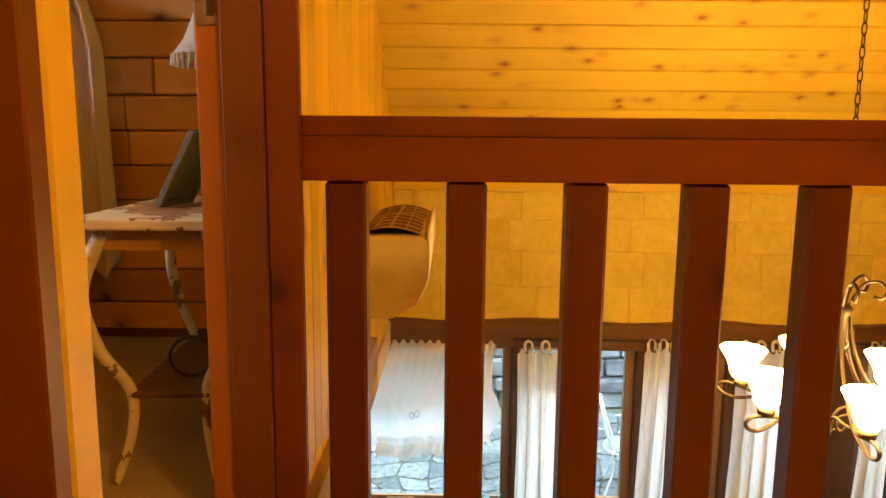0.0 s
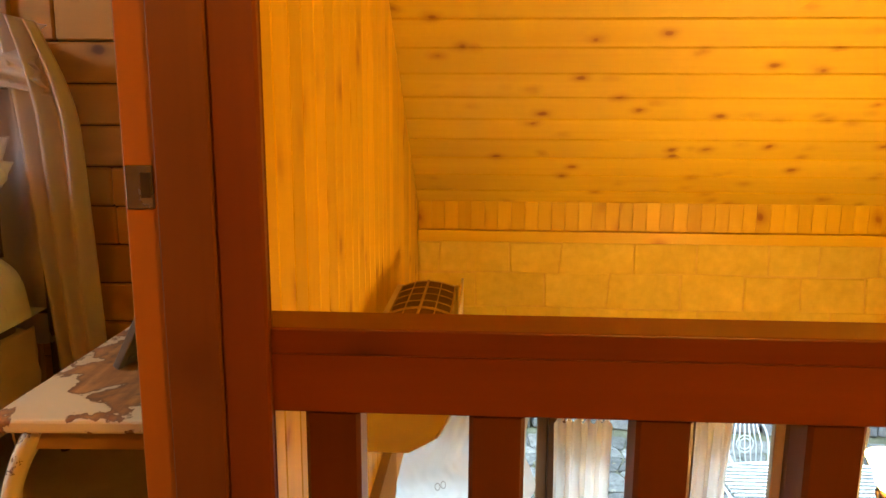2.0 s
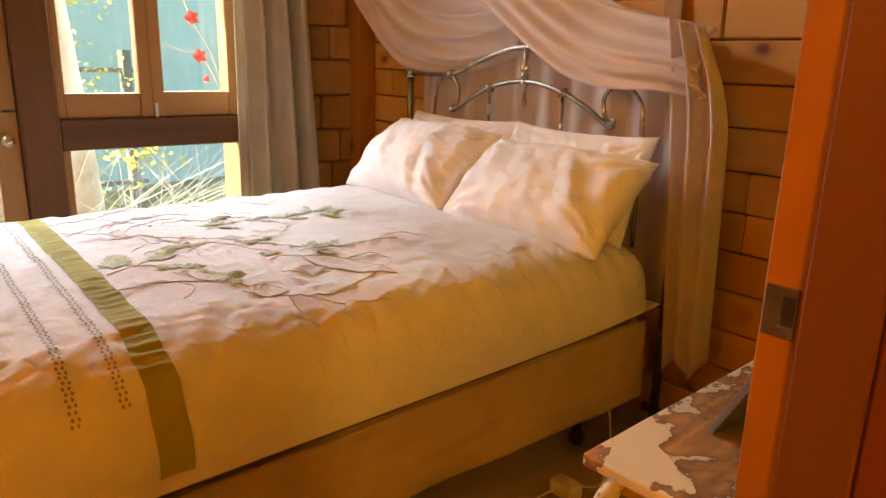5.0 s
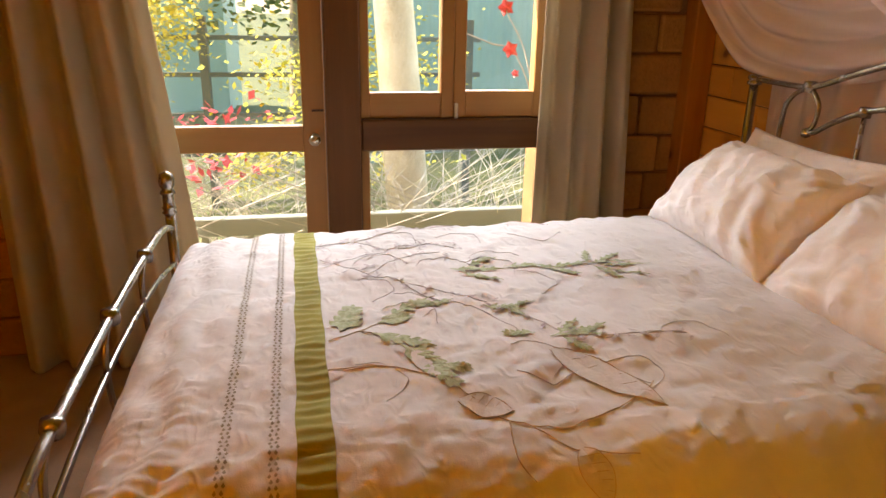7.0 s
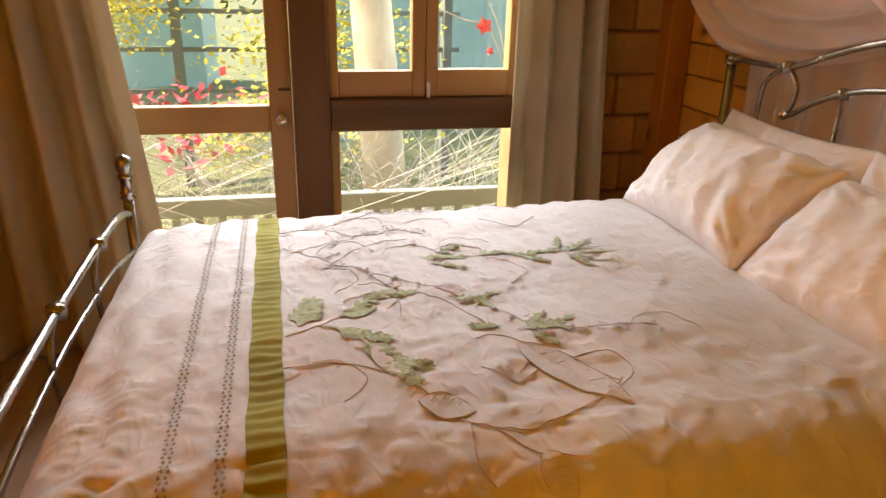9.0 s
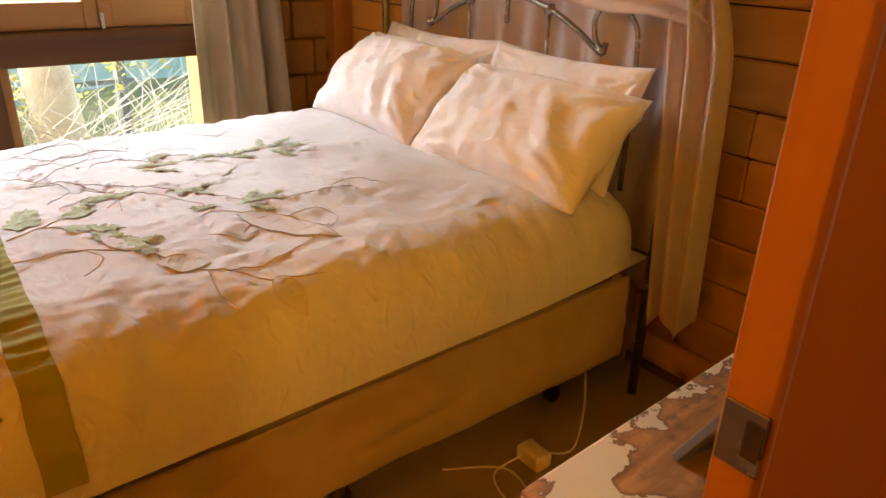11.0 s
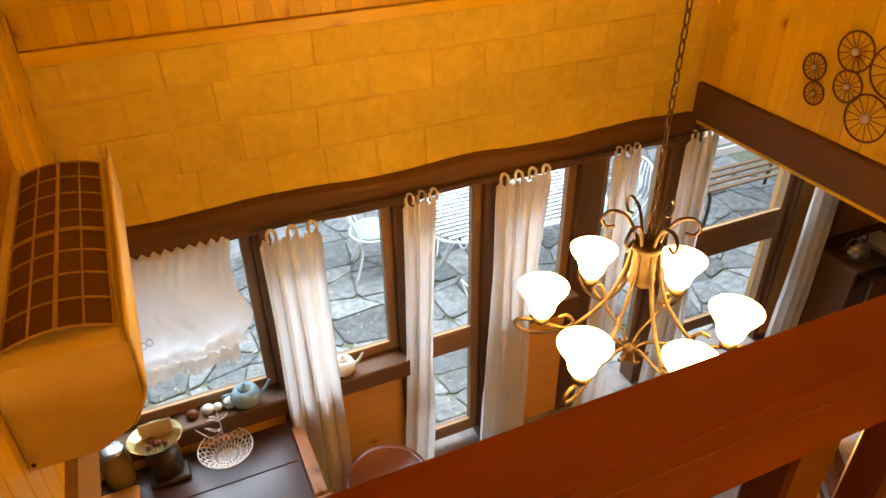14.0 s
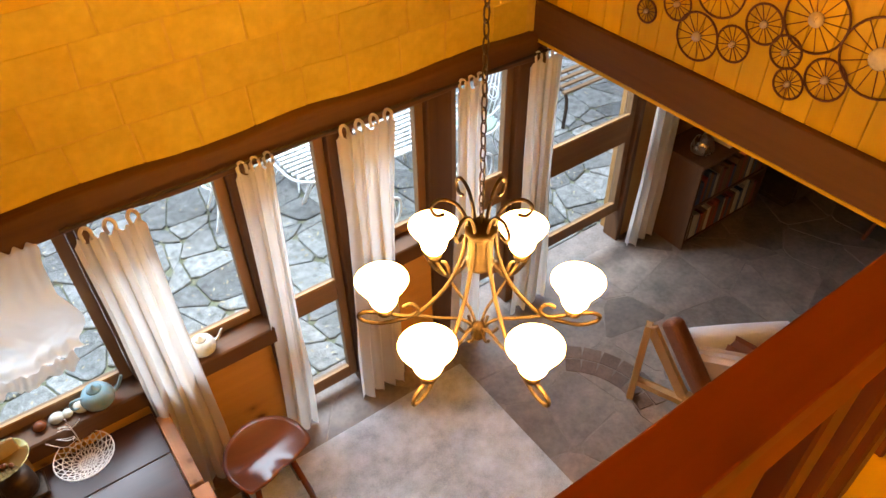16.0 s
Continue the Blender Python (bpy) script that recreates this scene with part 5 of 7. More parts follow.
thick(wpart("valance", sheet(bmesh.new(), valance, 160, 24), sheet_cloth, bed, "loose beige cloth over the side", smooth=True), 0.003)
# Coloured dark throughout, so the gap under the duvet shows as a dark line.
wpart("mattress", raised(boxed(-2.97, -1.425, 0.62, 2.52, 0.564, 0.66, 0.012, segs=2)), gap_dark_cloth, bed, "mattress, dark for the gap line under the duvet")
for x in (-2.85, -1.56):
    for y in (0.72, 1.65, 2.45):
        lg = wpart("leg", tube(bmesh.new(), [(x, y, 0.334), (x, y, BF + 0.05)], 0.016, 8), iron, bed)
        wpart("castor", lathe(bmesh.new(), [(0, -0.014), (0.028, -0.014), (0.03, 0), (0.028, 0.014), (0, 0.014)], m=Matrix.Translation((x, y, BF + 0.03)) @ Matrix.Rotation(radians(90), 4, "Y"), sides=14), iron, lg, smooth=True)
dv = thing("duvet", BX, 1.6, 0.6, "white embroidered duvet with an olive ribbon band", "duvet")
def dpt(u, v):
    x = BX - BHW * math.cos(math.pi * u)
    t = -math.cos(math.pi * v)
    y = (BY0 + BY1) / 2 + (BY1 - BY0) / 2 * (0.5 * t + 0.5 * (2 * v - 1))
    k = max(0.0, (y - 2.05) / 0.6)
    return Vector((BX + (x - BX) * (1 - 0.04 * k * k), y, duvet_z(x, y)))
wpart("cover", sheet(bmesh.new(), dpt, 210, 240), linen, dv, smooth=True)

def strip(name, y0, y1, material, label, lift=0.0035, x0=-2.94, x1=-1.3855, n=420):
    def f(u, v):
        e = 0.006 * math.sin(60 * u) * 0.3
        x = x0 + (x1 - x0) * (0.5 - 0.5 * math.cos(math.pi * u))
        y = y0 + (y1 - y0) * v + e
        return Vector((x + (0.003 if x > -1.45 else 0), y, duvet_z(x, y) + lift + 0.0022 * math.sin(190 * x) * (1 if 0 < v < 1 else 0)))
    return wpart(name, sheet(bmesh.new(), f, n, 3), material, dv, label, smooth=True)
strip("ribbon", 0.995, 1.062, olive, "olive green satin ribbon")
for yc in (0.868, 0.955):
    bm = bmesh.new()
    x = -2.93
    k = 0
    while x < -1.425:
        slope = (duvet_z(x + 0.004, yc) - duvet_z(x - 0.004, yc)) / 0.008
        f_ = 1 / math.sqrt(1 + slope * slope)
        for o in (-0.0055, 0.0055):
            w_ = 0.0036
            y = yc + o + 0.003 * (k % 2)
            vs = [bm.verts.new((px, py, duvet_z(px, py) + 0.0035)) for px, py in ((x - 0.006 * f_, y), (x + 0.001 * f_, y - w_), (x + 0.005 * f_, y), (x + 0.001 * f_, y + w_))]
            bm.faces.new(vs)
        x += 0.0125 * f_
        k += 1
    wpart("stitched_stripe", bm, stitch, dv, "grey-green stitched stripe")

def on_bed(pts, n=6, lift=0.001):
    return [Vector((p.x, p.y, duvet_z(p.x, p.y) + lift)) for p in bez([(x, y, 0) for x, y in pts], n)]
STEMS = [[(-1.86, 1.06), (-1.86, 1.17), (-1.80, 1.27), (-1.70, 1.34), (-1.62, 1.39), (-1.59, 1.47), (-1.60, 1.55), (-1.66, 1.68), (-1.71, 1.73)],
         [(-1.62, 1.39), (-1.53, 1.38), (-1.48, 1.40)], [(-1.60, 1.43), (-1.53, 1.49), (-1.50, 1.60)],
         [(-1.99, 1.07), (-2.02, 1.14), (-2.09, 1.21), (-2.16, 1.28), (-2.22, 1.36)], [(-2.02, 1.14), (-1.96, 1.23), (-1.83, 1.28)]]
for p in STEMS:
    wpart("stem", tube(bmesh.new(), on_bed(p, 6, 0.002), 0.0016, 5), leaf_brown, dv)
RN = random.Random(77)
FINE_MORE = []
for _ in range(14):
    x_, y_ = RN.uniform(-2.86, -1.7), RN.uniform(1.10, 1.85)
    if x_ > -2.2 and RN.random() < 0.5:
        x_ -= 0.5
    an = RN.uniform(0.6, 2.4)
    FINE_MORE.append([(x_, y_), (x_ + 0.06 * math.cos(an + 0.5), y_ + 0.06 * math.sin(an + 0.5)), (x_ + 0.13 * math.cos(an), y_ + 0.13 * math.sin(an)), (x_ + 0.16 * math.cos(an - 0.6), y_ + 0.16 * math.sin(an - 0.6))])
FINE = [[(-2.55, 1.07), (-2.40, 1.20), (-2.28, 1.34), (-2.16, 1.47), (-2.06, 1.56), (-1.91, 1.64), (-1.90, 1.78), (-1.88, 1.90)], [(-2.69, 1.06), (-2.73, 1.22), (-2.85, 1.38), (-2.88, 1.55)],
        [(-2.50, 1.10), (-2.58, 1.25), (-2.66, 1.36), (-2.62, 1.5)], [(-2.40, 1.20), (-2.52, 1.32), (-2.55, 1.44)], [(-2.72, 1.18), (-2.62, 1.3), (-2.68, 1.44)], [(-1.70, 1.72), (-1.78, 1.62), (-1.74, 1.52), (-1.80, 1.46)],
        [(-2.70, 1.70), (-2.62, 1.80), (-2.72, 1.90)], [(-2.35, 1.27), (-2.20, 1.35), (-2.12, 1.45), (-1.98, 1.52)], [(-1.64, 1.65), (-1.72, 1.76), (-1.80, 1.74), (-1.78, 1.62)]]
for p in FINE + FINE_MORE:
    wpart("fine_stem", tube(bmesh.new(), on_bed(p, 8, 0.0015), 0.0011, 4), mauve_thread, dv)
rr = random.Random(6)
bm = bmesh.new()
def petal(bm, x, y, a, L, W, lobes=0):
    n = 7
    ca, sa = math.cos(a), math.sin(a)
    left, right, mid = [], [], []
    for i in range(n):
        t = i / (n - 1)
        w_ = W * math.sin(math.pi * min(1, t * 0.97 + 0.03)) ** 0.8 * (1 + (0.35 if i % 2 else -0.2) * lobes)
        for lst, o in ((left, w_), (right, -w_), (mid, 0)):
            px, py = x + ca * L * t - sa * o, y + sa * L * t + ca * o
            lst.append(bm.verts.new((px, py, duvet_z(px, py) + (0.0045 if lst is mid else 0.0036))))
    for i in range(n - 1):
        bm.faces.new((left[i], left[i + 1], mid[i + 1], mid[i]))
        bm.faces.new((mid[i], mid[i + 1], right[i + 1], right[i]))
for p in FINE[:5]:
    for q in on_bed(p, 8)[::3]:
        for k in range(3):
            petal(bm, q.x + rr.uniform(-0.03, 0.03), q.y + rr.uniform(-0.03, 0.03), rr.uniform(0, 6.28), 0.022, 0.005)
tagged(wpart("flower_stitching", bm, mauve_thread, dv, "mauve stitched flowers"), kind="stuff")
def leaf(x, y, a, L, W, material=leaf_green, lobes=1):
    b = bmesh.new()
    petal(b, x, y, a, L, W * 0.42, 0.4)
    for i in range(4):
        t = 0.15 + 0.2 * i
        for sg in (1, -1):
            petal(b, x + math.cos(a) * L * t, y + math.sin(a) * L * t, a + sg * 0.75, W * (1.5 - 0.9 * t), W * 0.30, 0.3)
    wpart("leaf", b, material, dv)
# angle 0 runs along x, 90 towards the pillows
for x, y, a, L, W in ((-2.03, 1.10, 165, 0.17, 0.045), (-2.07, 1.19, 110, 0.10, 0.03), (-2.10, 1.22, 130, 0.16, 0.028), (-2.16, 1.28, 95, 0.12, 0.025), (-2.00, 1.17, 60, 0.16, 0.034), (-1.93, 1.23, 40, 0.13, 0.032), (-1.87, 1.27, 20, 0.15, 0.034), (-1.83, 1.29, 75, 0.08, 0.022),
                      (-2.40, 1.44, 85, 0.16, 0.022), (-2.36, 1.46, 60, 0.13, 0.018), (-2.42, 1.50, 120, 0.12, 0.018), (-2.40, 1.60, 80, 0.15, 0.02), (-2.36, 1.70, 95, 0.16, 0.022), (-2.35, 1.72, 60, 0.10, 0.016),
                      (-2.34, 1.88, 95, 0.17, 0.018), (-2.36, 1.87, 130, 0.17, 0.020), (-2.33, 1.87, 60, 0.15, 0.016), (-2.34, 1.86, 30, 0.12, 0.016), (-2.37, 1.85, 160, 0.14, 0.018), (-2.36, 1.84, 100, 0.20, 0.012),
                      (-2.13, 1.47, 70, 0.11, 0.02), (-2.10, 1.50, 110, 0.12, 0.018), (-2.12, 1.52, 30, 0.09, 0.016), (-1.93, 1.58, 80, 0.13, 0.022), (-1.92, 1.62, 110, 0.12, 0.02), (-1.92, 1.60, 140, 0.12, 0.02), (-1.90, 1.60, 40, 0.08, 0.018), (-1.95, 1.55, 250, 0.08, 0.02)):
    leaf(x, y, radians(a), L, W)
# broad tan leaves with a stitched edge and ribs
for x, y, a, L, W in ((-1.865, 1.56, 31, 0.29, 0.045), (-1.70, 1.31, 63, 0.11, 0.035), (-1.915, 1.25, 22, 0.16, 0.03), (-1.53, 1.50, 12, 0.10, 0.03)):
    a = radians(a)
    b = bmesh.new()
    petal(b, x, y, a, L, W)
    fill = wpart("broad_leaf", b, leaf_tan, dv, "tan stitched leaf")
    def edge(t, side):
        w_ = side * W * math.sin(math.pi * min(1, t * 0.97 + 0.03)) ** 0.8
        return (x + math.cos(a) * L * t - math.sin(a) * w_, y + math.sin(a) * L * t + math.cos(a) * w_)
    rimline = [edge(t / 8, 1) for t in range(9)] + [edge(1 - t / 8, -1) for t in range(9)]
    wpart("edge_stitch", tube(bmesh.new(), on_bed(rimline, 3, 0.0035), 0.001, 4), leaf_brown, fill)
    for t in (0.2, 0.35, 0.5, 0.65, 0.8):
        wpart("rib_stitch", tube(bmesh.new(), on_bed([edge(t, 0), edge(min(1, t + 0.06), 0.8)], 3, 0.0045), 0.0007, 4), leaf_brown, fill)

# pillows
def pillow(cx, cy, cz, wdt, hgt, fat, lean, turn, seed, label):
    m = Matrix.Translation((cx, cy, cz)) @ Matrix.Rotation(radians(turn), 4, "Z") @ Matrix.Rotation(radians(lean), 4, "X")
    bm = bmesh.new()
    for side in (1, -1):
        def f(u, v):
            s, t = 2 * u - 1, 2 * v - 1
            x = wdt / 2 * s * (1 - 0.07 * (1 - t * t) * abs(s) ** 3)
            y = hgt / 2 * t * (1 - 0.10 * (1 - s * s) * abs(t) ** 3)
            h = fat * ((1 - s * s) ** 0.48) * ((1 - t * t) ** 0.48) * 0.5
            h *= 1 + 0.16 * noise.noise((s * 2.3 + seed, t * 2.1, 1))
            wr = 0.010 * noise.noise((s * 7 + t * 2 + seed, t * 3, 4)) * (1 - s ** 4) + 0.012 * math.sin(14 * s + 5 * t + seed) * abs(s) ** 2 * (1 - s * s) * 2
            rad = math.atan2(t - 0.9 * math.copysign(1, t), s - math.copysign(1, s))
            far_ = math.hypot(s - math.copysign(1, s), t - math.copysign(1, t))
            wr += 0.006 * math.sin(13 * rad + 2 * noise.noise((s * 3, t * 3, seed))) * math.exp(-((far_ - 0.45) / 0.33) ** 2)
            wr += 0.006 * abs(noise.noise((s * 5 - t * 3 + seed, t * 6 + s * 2, 9))) + 0.004 * abs(noise.noise((s * 13 + seed, t * 5, 2)))
            return m @ Vector((x, y, side * (h + wr * min(1, h / 0.02))))
        sheet(bm, f, 72, 48)
    bmesh.ops.remove_doubles(bm, verts=bm.verts[:], dist=0.0006)
    return tagged(part("pillow", bm, pillow_linen, smooth=True), label, "pillow", "bed pillows")
pillow(-1.805, 2.445, 0.985, 0.73, 0.41, 0.25, 42, 3, 1, "plump white pillow leaning in front")
pillow(-2.485, 2.425, 1.015, 0.70, 0.41, 0.25, 42, -2, 7, "plump white pillow leaning in front")
pillow(-1.84, 2.60, 0.995, 0.68, 0.44, 0.13, 68, 0, 3, "white pillow behind another against the bedhead")
pillow(-2.50, 2.60, 0.995, 0.70, 0.44, 0.13, 68, 0, 5, "white pillow behind another against the bedhead")

# bedhead
hb = thing("bedhead", BX, 2.71, BF, "curved pewter metal bedhead with scrolls", "bedhead")
HY = 2.715
XL, XR, XM = -2.945, -1.435, -2.175
for x in (XL, XR):
    wpart("post", tube(bmesh.new(), [(x, HY, BF), (x, HY, 1.37)], 0.0165, 12), pewter, hb, smooth=True)
    wpart("cap", lathe(bmesh.new(), [(0.018, 0), (0.026, 0.004), (0.026, 0.014), (0.020, 0.018), (0.026, 0.024), (0.026, 0.034), (0.018, 0.04), (0.0, 0.042)], x, HY, 1.34, 14), pewter, hb, smooth=True)
wpart("top_bar", tube(bmesh.new(), bez([(XL, HY, 1.365), (-2.75, HY, 1.362), (-2.62, HY, 1.37), (-2.45, HY, 1.425), (-2.30, HY, 1.468), (XM, HY, 1.483), (-2.05, HY, 1.468), (-1.90, HY, 1.425), (-1.76, HY, 1.37), (-1.63, HY, 1.358), (XR, HY, 1.355)], 6), 0.0105, 10), pewter, hb, smooth=True)
wpart("lower_bar", tube(bmesh.new(), bez([(-2.62, HY, 1.225), (-2.585, HY, 1.222), (-2.50, HY, 1.27), (-2.36, HY, 1.325), (XM, HY, 1.352), (-1.99, HY, 1.325), (-1.85, HY, 1.27), (-1.765, HY, 1.222), (-1.73, HY, 1.215), (-1.72, HY, 1.24)], 6), 0.0095, 10), pewter, hb, smooth=True)
for sgn, cx_ in ((1, -2.64), (-1, -1.715)):
    pts = bez([(cx_ + sgn * -0.12, HY, 0.80), (cx_ - sgn * 0.115, HY, 1.22), (cx_ - sgn * 0.085, HY, 1.32), (cx_, HY, 1.358), (cx_ + sgn * 0.055, HY, 1.315), (cx_ + sgn * 0.05, HY, 1.25), (cx_ + sgn * 0.02, HY, 1.215)], 7)
    wpart("scroll", tube(bmesh.new(), pts, 0.0085, 8), pewter, hb, smooth=True)
    wpart("collar", lathe(bmesh.new(), [(0, -0.02), (0.02, -0.018), (0.024, 0), (0.02, 0.018), (0, 0.02)], cx_, HY, 1.367, 12), pewter, hb, smooth=True)
    wpart("knob", lathe(bmesh.new(), [(0, -0.018), (0.014, -0.012), (0.018, 0), (0.014, 0.012), (0, 0.018)], cx_ + sgn * 0.02, HY, 1.215, 12), pewter, hb, smooth=True)
for x in (-2.38, -1.97):
    wpart("spindle", tube(bmesh.new(), [(x, HY, 0.6), (x, HY, 1.32)], 0.007, 8), pewter, hb, smooth=True)
    wpart("collar", lathe(bmesh.new(), [(0, -0.018), (0.017, -0.016), (0.02, 0), (0.017, 0.016), (0, 0.018)], x, HY, 1.318, 12), pewter, hb, smooth=True)
wpart("center_spindle", lathe(bmesh.new(), [(0, 0.0), (0.008, 0.004), (0.012, 0.02), (0.009, 0.04), (0.009, 0.08), (0.017, 0.088), (0.017, 0.10), (0.010, 0.106), (0.018, 0.115), (0.018, 0.128), (0.010, 0.135), (0.018, 0.145), (0.018, 0.16), (0.010, 0.168), (0.010, 0.24), (0.014, 0.25), (0, 0.255)], XM, HY, 1.25, 14), pewter, hb, smooth=True)
wpart("cross_bar", tube(bmesh.new(), [(XL, HY, 0.62), (XR, HY, 0.62)], 0.01, 8), pewter, hb)

# foot rail
ft = thing("bed_foot_rail", BX, 0.565, BF, "pewter metal foot rail with turned end posts", "bed frame")
FY = 0.565
for x in (-3.07, -1.44):
    wpart("post", tube(bmesh.new(), [(x, FY, BF), (x, FY, 0.90)], 0.018, 12), pewter, ft, smooth=True)
    wpart("finial", lathe(bmesh.new(), [(0.02, 0), (0.026, 0.006), (0.018, 0.014), (0.026, 0.022), (0.020, 0.03), (0.020, 0.07), (0.027, 0.076), (0.024, 0.084), (0.018, 0.09), (0.026, 0.105), (0.028, 0.125), (0.022, 0.145), (0.0, 0.155)], x, FY, 0.885, 16), pewter, ft, smooth=True)
wpart("top_bar", tube(bmesh.new(), bez([(-3.07, FY, 0.83), (-2.9, FY, 0.875), (-2.61, FY, 0.888), (-2.18, FY, 0.885), (-1.73, FY, 0.868), (-1.58, FY, 0.85), (-1.44, FY, 0.80)], 6), 0.0125, 10), pewter, ft, smooth=True)
wpart("lower_bar", tube(bmesh.new(), bez([(-3.07, FY, 0.70), (-2.7, FY, 0.76), (-2.2, FY, 0.785), (-1.8, FY, 0.76), (-1.44, FY, 0.70)], 6), 0.009, 8), pewter, ft, smooth=True)
for x, z0 in ((-2.61, 0.888), (-2.18, 0.885), (-1.73, 0.868)):
    wpart("collar", lathe(bmesh.new(), [(0, -0.02), (0.02, -0.018), (0.024, 0), (0.02, 0.018), (0, 0.02)], x, FY, z0, 12), pewter, ft, smooth=True)
    wpart("spindle", tube(bmesh.new(), bez([(x - 0.005, FY, z0), (x + 0.07, FY, z0 - 0.03), (x + 0.09, FY, z0 - 0.12), (x + 0.05, FY, z0 - 0.30), (x + 0.05, FY, 0.3)], 5), 0.008, 8), pewter, ft, smooth=True)

# bed net: a swag over the bedhead with hanging ends
net = thing("bed_canopy_net", BX, 2.75, 0.4, "pale pink sheer net draped over the bedhead", "canopy")
def net_back(u, v):
    x = -2.97 + 1.50 * u
    return Vector((x, 2.800 + 0.018 * math.sin(62 * u + 2 * v) + 0.012 * math.sin(23 * u), 0.48 + (min(1.76, 1.80 - 0.33 * (x + 2.3)) - 0.48) * (1 - v)))
thick(wpart("back_fall", sheet(bmesh.new(), net_back, 130, 12), net_cloth, net, smooth=True), 0.0015)
lo = bez([(-3.42, 2.62, 1.80), (-3.30, 2.64, 1.65), (-3.16, 2.67, 1.50), (-3.02, 2.70, 1.405), (-2.88, 2.745, 1.375), (-2.66, 2.75, 1.37), (-2.45, 2.755, 1.40), (-2.25, 2.76, 1.46)], 5)
hi = bez([(-3.20, 2.78, 1.84), (-2.9, 2.78, 1.83), (-2.8, 2.78, 1.83), (-2.7, 2.78, 1.83), (-2.6, 2.78, 1.83), (-2.5, 2.78, 1.83), (-2.4, 2.78, 1.83), (-2.3, 2.78, 1.83)], 5)
def swag(u, v):
    i = min(int(u * (len(lo) - 1)), len(lo) - 2)
    t = u * (len(lo) - 1) - i
    a, b2 = lo[i].lerp(lo[i + 1], t), hi[i].lerp(hi[i + 1], t)
    p = a.lerp(b2, v)
    return p + Vector((0, 0.02 * math.sin(34 * v + 8 * u) - 0.05 * math.sin(math.pi * v), 0.008 * math.sin(30 * v)))
thick(wpart("swag", sheet(bmesh.new(), swag, 40, 40), net_cloth, net, smooth=True), 0.0015)
lo2 = bez([(-2.62, 2.56, 1.82), (-2.40, 2.53, 1.72), (-2.18, 2.52, 1.60), (-1.98, 2.52, 1.48), (-1.80, 2.53, 1.385), (-1.62, 2.55, 1.35), (-1.45, 2.58, 1.35), (-1.31, 2.62, 1.32)], 5)
hi2 = bez([(-2.3, 2.74, 1.84), (-2.15, 2.74, 1.80), (-2.0, 2.74, 1.72), (-1.88, 2.74, 1.655), (-1.75, 2.74, 1.615), (-1.62, 2.73, 1.59), (-1.48, 2.72, 1.565), (-1.36, 2.70, 1.54)], 5)
def swag2(u, v):
    i = min(int(u * (len(lo2) - 1)), len(lo2) - 2)
    t = u * (len(lo2) - 1) - i
    p = lo2[i].lerp(lo2[i + 1], t).lerp(hi2[i].lerp(hi2[i + 1], t), v)
    return p + Vector((0, 0.012 * math.sin(26 * v + 6 * u) - 0.06 * math.sin(math.pi * v), 0))
thick(wpart("swag", sheet(bmesh.new(), swag2, 40, 30), net_cloth, net, smooth=True), 0.0015)
def fall(u, v):
    x0, x1 = -1.47 + 0.03 * v, -1.34 + 0.10 * math.sin(min(1, v * 3.2) * math.pi / 2) - 0.04 * v
    y = 2.61 + 0.13 * v
    return Vector((x0 + (x1 - x0) * u, y + 0.022 * math.sin(19 * u + 1.5 * v) - 0.03 * math.sin(math.pi * u), 1.57 - 0.03 * u - (1.13 + 0.04 * math.sin(11 * u)) * v))
thick(wpart("side_fall", sheet(bmesh.new(), fall, 40, 40), net_cloth, net, smooth=True), 0.0015)

# ---- bedside table, lamp and picture frame ----
tb = thing("bedside_table", -0.835, 1.568, BF, "worn cream-painted table with slim curved legs", "table")
TT = 0.752
wpart("tabletop", boxed(-0.835, -0.487, 1.568, 2.235, TT - 0.026, TT, 0.006, segs=2), worn_paint, tb)
wpart("apron", boxed(-0.785, -0.54, 1.615, 2.185, TT - 0.075, TT - 0.0265), honey_y, tb)
for sx, x in ((-1, -0.772), (1, -0.552)):
    for sy, y in ((-1, 1.632), (1, 2.168)):
        p = bez([(x, y, TT - 0.028), (x + sx * 0.038, y + sy * 0.018, 0.65), (x + sx * 0.055, y + sy * 0.028, 0.56), (x + sx * 0.028, y + sy * 0.01, 0.44), (x - sx * 0.022, y - sy * 0.025, 0.335), (x - sx * 0.020, y - sy * 0.02, 0.23), (x + sx * 0.008, y + sy * 0.015, BF)], 6)
        n_ = len(p) - 1
        wpart("leg", tube(bmesh.new(), p, 0.016, 8, taper=[1.25 - 0.6 * i / n_ for i in range(n_ + 1)]), worn_paint, tb, smooth=True)
wpart("shelf", boxed(-0.755, -0.565, 1.645, 2.155, 0.318, 0.334, 0.004), dark_y, tb)
wpart("ring", tube(bmesh.new(), [(-0.635 + 0.05 * math.cos(t), 1.75 + 0.01 * math.cos(t), 0.389 + 0.05 * math.sin(t)) for t in [2 * math.pi * j / 24 for j in range(24)]], 0.0045, 6, closed=True), iron, tb, "dark iron ring")
tb.rotation_euler = (0, 0, radians(3.0))
pf = thing("picture_frame", -0.72, 1.90, TT, "grey wooden picture frame leaning back on the table", "picture frame")
fm = Matrix.Translation((-0.722, 1.895, TT + 0.004)) @ Matrix.Rotation(radians(-10), 4, "Z") @ Matrix.Rotation(radians(29), 4, "Y")
for a in ((-0.008, 0.008, -0.08, -0.06, 0, 0.215), (-0.008, 0.008, 0.06, 0.08, 0, 0.215), (-0.008, 0.008, -0.06, 0.06, 0, 0.02), (-0.008, 0.008, -0.06, 0.06, 0.195, 0.215)):
    wpart("bar", boxed(*a, 0.002, fm), grey_frame, pf)
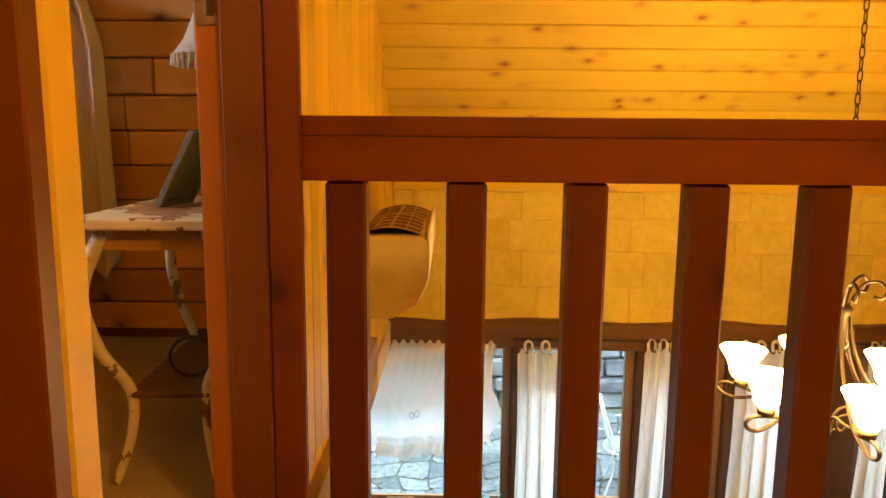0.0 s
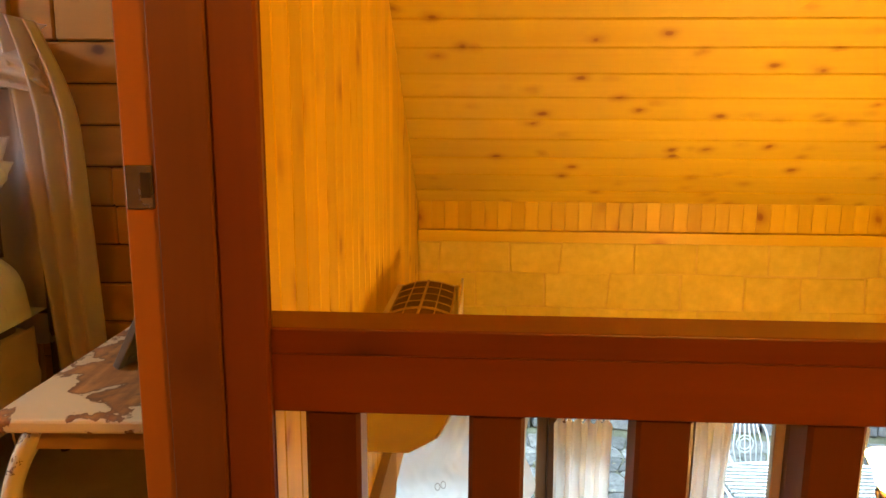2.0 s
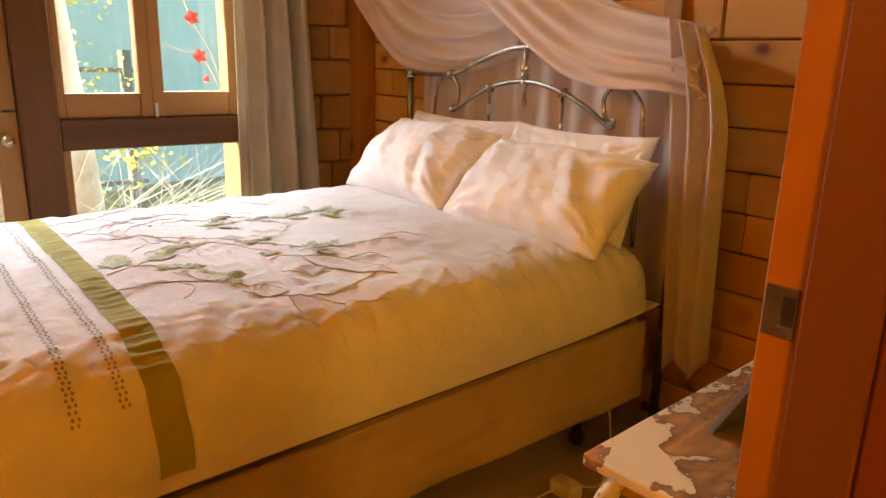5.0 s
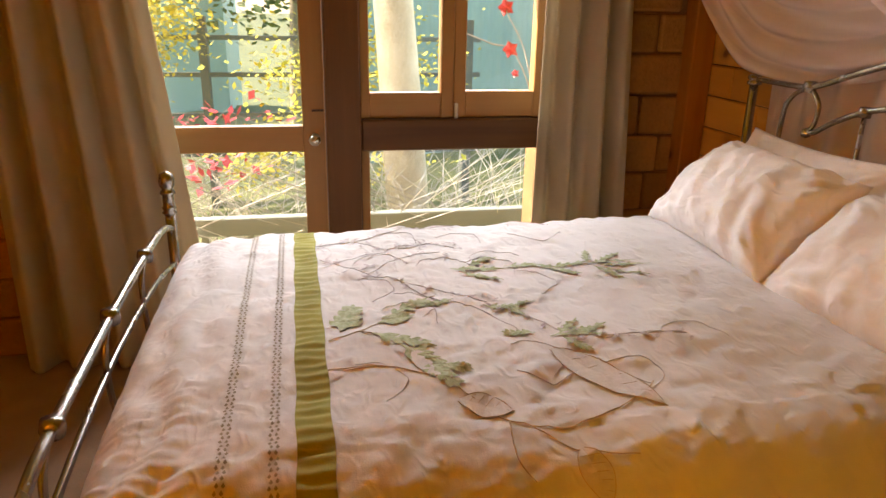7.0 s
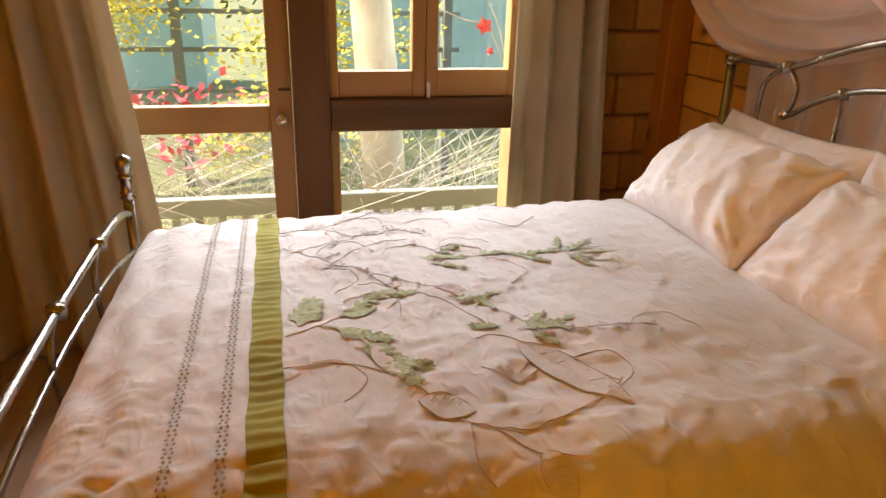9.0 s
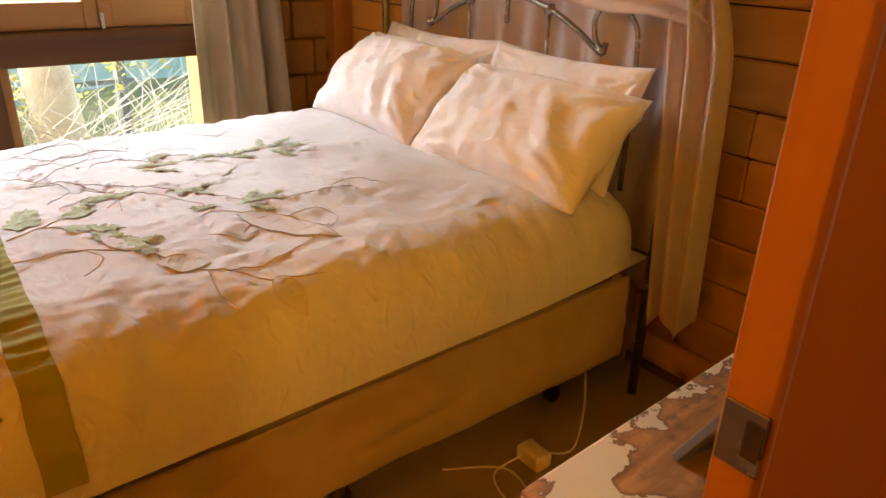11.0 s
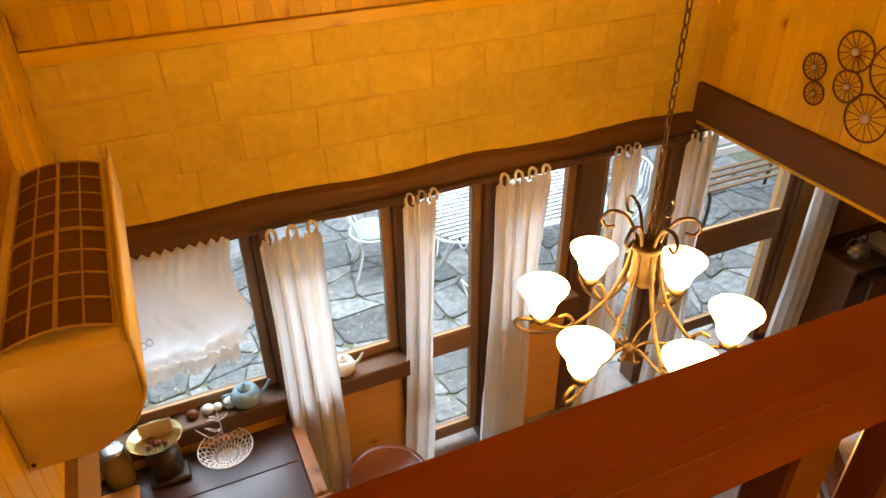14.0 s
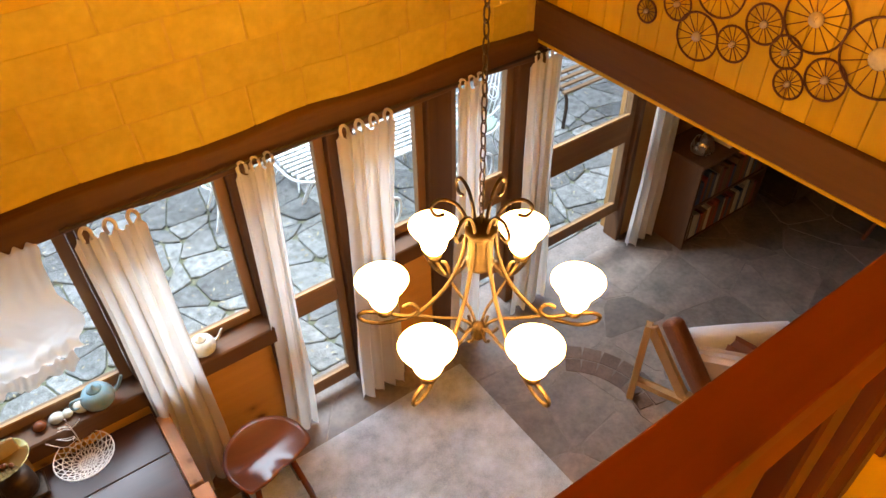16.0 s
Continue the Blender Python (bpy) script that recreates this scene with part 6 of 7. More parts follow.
wpart("back_panel", boxed(-0.003, 0.002, -0.06, 0.06, 0.02, 0.195, 0, fm), grey_frame, pf)
wpart("strut", boxed(0.0, 0.005, -0.018, 0.018, -0.165, 0.0, 0.001, fm @ Matrix.Translation((0.008, 0, 0.16)) @ Matrix.Rotation(radians(-52), 4, "Y")), grey_frame, pf)
LX, LY = -0.645, 2.075
lm = thing("bedside_lamp", LX, LY, TT, "small slim lamp with a fringed cream bell shade", "lamp")
wpart("base", lathe(bmesh.new(), [(0, 0.001), (0.055, 0.001), (0.055, 0.01), (0.03, 0.022), (0.012, 0.04), (0.010, 0.12), (0.016, 0.14), (0.010, 0.16), (0.009, 0.45), (0, 0.45)], LX, LY, TT, 20), iron, lm, smooth=True)
sd = wpart("shade", lathe(bmesh.new(), [(0.040, 1.43), (0.045, 1.36), (0.062, 1.27), (0.095, 1.19), (0.126, 1.148), (0.123, 1.146), (0.09, 1.19), (0.058, 1.27), (0.037, 1.43)], LX, LY, 0, 28), shade_cloth, lm, smooth=True)
for k in range(36):
    a = 2 * math.pi * k / 36
    wpart("fringe_bead", tube(bmesh.new(), [(LX + 0.125 * math.cos(a), LY + 0.125 * math.sin(a), 1.15), (LX + 0.127 * math.cos(a), LY + 0.127 * math.sin(a), 1.122)], 0.0045, 5), wicker, sd)

pl = thing("power_block", -1.50, 2.15, BF, "white power adapter with a loose cable on the floor", "adapter")
wpart("block", boxed(-1.42, -1.33, 2.16, 2.22, BF + 0.001, BF + 0.05, 0.008, None, 2), plastic_white, pl)
wpart("cable", tube(bmesh.new(), bez([(-1.36, 2.22, BF + 0.03), (-1.34, 2.32, BF + 0.01), (-1.38, 2.40, BF + 0.10), (-1.41, 2.42, 0.34)], 6), 0.0035, 5), plastic_white, pl)
wpart("cable", tube(bmesh.new(), bez([(-1.40, 2.16, BF + 0.02), (-1.40, 2.06, BF + 0.006), (-1.30, 2.02, BF + 0.006), (-1.28, 2.08, BF + 0.006), (-1.40, 2.10, BF + 0.006), (-1.5, 1.95, BF + 0.006)], 6), 0.0035, 5), plastic_white, pl)

# ---- bedroom drapes ----
def drape(y0, y1, yb0, yb1, z1, folds, seed, label):
    c = thing("drape", -3.45, (y0 + y1) / 2, z1, label, "curtain", "bedroom drapes")
    rr2 = random.Random(seed)
    ph = [rr2.uniform(0, 6.28) for _ in range(4)]
    def f(u, v):
        y = (y0 + (y1 - y0) * u) * (1 - v) + (yb0 + (yb1 - yb0) * u) * v
        off = 0.044 * (math.sin(2 * math.pi * folds * u + ph[0] + 0.5 * math.sin(2 * v + ph[1])) + 0.4 * math.sin(2 * math.pi * folds * 1.7 * u + ph[2] + 1.5 * v))
        return Vector((-3.44 + off, y, min(2.16, roof_z(max(y0, y1)) - 0.06) * (1 - v) + z1 * v))
    thick(wpart("cloth", sheet(bmesh.new(), f, int(folds * 26), 40), drape_cloth, c, smooth=True), 0.004)
    def hem(u, v):
        p = f(u, 0.96 + 0.035 * v)
        return p + Vector((0.004, 0, 0))
    wpart("hem", sheet(bmesh.new(), hem, int(folds * 26), 1), drape_cloth, c, smooth=True)
    for k in range(int(folds)):
        y = y0 + (k + 0.5) * (y1 - y0) / int(folds)
        wpart("ring", tube(bmesh.new(), [(-3.44 + 0.02 * math.cos(a), y, 2.185 + 0.02 * math.sin(a)) for a in [2 * math.pi * q / 12 for q in range(12)]], 0.003, 5, closed=True), iron, c)
drape(-0.10, 0.44, -0.12, 0.66, BF + 0.01, 4.4, 31, "heavy beige drape gathered beside the glazed door")
drape(2.03, 2.40, 2.03, 2.50, BF + 0.012, 3.2, 32, "heavy beige drape gathered beside the window")
dr = thing("drape_rod", -3.45, 1.2, 2.1, "dark drape rod above the bedroom window", "curtain rod")
wpart("rod", tube(bmesh.new(), [(-3.44, -0.2, 2.19), (-3.44, 2.16, 2.19)], 0.012, 8), iron, dr)

# ---- terrace outside the tall windows ----
moss_stone = surface("paving_stone", (0.10, 0.10, 0.085), (0.34, 0.335, 0.31), 16, 0.85, bump=0.8, spread=0.4, fine=60)
moss_soil = surface("mossy_soil", (0.10, 0.11, 0.055), (0.23, 0.22, 0.14), 12, 0.95, bump=0.5)
rock = surface("rock", (0.12, 0.125, 0.13), (0.30, 0.30, 0.30), 6, 0.9, bump=0.7, spread=0.3)
grass_soil = surface("garden_ground", (0.10, 0.12, 0.04), (0.22, 0.22, 0.09), 0.8, 0.95, bump=0.4)
bm = bmesh.new()
sheet(bm, lambda u, v: Vector((-300 + 600 * u, -300 + 600 * v, -2.46)), 2, 2)
tagged(part("ground", bm, grass_soil), "grassy garden ground", "ground", kind="structure")
ter = tagged(empty("terrace_paving", 3, 6.5, -2.4), "irregular mossy stone paving outside the windows", "paving", kind="structure")
wpart("bed", boxed(-4.5, 11, 4.34, 8.69, -2.45, -2.40), moss_soil, ter, "mossy soil between the stones")
def crazy(parent, x0, x1, y0, y1, cell, z, name, material, seed, gap=0.018, hgt=0.03, rise=0.01, shake=0.34, lip=0.012):
    """Irregular flat stones on a shaken grid, each one corner-cut at random."""
    r_ = random.Random(seed)
    nx, ny = int((x1 - x0) / cell), int((y1 - y0) / cell)
    pt = [[Vector((x0 + (i + (r_.uniform(-shake, shake) if 0 < i < nx else 0)) * (x1 - x0) / nx, y0 + (j + (r_.uniform(-shake, shake) if 0 < j < ny else 0)) * (y1 - y0) / ny, 0)) for j in range(ny + 1)] for i in range(nx + 1)]
    for i in range(nx):
        for j in range(ny):
            q = [pt[i][j], pt[i + 1][j], pt[i + 1][j + 1], pt[i][j + 1]]
            c = sum(q, Vector()) / 4
            out = []
            for k in range(4):
                p, pn, pp = q[k], q[(k + 1) % 4], q[k - 1]
                cut = r_.uniform(0.08, 0.3)
                out += [p.lerp(pp, cut * 0.6), p.lerp(pn, cut * 0.6)]
            zz = z + r_.uniform(0, rise)
            bm = bmesh.new()
            lowr, upr, topr = [], [], []
            for p in out:
                d = (c - p)
                pi = p + d.normalized() * gap
                lowr.append(bm.verts.new((pi.x, pi.y, zz - hgt)))
                upr.append(bm.verts.new((pi.x, pi.y, zz - 0.006)))
                pj = pi + d.normalized() * lip
                topr.append(bm.verts.new((pj.x, pj.y, zz)))
            n = len(out)
            for k in range(n):
                bm.faces.new((lowr[k], lowr[(k + 1) % n], upr[(k + 1) % n], upr[k]))
                bm.faces.new((upr[k], upr[(k + 1) % n], topr[(k + 1) % n], topr[k]))
            bm.faces.new(topr)
            wpart(name, bm, material, parent)
crazy(ter, -1.6, 6.5, 4.4, 8.4, 0.27, -2.382, "paving_stone", moss_stone, 17, 0.010, 0.025, 0.016, 0.47)
litter = surface("leaf_litter", (0.30, 0.22, 0.11), (0.55, 0.47, 0.30), 3, 0.8, bump=0, spread=0.4, islands=True)
r_ = random.Random(18)
bm = bmesh.new()
for _ in range(1500):
    c_ = Vector((r_.uniform(-0.6, 6.3), 4.4 + 3.6 * r_.random() ** 1.4, -2.352))
    a_, s_ = r_.uniform(0, 6.28), r_.uniform(0.006, 0.016)
    u_, w_ = Vector((math.cos(a_), math.sin(a_), r_.uniform(-0.2, 0.4))), Vector((-math.sin(a_), math.cos(a_), r_.uniform(-0.2, 0.4)))
    bm.faces.new([bm.verts.new(c_ + q) for q in (u_ * s_ * 1.5, w_ * s_ * 0.6, -u_ * s_ * 1.5, -w_ * s_ * 0.6)])
tagged(part("fallen_leaves", bm, litter), "dry fallen leaves on the stone paving", "leaves", kind="stuff")

# stone retaining wall behind the terrace
rw = tagged(empty("stone_wall", 3, 8.6, -2.4), "dry stone retaining wall behind the terrace", "wall", kind="structure")
wpart("backing", boxed(-4.5, 11, 8.7, 9.1, -2.45, -0.45), moss_soil, rw)
r_ = random.Random(40)
z = -2.40
while z < -0.6:
    hh = r_.uniform(0.16, 0.26)
    x = -2.4
    while x < 7.2:
        ln = r_.uniform(0.22, 0.55)
        bm = boxed(x + 0.01, x + ln - 0.01, 8.54 + r_.uniform(0, 0.08), 8.75, z + 0.008, z + hh - 0.008, 0.03)
        for v in bm.verts:
            v.co += Vector((r_.uniform(-0.015, 0.015), r_.uniform(-0.015, 0.015), r_.uniform(-0.012, 0.012)))
        wpart("stone", bm, rock, rw)
        x += ln
    z += hh
sl_ = bmesh.new()
sheet(sl_, lambda u, v: Vector((-6 + 20 * u, 9.1 + 12 * v, -0.5 + 2.6 * v + 0.15 * noise.noise((u * 20, v * 12, 0)))), 30, 20)
tagged(part("bank", sl_, grass_soil), "grassy bank behind the stone wall", "bank", kind="structure")

# white wire table and chairs
def wire_table(cx, cy):
    t = thing("garden_table", cx, cy, -2.37, "white wrought iron slatted garden table", "garden table")
    n = 15
    for i in range(n):
        yy = -0.42 + 0.84 * i / (n - 1)
        hx = 0.82 * math.sqrt(max(0.05, 1 - (abs(yy) / 0.47) ** 4))
        wpart("slat", boxed(cx - hx, cx + hx, cy + yy - 0.013, cy + yy + 0.013, -1.645, -1.632), white_iron, t)
    rim = [(cx + 0.86 * math.copysign(abs(math.cos(a)) ** 0.55, math.cos(a)), cy + 0.46 * math.copysign(abs(math.sin(a)) ** 0.55, math.sin(a)), -1.64) for a in [2 * math.pi * j / 44 for j in range(44)]]
    wpart("rim", tube(bmesh.new(), rim, 0.013, 6, closed=True), white_iron, t, smooth=True)
    for sx in (-1, 1):
        for sy in (-1, 1):
            for o in (-0.03, 0.03):
                p = bez([(cx + sx * 0.5 + o, cy + sy * 0.26, -1.65), (cx + sx * 0.44 + o, cy + sy * 0.2, -1.9), (cx + sx * 0.56 + o * 0.3, cy + sy * 0.33, -2.37)], 6)
                wpart("leg", tube(bmesh.new(), p, 0.010, 6), white_iron, t, smooth=True)
        wpart("scroll", tube(bmesh.new(), [(cx + sx * 0.5, cy + 0.13 * math.cos(a), -1.83 + 0.13 * math.sin(a)) for a in [2 * math.pi * j / 20 for j in range(20)]], 0.008, 5, closed=True), white_iron, t, smooth=True)
wire_table(2.84, 5.88)

def wire_chair(cx, cy, turn, first=None):
    if first:
        return copy_thing(first, Matrix.Translation((cx, cy, -2.37)) @ Matrix.Rotation(radians(turn), 4, "Z"))
    c = thing("garden_chair", 0, 0, 0, "white wrought iron garden chair with a green seat pad", "garden chair", "chairs round the garden table")
    P = lambda nm, bm, mt=white_iron, lab="": part(nm, bm, mt, c, lab, True)
    P("seat", tube(bmesh.new(), [(0.21 * math.cos(a), 0.21 * math.sin(a), 0.43) for a in [2 * math.pi * j / 26 for j in range(26)]], 0.011, 6, closed=True))
    P("seat_pad", lathe(bmesh.new(), [(0, 0.432), (0.19, 0.432), (0.2, 0.445), (0.19, 0.462), (0, 0.466)], 0, 0, 0, 22), seat_green, "pale green seat pad")
    for sx in (-1, 1):
        P("leg", tube(bmesh.new(), bez([(0.16 * sx, 0.14, 0.43), (0.13 * sx, 0.12, 0.25), (0.2 * sx, 0.2, 0)], 6), 0.010, 6))
        P("leg", tube(bmesh.new(), bez([(0.16 * sx, -0.14, 0.43), (0.13 * sx, -0.12, 0.25), (0.2 * sx, -0.2, 0)], 6), 0.010, 6))
        P("arm", tube(bmesh.new(), bez([(0.2 * sx, -0.1, 0.66), (0.25 * sx, 0.05, 0.65), (0.23 * sx, 0.16, 0.62), (0.19 * sx, 0.1, 0.44)], 6), 0.009, 6))
    P("back_frame", tube(bmesh.new(), bez([(-0.19, -0.12, 0.43), (-0.22, -0.2, 0.66), (-0.17, -0.25, 0.85), (0, -0.27, 0.92), (0.17, -0.25, 0.85), (0.22, -0.2, 0.66), (0.19, -0.12, 0.43)], 7), 0.011, 6))
    for k in range(-3, 4):
        x = 0.055 * k
        P("back_bar", tube(bmesh.new(), [(x * 0.8, -0.15, 0.44), (x, -0.22, 0.66), (x * 0.7, -0.26, 0.90 - abs(k) * 0.012)], 0.0055, 5))
    for r_c in (0.05, 0.08):
        P("back_ring", tube(bmesh.new(), [(r_c * math.cos(a), -0.215 - 0.12 * (r_c * math.sin(a)), 0.68 + r_c * math.sin(a)) for a in [2 * math.pi * j / 18 for j in range(18)]], 0.005, 5, closed=True))
    c.matrix_basis = Matrix.Translation((cx, cy, -2.37)) @ Matrix.Rotation(radians(turn), 4, "Z")
    return c
c1 = wire_chair(1.70, 6.45, -100)
wire_chair(2.25, 5.02, 10, c1)
wire_chair(3.2, 5.1, -5, c1)
wire_chair(2.5, 6.6, 185, c1)
wire_chair(3.95, 5.8, 95, c1)
# white bench beyond the end window
gb = thing("garden_bench", 5.7, 5.9, -2.37, "weathered garden bench with white back slats and iron ends", "bench")
for i in range(4):
    wpart("slat", boxed(5.0, 6.4, 5.7 + 0.11 * i, 5.745 + 0.11 * i, -1.96, -1.935, 0.004), frame_x, gb)
for i in range(3):
    wpart("slat", boxed(5.0, 6.4, 6.16 + 0.03 * i, 6.185 + 0.03 * i, -1.86 + 0.12 * i, -1.77 + 0.12 * i, 0.004), white_iron, gb)
for x in (5.05, 6.32):
    wpart("end", tube(bmesh.new(), bez([(x, 5.72, -2.37), (x, 5.74, -1.97), (x, 6.12, -1.97), (x, 6.20, -1.55)], 5), 0.02, 6), iron, gb)
    wpart("leg", tube(bmesh.new(), [(x, 6.12, -1.97), (x, 6.16, -2.37)], 0.02, 6), iron, gb)

# ---- garden outside the bedroom ----
ground_w = sheet(bmesh.new(), lambda u, v: Vector((-3.9 - 16 * u, -10 + 22 * v, -0.55 + 0.25 * noise.noise((u * 9, v * 11, 0)) - 0.4 * u)), 24, 30)
tagged(part("garden_bank", ground_w, grass_soil), "rough grassy garden bank outside the bedroom", "bank", kind="structure")
weathered = wood("weathered_rail", (0.30, 0.30, 0.24), (0.19, 0.20, 0.15), "y", None, rough=0.8)
dk = thing("deck_rail", -5.2, 1.2, -0.5, "weathered grey-green deck rail with pickets", "railing")
wpart("rail", boxed(-5.24, -5.16, -2.0, 2.6, 0.13, 0.25, 0.006), weathered, dk)
wpart("lower_rail", boxed(-5.23, -5.17, -2.0, 2.6, -0.28, -0.2, 0.006), weathered, dk)
for k in range(32):
    y = -1.95 + 0.145 * k
    wpart("picket", boxed(-5.22, -5.18, y, y + 0.045, -0.75, 0.129), weathered, dk)
fn = thing("paddock_fence", -9.0, 0, -0.6, "dark post-and-rail paddock fence", "fence")
dark_fence = wood("fence_timber", (0.19, 0.20, 0.17), (0.11, 0.12, 0.10), "y", None, rough=0.85)
for z in (-0.1, 0.35, 0.8, 1.2):
    wpart("rail", boxed(-9.03, -8.97, -6, 3.2, z, z + 0.05), dark_fence, fn)
for k in range(7):
    wpart("post", boxed(-9.1, -8.9, -6 + 1.5 * k, -5.91 + 1.5 * k, -1.0, 1.45), dark_fence, fn)
teal = surface("teal_sheet", (0.25, 0.40, 0.35), (0.33, 0.49, 0.43), 2, 0.5, bump=0.03)
shd = thing("garden_shed", -13, 3.5, -1.0, "teal corrugated metal shed behind the trees", "shed")
def corr(u, v):
    return Vector((-12.0 + 0.006 * math.sin(2 * math.pi * 40 * u), 1.2 + 6.5 * u, -1.2 + 4.4 * v))
wpart("wall", sheet(bmesh.new(), corr, 480, 1), teal, shd)
wpart("wall", boxed(-15, -12.05, 1.2, 1.26, -1.2, 3.2), teal, shd)
wpart("roof", boxed(-15.2, -11.7, 1.0, 7.9, 3.2, 3.3), iron, shd)
sh2 = thing("far_shed", -20, -4, -1, "pale grey-green corrugated shed far off", "shed")
wpart("wall", boxed(-22, -18, -7.5, -0.5, -1.2, 2.6), teal, sh2)
wpart("roof", boxed(-22.3, -17.7, -7.8, -0.2, 2.6, 2.75), steel, sh2)

bark = surface("bark", (0.20, 0.16, 0.11), (0.36, 0.31, 0.23), 7, 0.9, bump=0.7)
pale_bark = surface("pale_gum_bark", (0.30, 0.22, 0.12), (0.74, 0.66, 0.47), 1.6, 0.8, bump=0.3)
yellow_leaf = surface("yellow_leaf", (0.78, 0.55, 0.05), (0.55, 0.58, 0.10), 1.5, 0.6, bump=0, spread=0.3, islands=True)
red_leaf = surface("red_leaf", (0.55, 0.05, 0.06), (0.62, 0.10, 0.10), 2, 0.6, bump=0, spread=0.25, islands=True)
green_leaf = surface("green_leaf", (0.07, 0.11, 0.03), (0.14, 0.18, 0.05), 2, 0.6, bump=0, spread=0.35, islands=True)
straw = surface("dry_grass", (0.52, 0.44, 0.26), (0.64, 0.57, 0.38), 3, 0.8, bump=0, spread=0.25, islands=True)
twig = surface("twig", (0.34, 0.29, 0.23), (0.58, 0.52, 0.44), 6, 0.8, bump=0, spread=0.2, islands=True)

def leaves(bm, centres, n, spread, size, r2):
    for _ in range(n):
        c = r2.choice(centres)
        p = Vector(c) + Vector((r2.gauss(0, spread), r2.gauss(0, spread), r2.gauss(0, spread * 0.7)))
        a = Vector((r2.uniform(-1, 1), r2.uniform(-1, 1), r2.uniform(-0.6, 0.6))).normalized()
        b2 = a.cross(Vector((r2.uniform(-1, 1), r2.uniform(-1, 1), 1))).normalized()
        s = size * r2.uniform(0.6, 1.3)
        bm.faces.new([bm.verts.new(p + q) for q in (a * s, b2 * s * 0.55, -a * s, -b2 * s * 0.55)])

def tree(x, y, z0, h, lean, material_bark, leaf_mat, seed, label, n=1600, spread=0.55, size=0.06, trunk=0.12, crown_from=0.45):
    r2 = random.Random(seed)
    t = thing("tree", x, y, z0, label, "tree")
    pts = bez([(x, y, z0), (x + lean[0] * 0.3, y + lean[1] * 0.3, z0 + 0.35 * h), (x + lean[0] * 0.7, y + lean[1] * 0.7, z0 + 0.7 * h), (x + lean[0], y + lean[1], z0 + h)], 6)
    bm = tube(bmesh.new(), pts, trunk, 10, taper=[1 - 0.6 * i / (len(pts) - 1) for i in range(len(pts))])
    tips = []
    for k in range(11):
        p = pts[int(len(pts) * (crown_from + (1 - crown_from) * r2.random())) - 1]
        a = r2.uniform(0, 6.28)
        L = r2.uniform(0.7, 1.6) * h / 4
        q = [p, p + Vector((0.5 * L * math.cos(a), 0.5 * L * math.sin(a), 0.2 * L)), p + Vector((L * math.cos(a), L * math.sin(a), r2.uniform(0.1, 0.5) * L))]
        tube(bm, bez(q, 4), trunk * 0.22, 5, taper=[1 - 0.09 * i for i in range(9)])
        tips += [q[1], q[2], q[1].lerp(q[2], 0.6)]
    wpart("trunk", bm, material_bark, t, smooth=True)
    if n:
        bm = bmesh.new()
        leaves(bm, tips, n, spread, size, r2)
        wpart("crown", bm, leaf_mat, t)
tree(-7.6, -0.55, -0.9, 3.6, (0.5, 0.3), bark, yellow_leaf, 51, "young tree with yellow autumn leaves", 15000, 0.30, 0.034, 0.05)
tree(-8.3, 1.15, -1.0, 4.0, (0.1, 0.2), bark, yellow_leaf, 52, "tree with yellow-green autumn leaves", 9500, 0.34, 0.032, 0.06)
tree(-6.6, 2.02, -1.0, 6.5, (0.3, -0.55), pale_bark, green_leaf, 53, "pale smooth-barked gum tree", 500, 0.5, 0.06, 0.21, 0.8)
tree(-13, -3, -1.2, 6, (0.3, 0.2), bark, green_leaf, 54, "dark green leafy tree behind the fence", 3000, 0.7, 0.09, 0.14)
tree(-15, 1.0, -1.2, 6, (0.3, 0.2), bark, green_leaf, 55, "green leafy tree far behind the garden", 3000, 0.8, 0.10, 0.14)
for i, (x, y, z0) in enumerate(((3, 12, 0.2), (7, 12.5, 0.2), (-1, 12, 0.1), (9, 10.6, -0.2), (5.2, 10.4, -0.4))):
    tree(x, y, z0, 4 + i % 2, (0.2, 0.1), bark, green_leaf, 60 + i, "green leafy tree on the bank above the stone wall", 2200, 0.7, 0.09, 0.1, 0.25)

def bush(name, x0, x1, y0, y1, z, n, hgt, material, seed, label, curl=0.25, r=0.006):
    r2 = random.Random(seed)
    bm = bmesh.new()
    for _ in range(n):
        x, y = r2.uniform(x0, x1), r2.uniform(y0, y1)
        a, L = r2.uniform(0, 6.28), hgt * r2.uniform(0.5, 1.1)
        dx, dy = curl * L * math.cos(a), curl * L * math.sin(a)
        tube(bm, [(x, y, z), (x + dx * 0.6, y + dy * 0.6, z + 0.6 * L), (x + dx * 1.8, y + dy * 1.8, z + L)], r, 3, taper=[1, 0.8, 0.35])
    return tagged(part(name, bm, material), label, "shrub", kind="stuff")
bush("bare_twigs", -6.4, -5.35, -1.2, 3.0, -0.6, 330, 1.25, twig, 70, "bare tangled garden twigs", 0.75, 0.0055)
bush("dry_grass", -6.9, -5.6, -1.0, 3.4, -0.6, 70, 1.25, straw, 71, "tall dry straw-coloured grass", 0.45, 0.005)
bm = bmesh.new()
leaves(bm, [(-6.4, 0.35, 0.5), (-6.3, 0.6, 0.7), (-6.6, 0.1, 0.6), (-6.0, 0.3, 0.4)], 150, 0.14, 0.05, random.Random(72))
tagged(part("red_shrub", bm, red_leaf), "shrub with red autumn leaves", "shrub", kind="stuff")
br = thing("red_leaf_branch", -3.9, 2.35, -0.5, "thin bare branch with a few red autumn leaves", "branch")
bm = bmesh.new()
tube(bm, bez([(-3.95, 2.4, -0.5), (-3.9, 2.35, 0.2), (-3.85, 2.2, 1.0), (-3.81, 2.05, 1.38), (-3.82, 1.92, 1.44), (-3.85, 1.76, 1.50)], 5), 0.0032, 5)
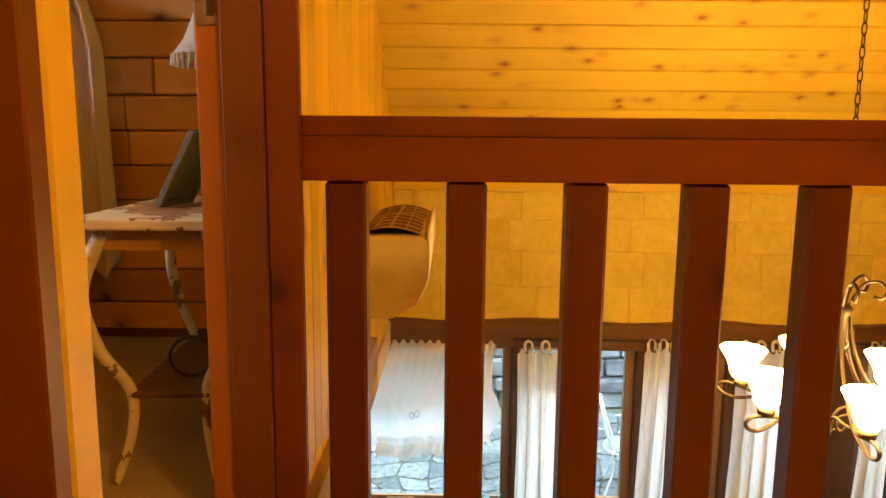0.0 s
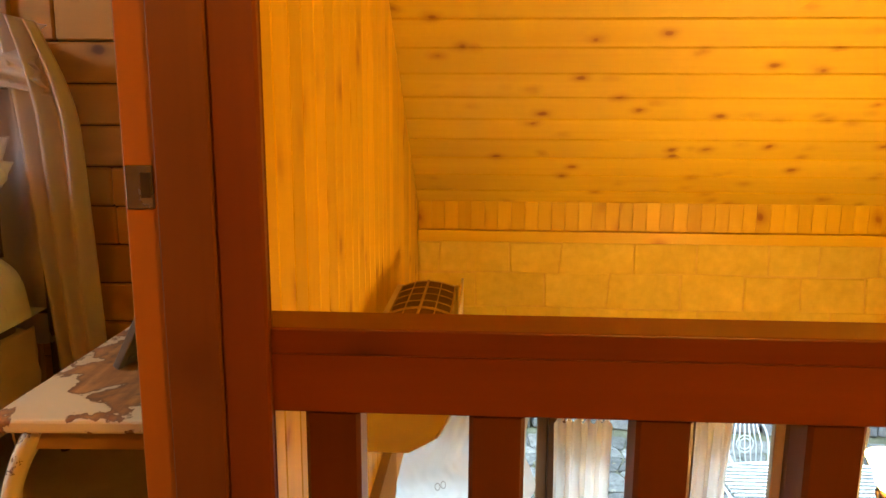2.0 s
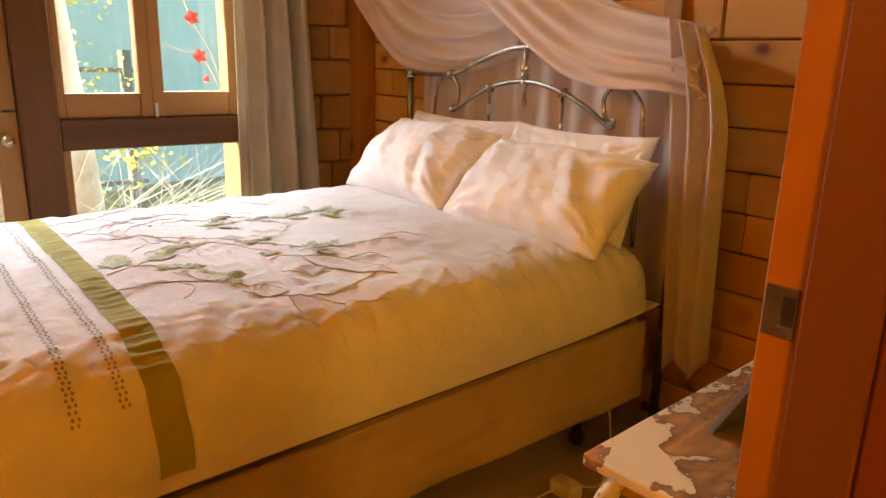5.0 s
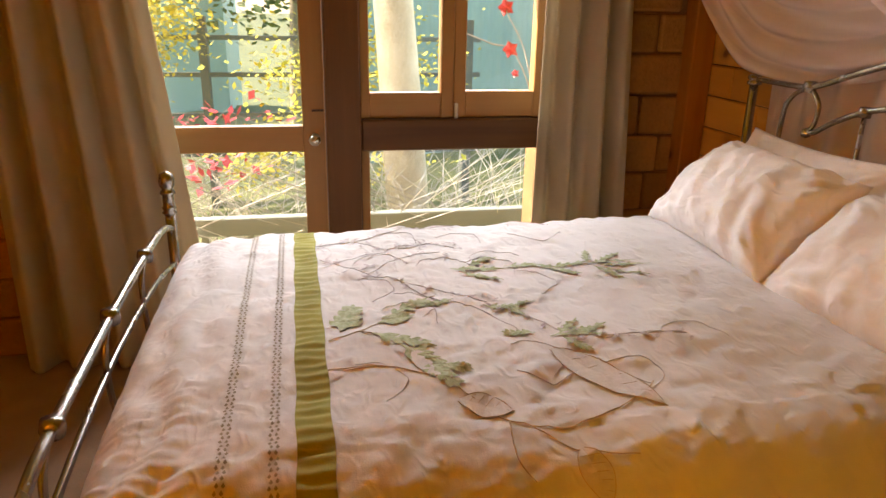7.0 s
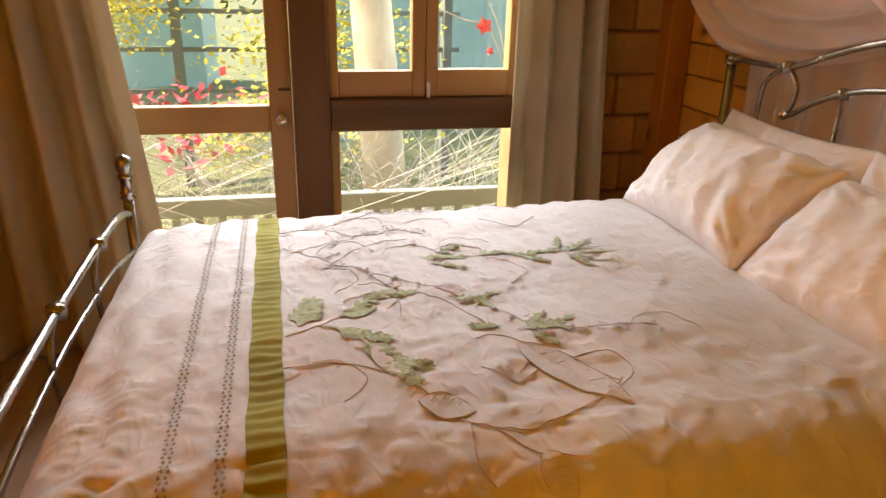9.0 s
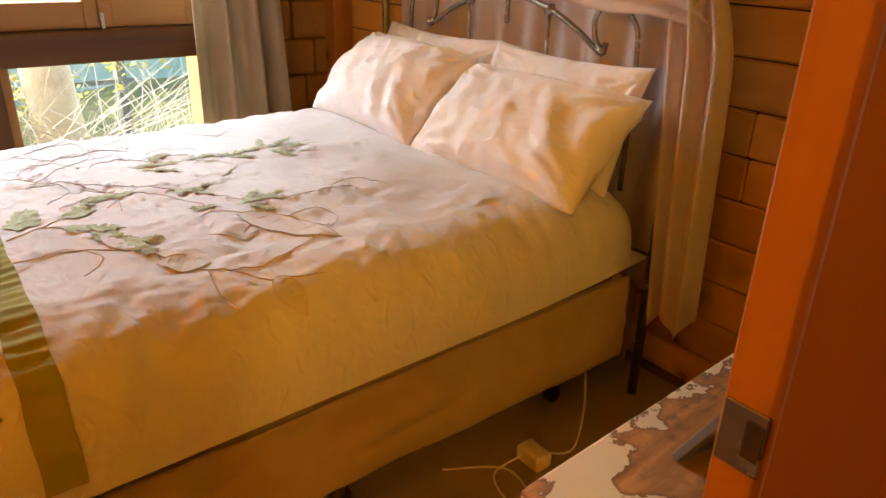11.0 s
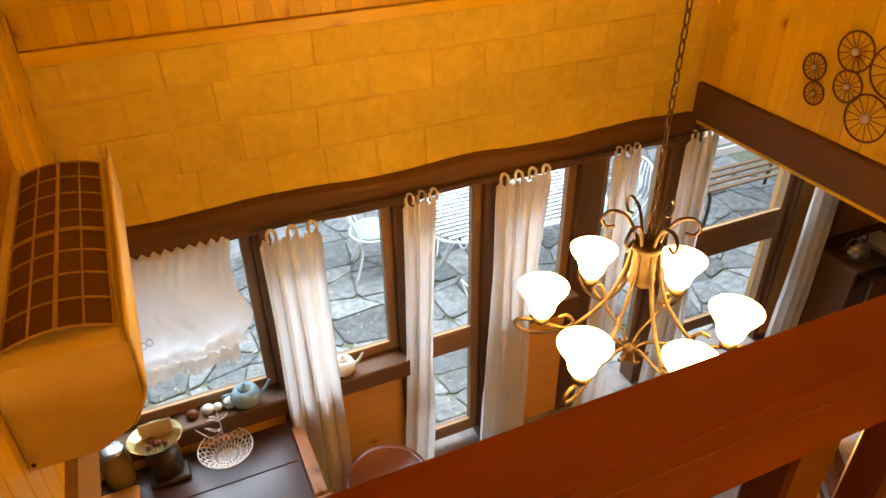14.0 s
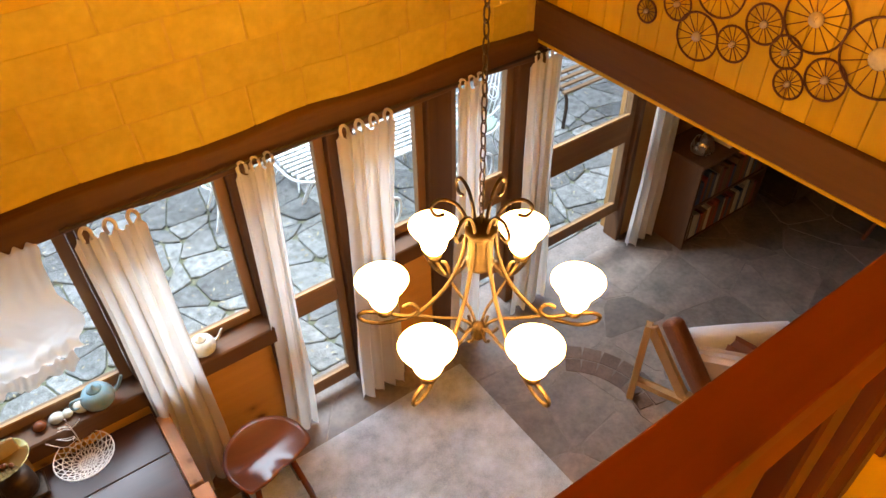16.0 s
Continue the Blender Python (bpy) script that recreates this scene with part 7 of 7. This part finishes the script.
tube(bm, bez([(-3.85, 2.2, 1.0), (-3.82, 2.09, 1.4), (-3.81, 1.99, 1.58), (-3.82, 1.93, 1.75)], 5), 0.0026, 5)
wpart("twig", bm, twig, br, smooth=True)
for cx_, cy_, cz_, s_ in ((-3.80, 2.012, 1.415, 0.034), (-3.81, 1.985, 1.60, 0.034), (-3.86, 2.06, 1.30, 0.018)):
    bm = bmesh.new()
    hub_ = bm.verts.new((cx_ + 0.006, cy_, cz_))
    ring = [bm.verts.new((cx_ + 0.01 * math.sin(3 * j), cy_ + s_ * (1.25 if j % 2 else 0.75) * math.cos(0.63 * j), cz_ + s_ * (1.25 if j % 2 else 0.75) * math.sin(0.63 * j))) for j in range(10)]
    for j in range(10):
        bm.faces.new((hub_, ring[j], ring[(j + 1) % 10]))
    wpart("leaf", bm, red_leaf, br, "red lobed leaf")
bm = bmesh.new()
leaves(bm, [(-6.8, 0.75, 0.35), (-6.9, 0.9, 0.5), (-7.0, 0.6, 0.2), (-6.9, 1.9, 0.2), (-7.2, 2.6, 0.5)], 700, 0.16, 0.04, random.Random(75))
tagged(part("yellow_shrub", bm, yellow_leaf), "low shrub with yellow-green leaves", "shrub", kind="stuff")
bm = bmesh.new()
leaves(bm, [(x * 0.9 - 1, 9.4 + 0.3 * (x % 3), -0.25) for x in range(12)], 3500, 0.4, 0.05, random.Random(74))
tagged(part("bank_shrubs", bm, green_leaf), "low green shrubs on the bank", "shrub", kind="stuff")

# ---- lower floor stones ----
lower = tagged(empty("slate_floor", 3, 3, FL), "dark irregular slate flagstones with pale joints", "floor", kind="structure")
crazy(lower, -0.3, 7.5, 0.6, 4.08, 0.40, FL - 0.001, "flagstone", slate, 23, 0.005, 0.012, 0.0009, 0.42, 0.004)

# curved patch of old bricks let into the stones
hearth = tagged(empty("brick_inlay", 3.1, 3.2, FL), "curved double row of worn brown bricks in the floor", "brick inlay", kind="structure")
for row in range(2):
    for k in range(6):
        an = radians(-12 + 12 * k)
        rad_ = 0.52 + 0.118 * row
        mb = Matrix.Translation((2.55 + rad_ * math.cos(an), 2.93 + rad_ * math.sin(an), FL)) @ Matrix.Rotation(an, 4, "Z")
        wpart("brick", boxed(-0.056, 0.056, -0.052 - 0.011 * row, 0.052 + 0.011 * row, 0.0, 0.006, 0.003, mb), old_brick, hearth)
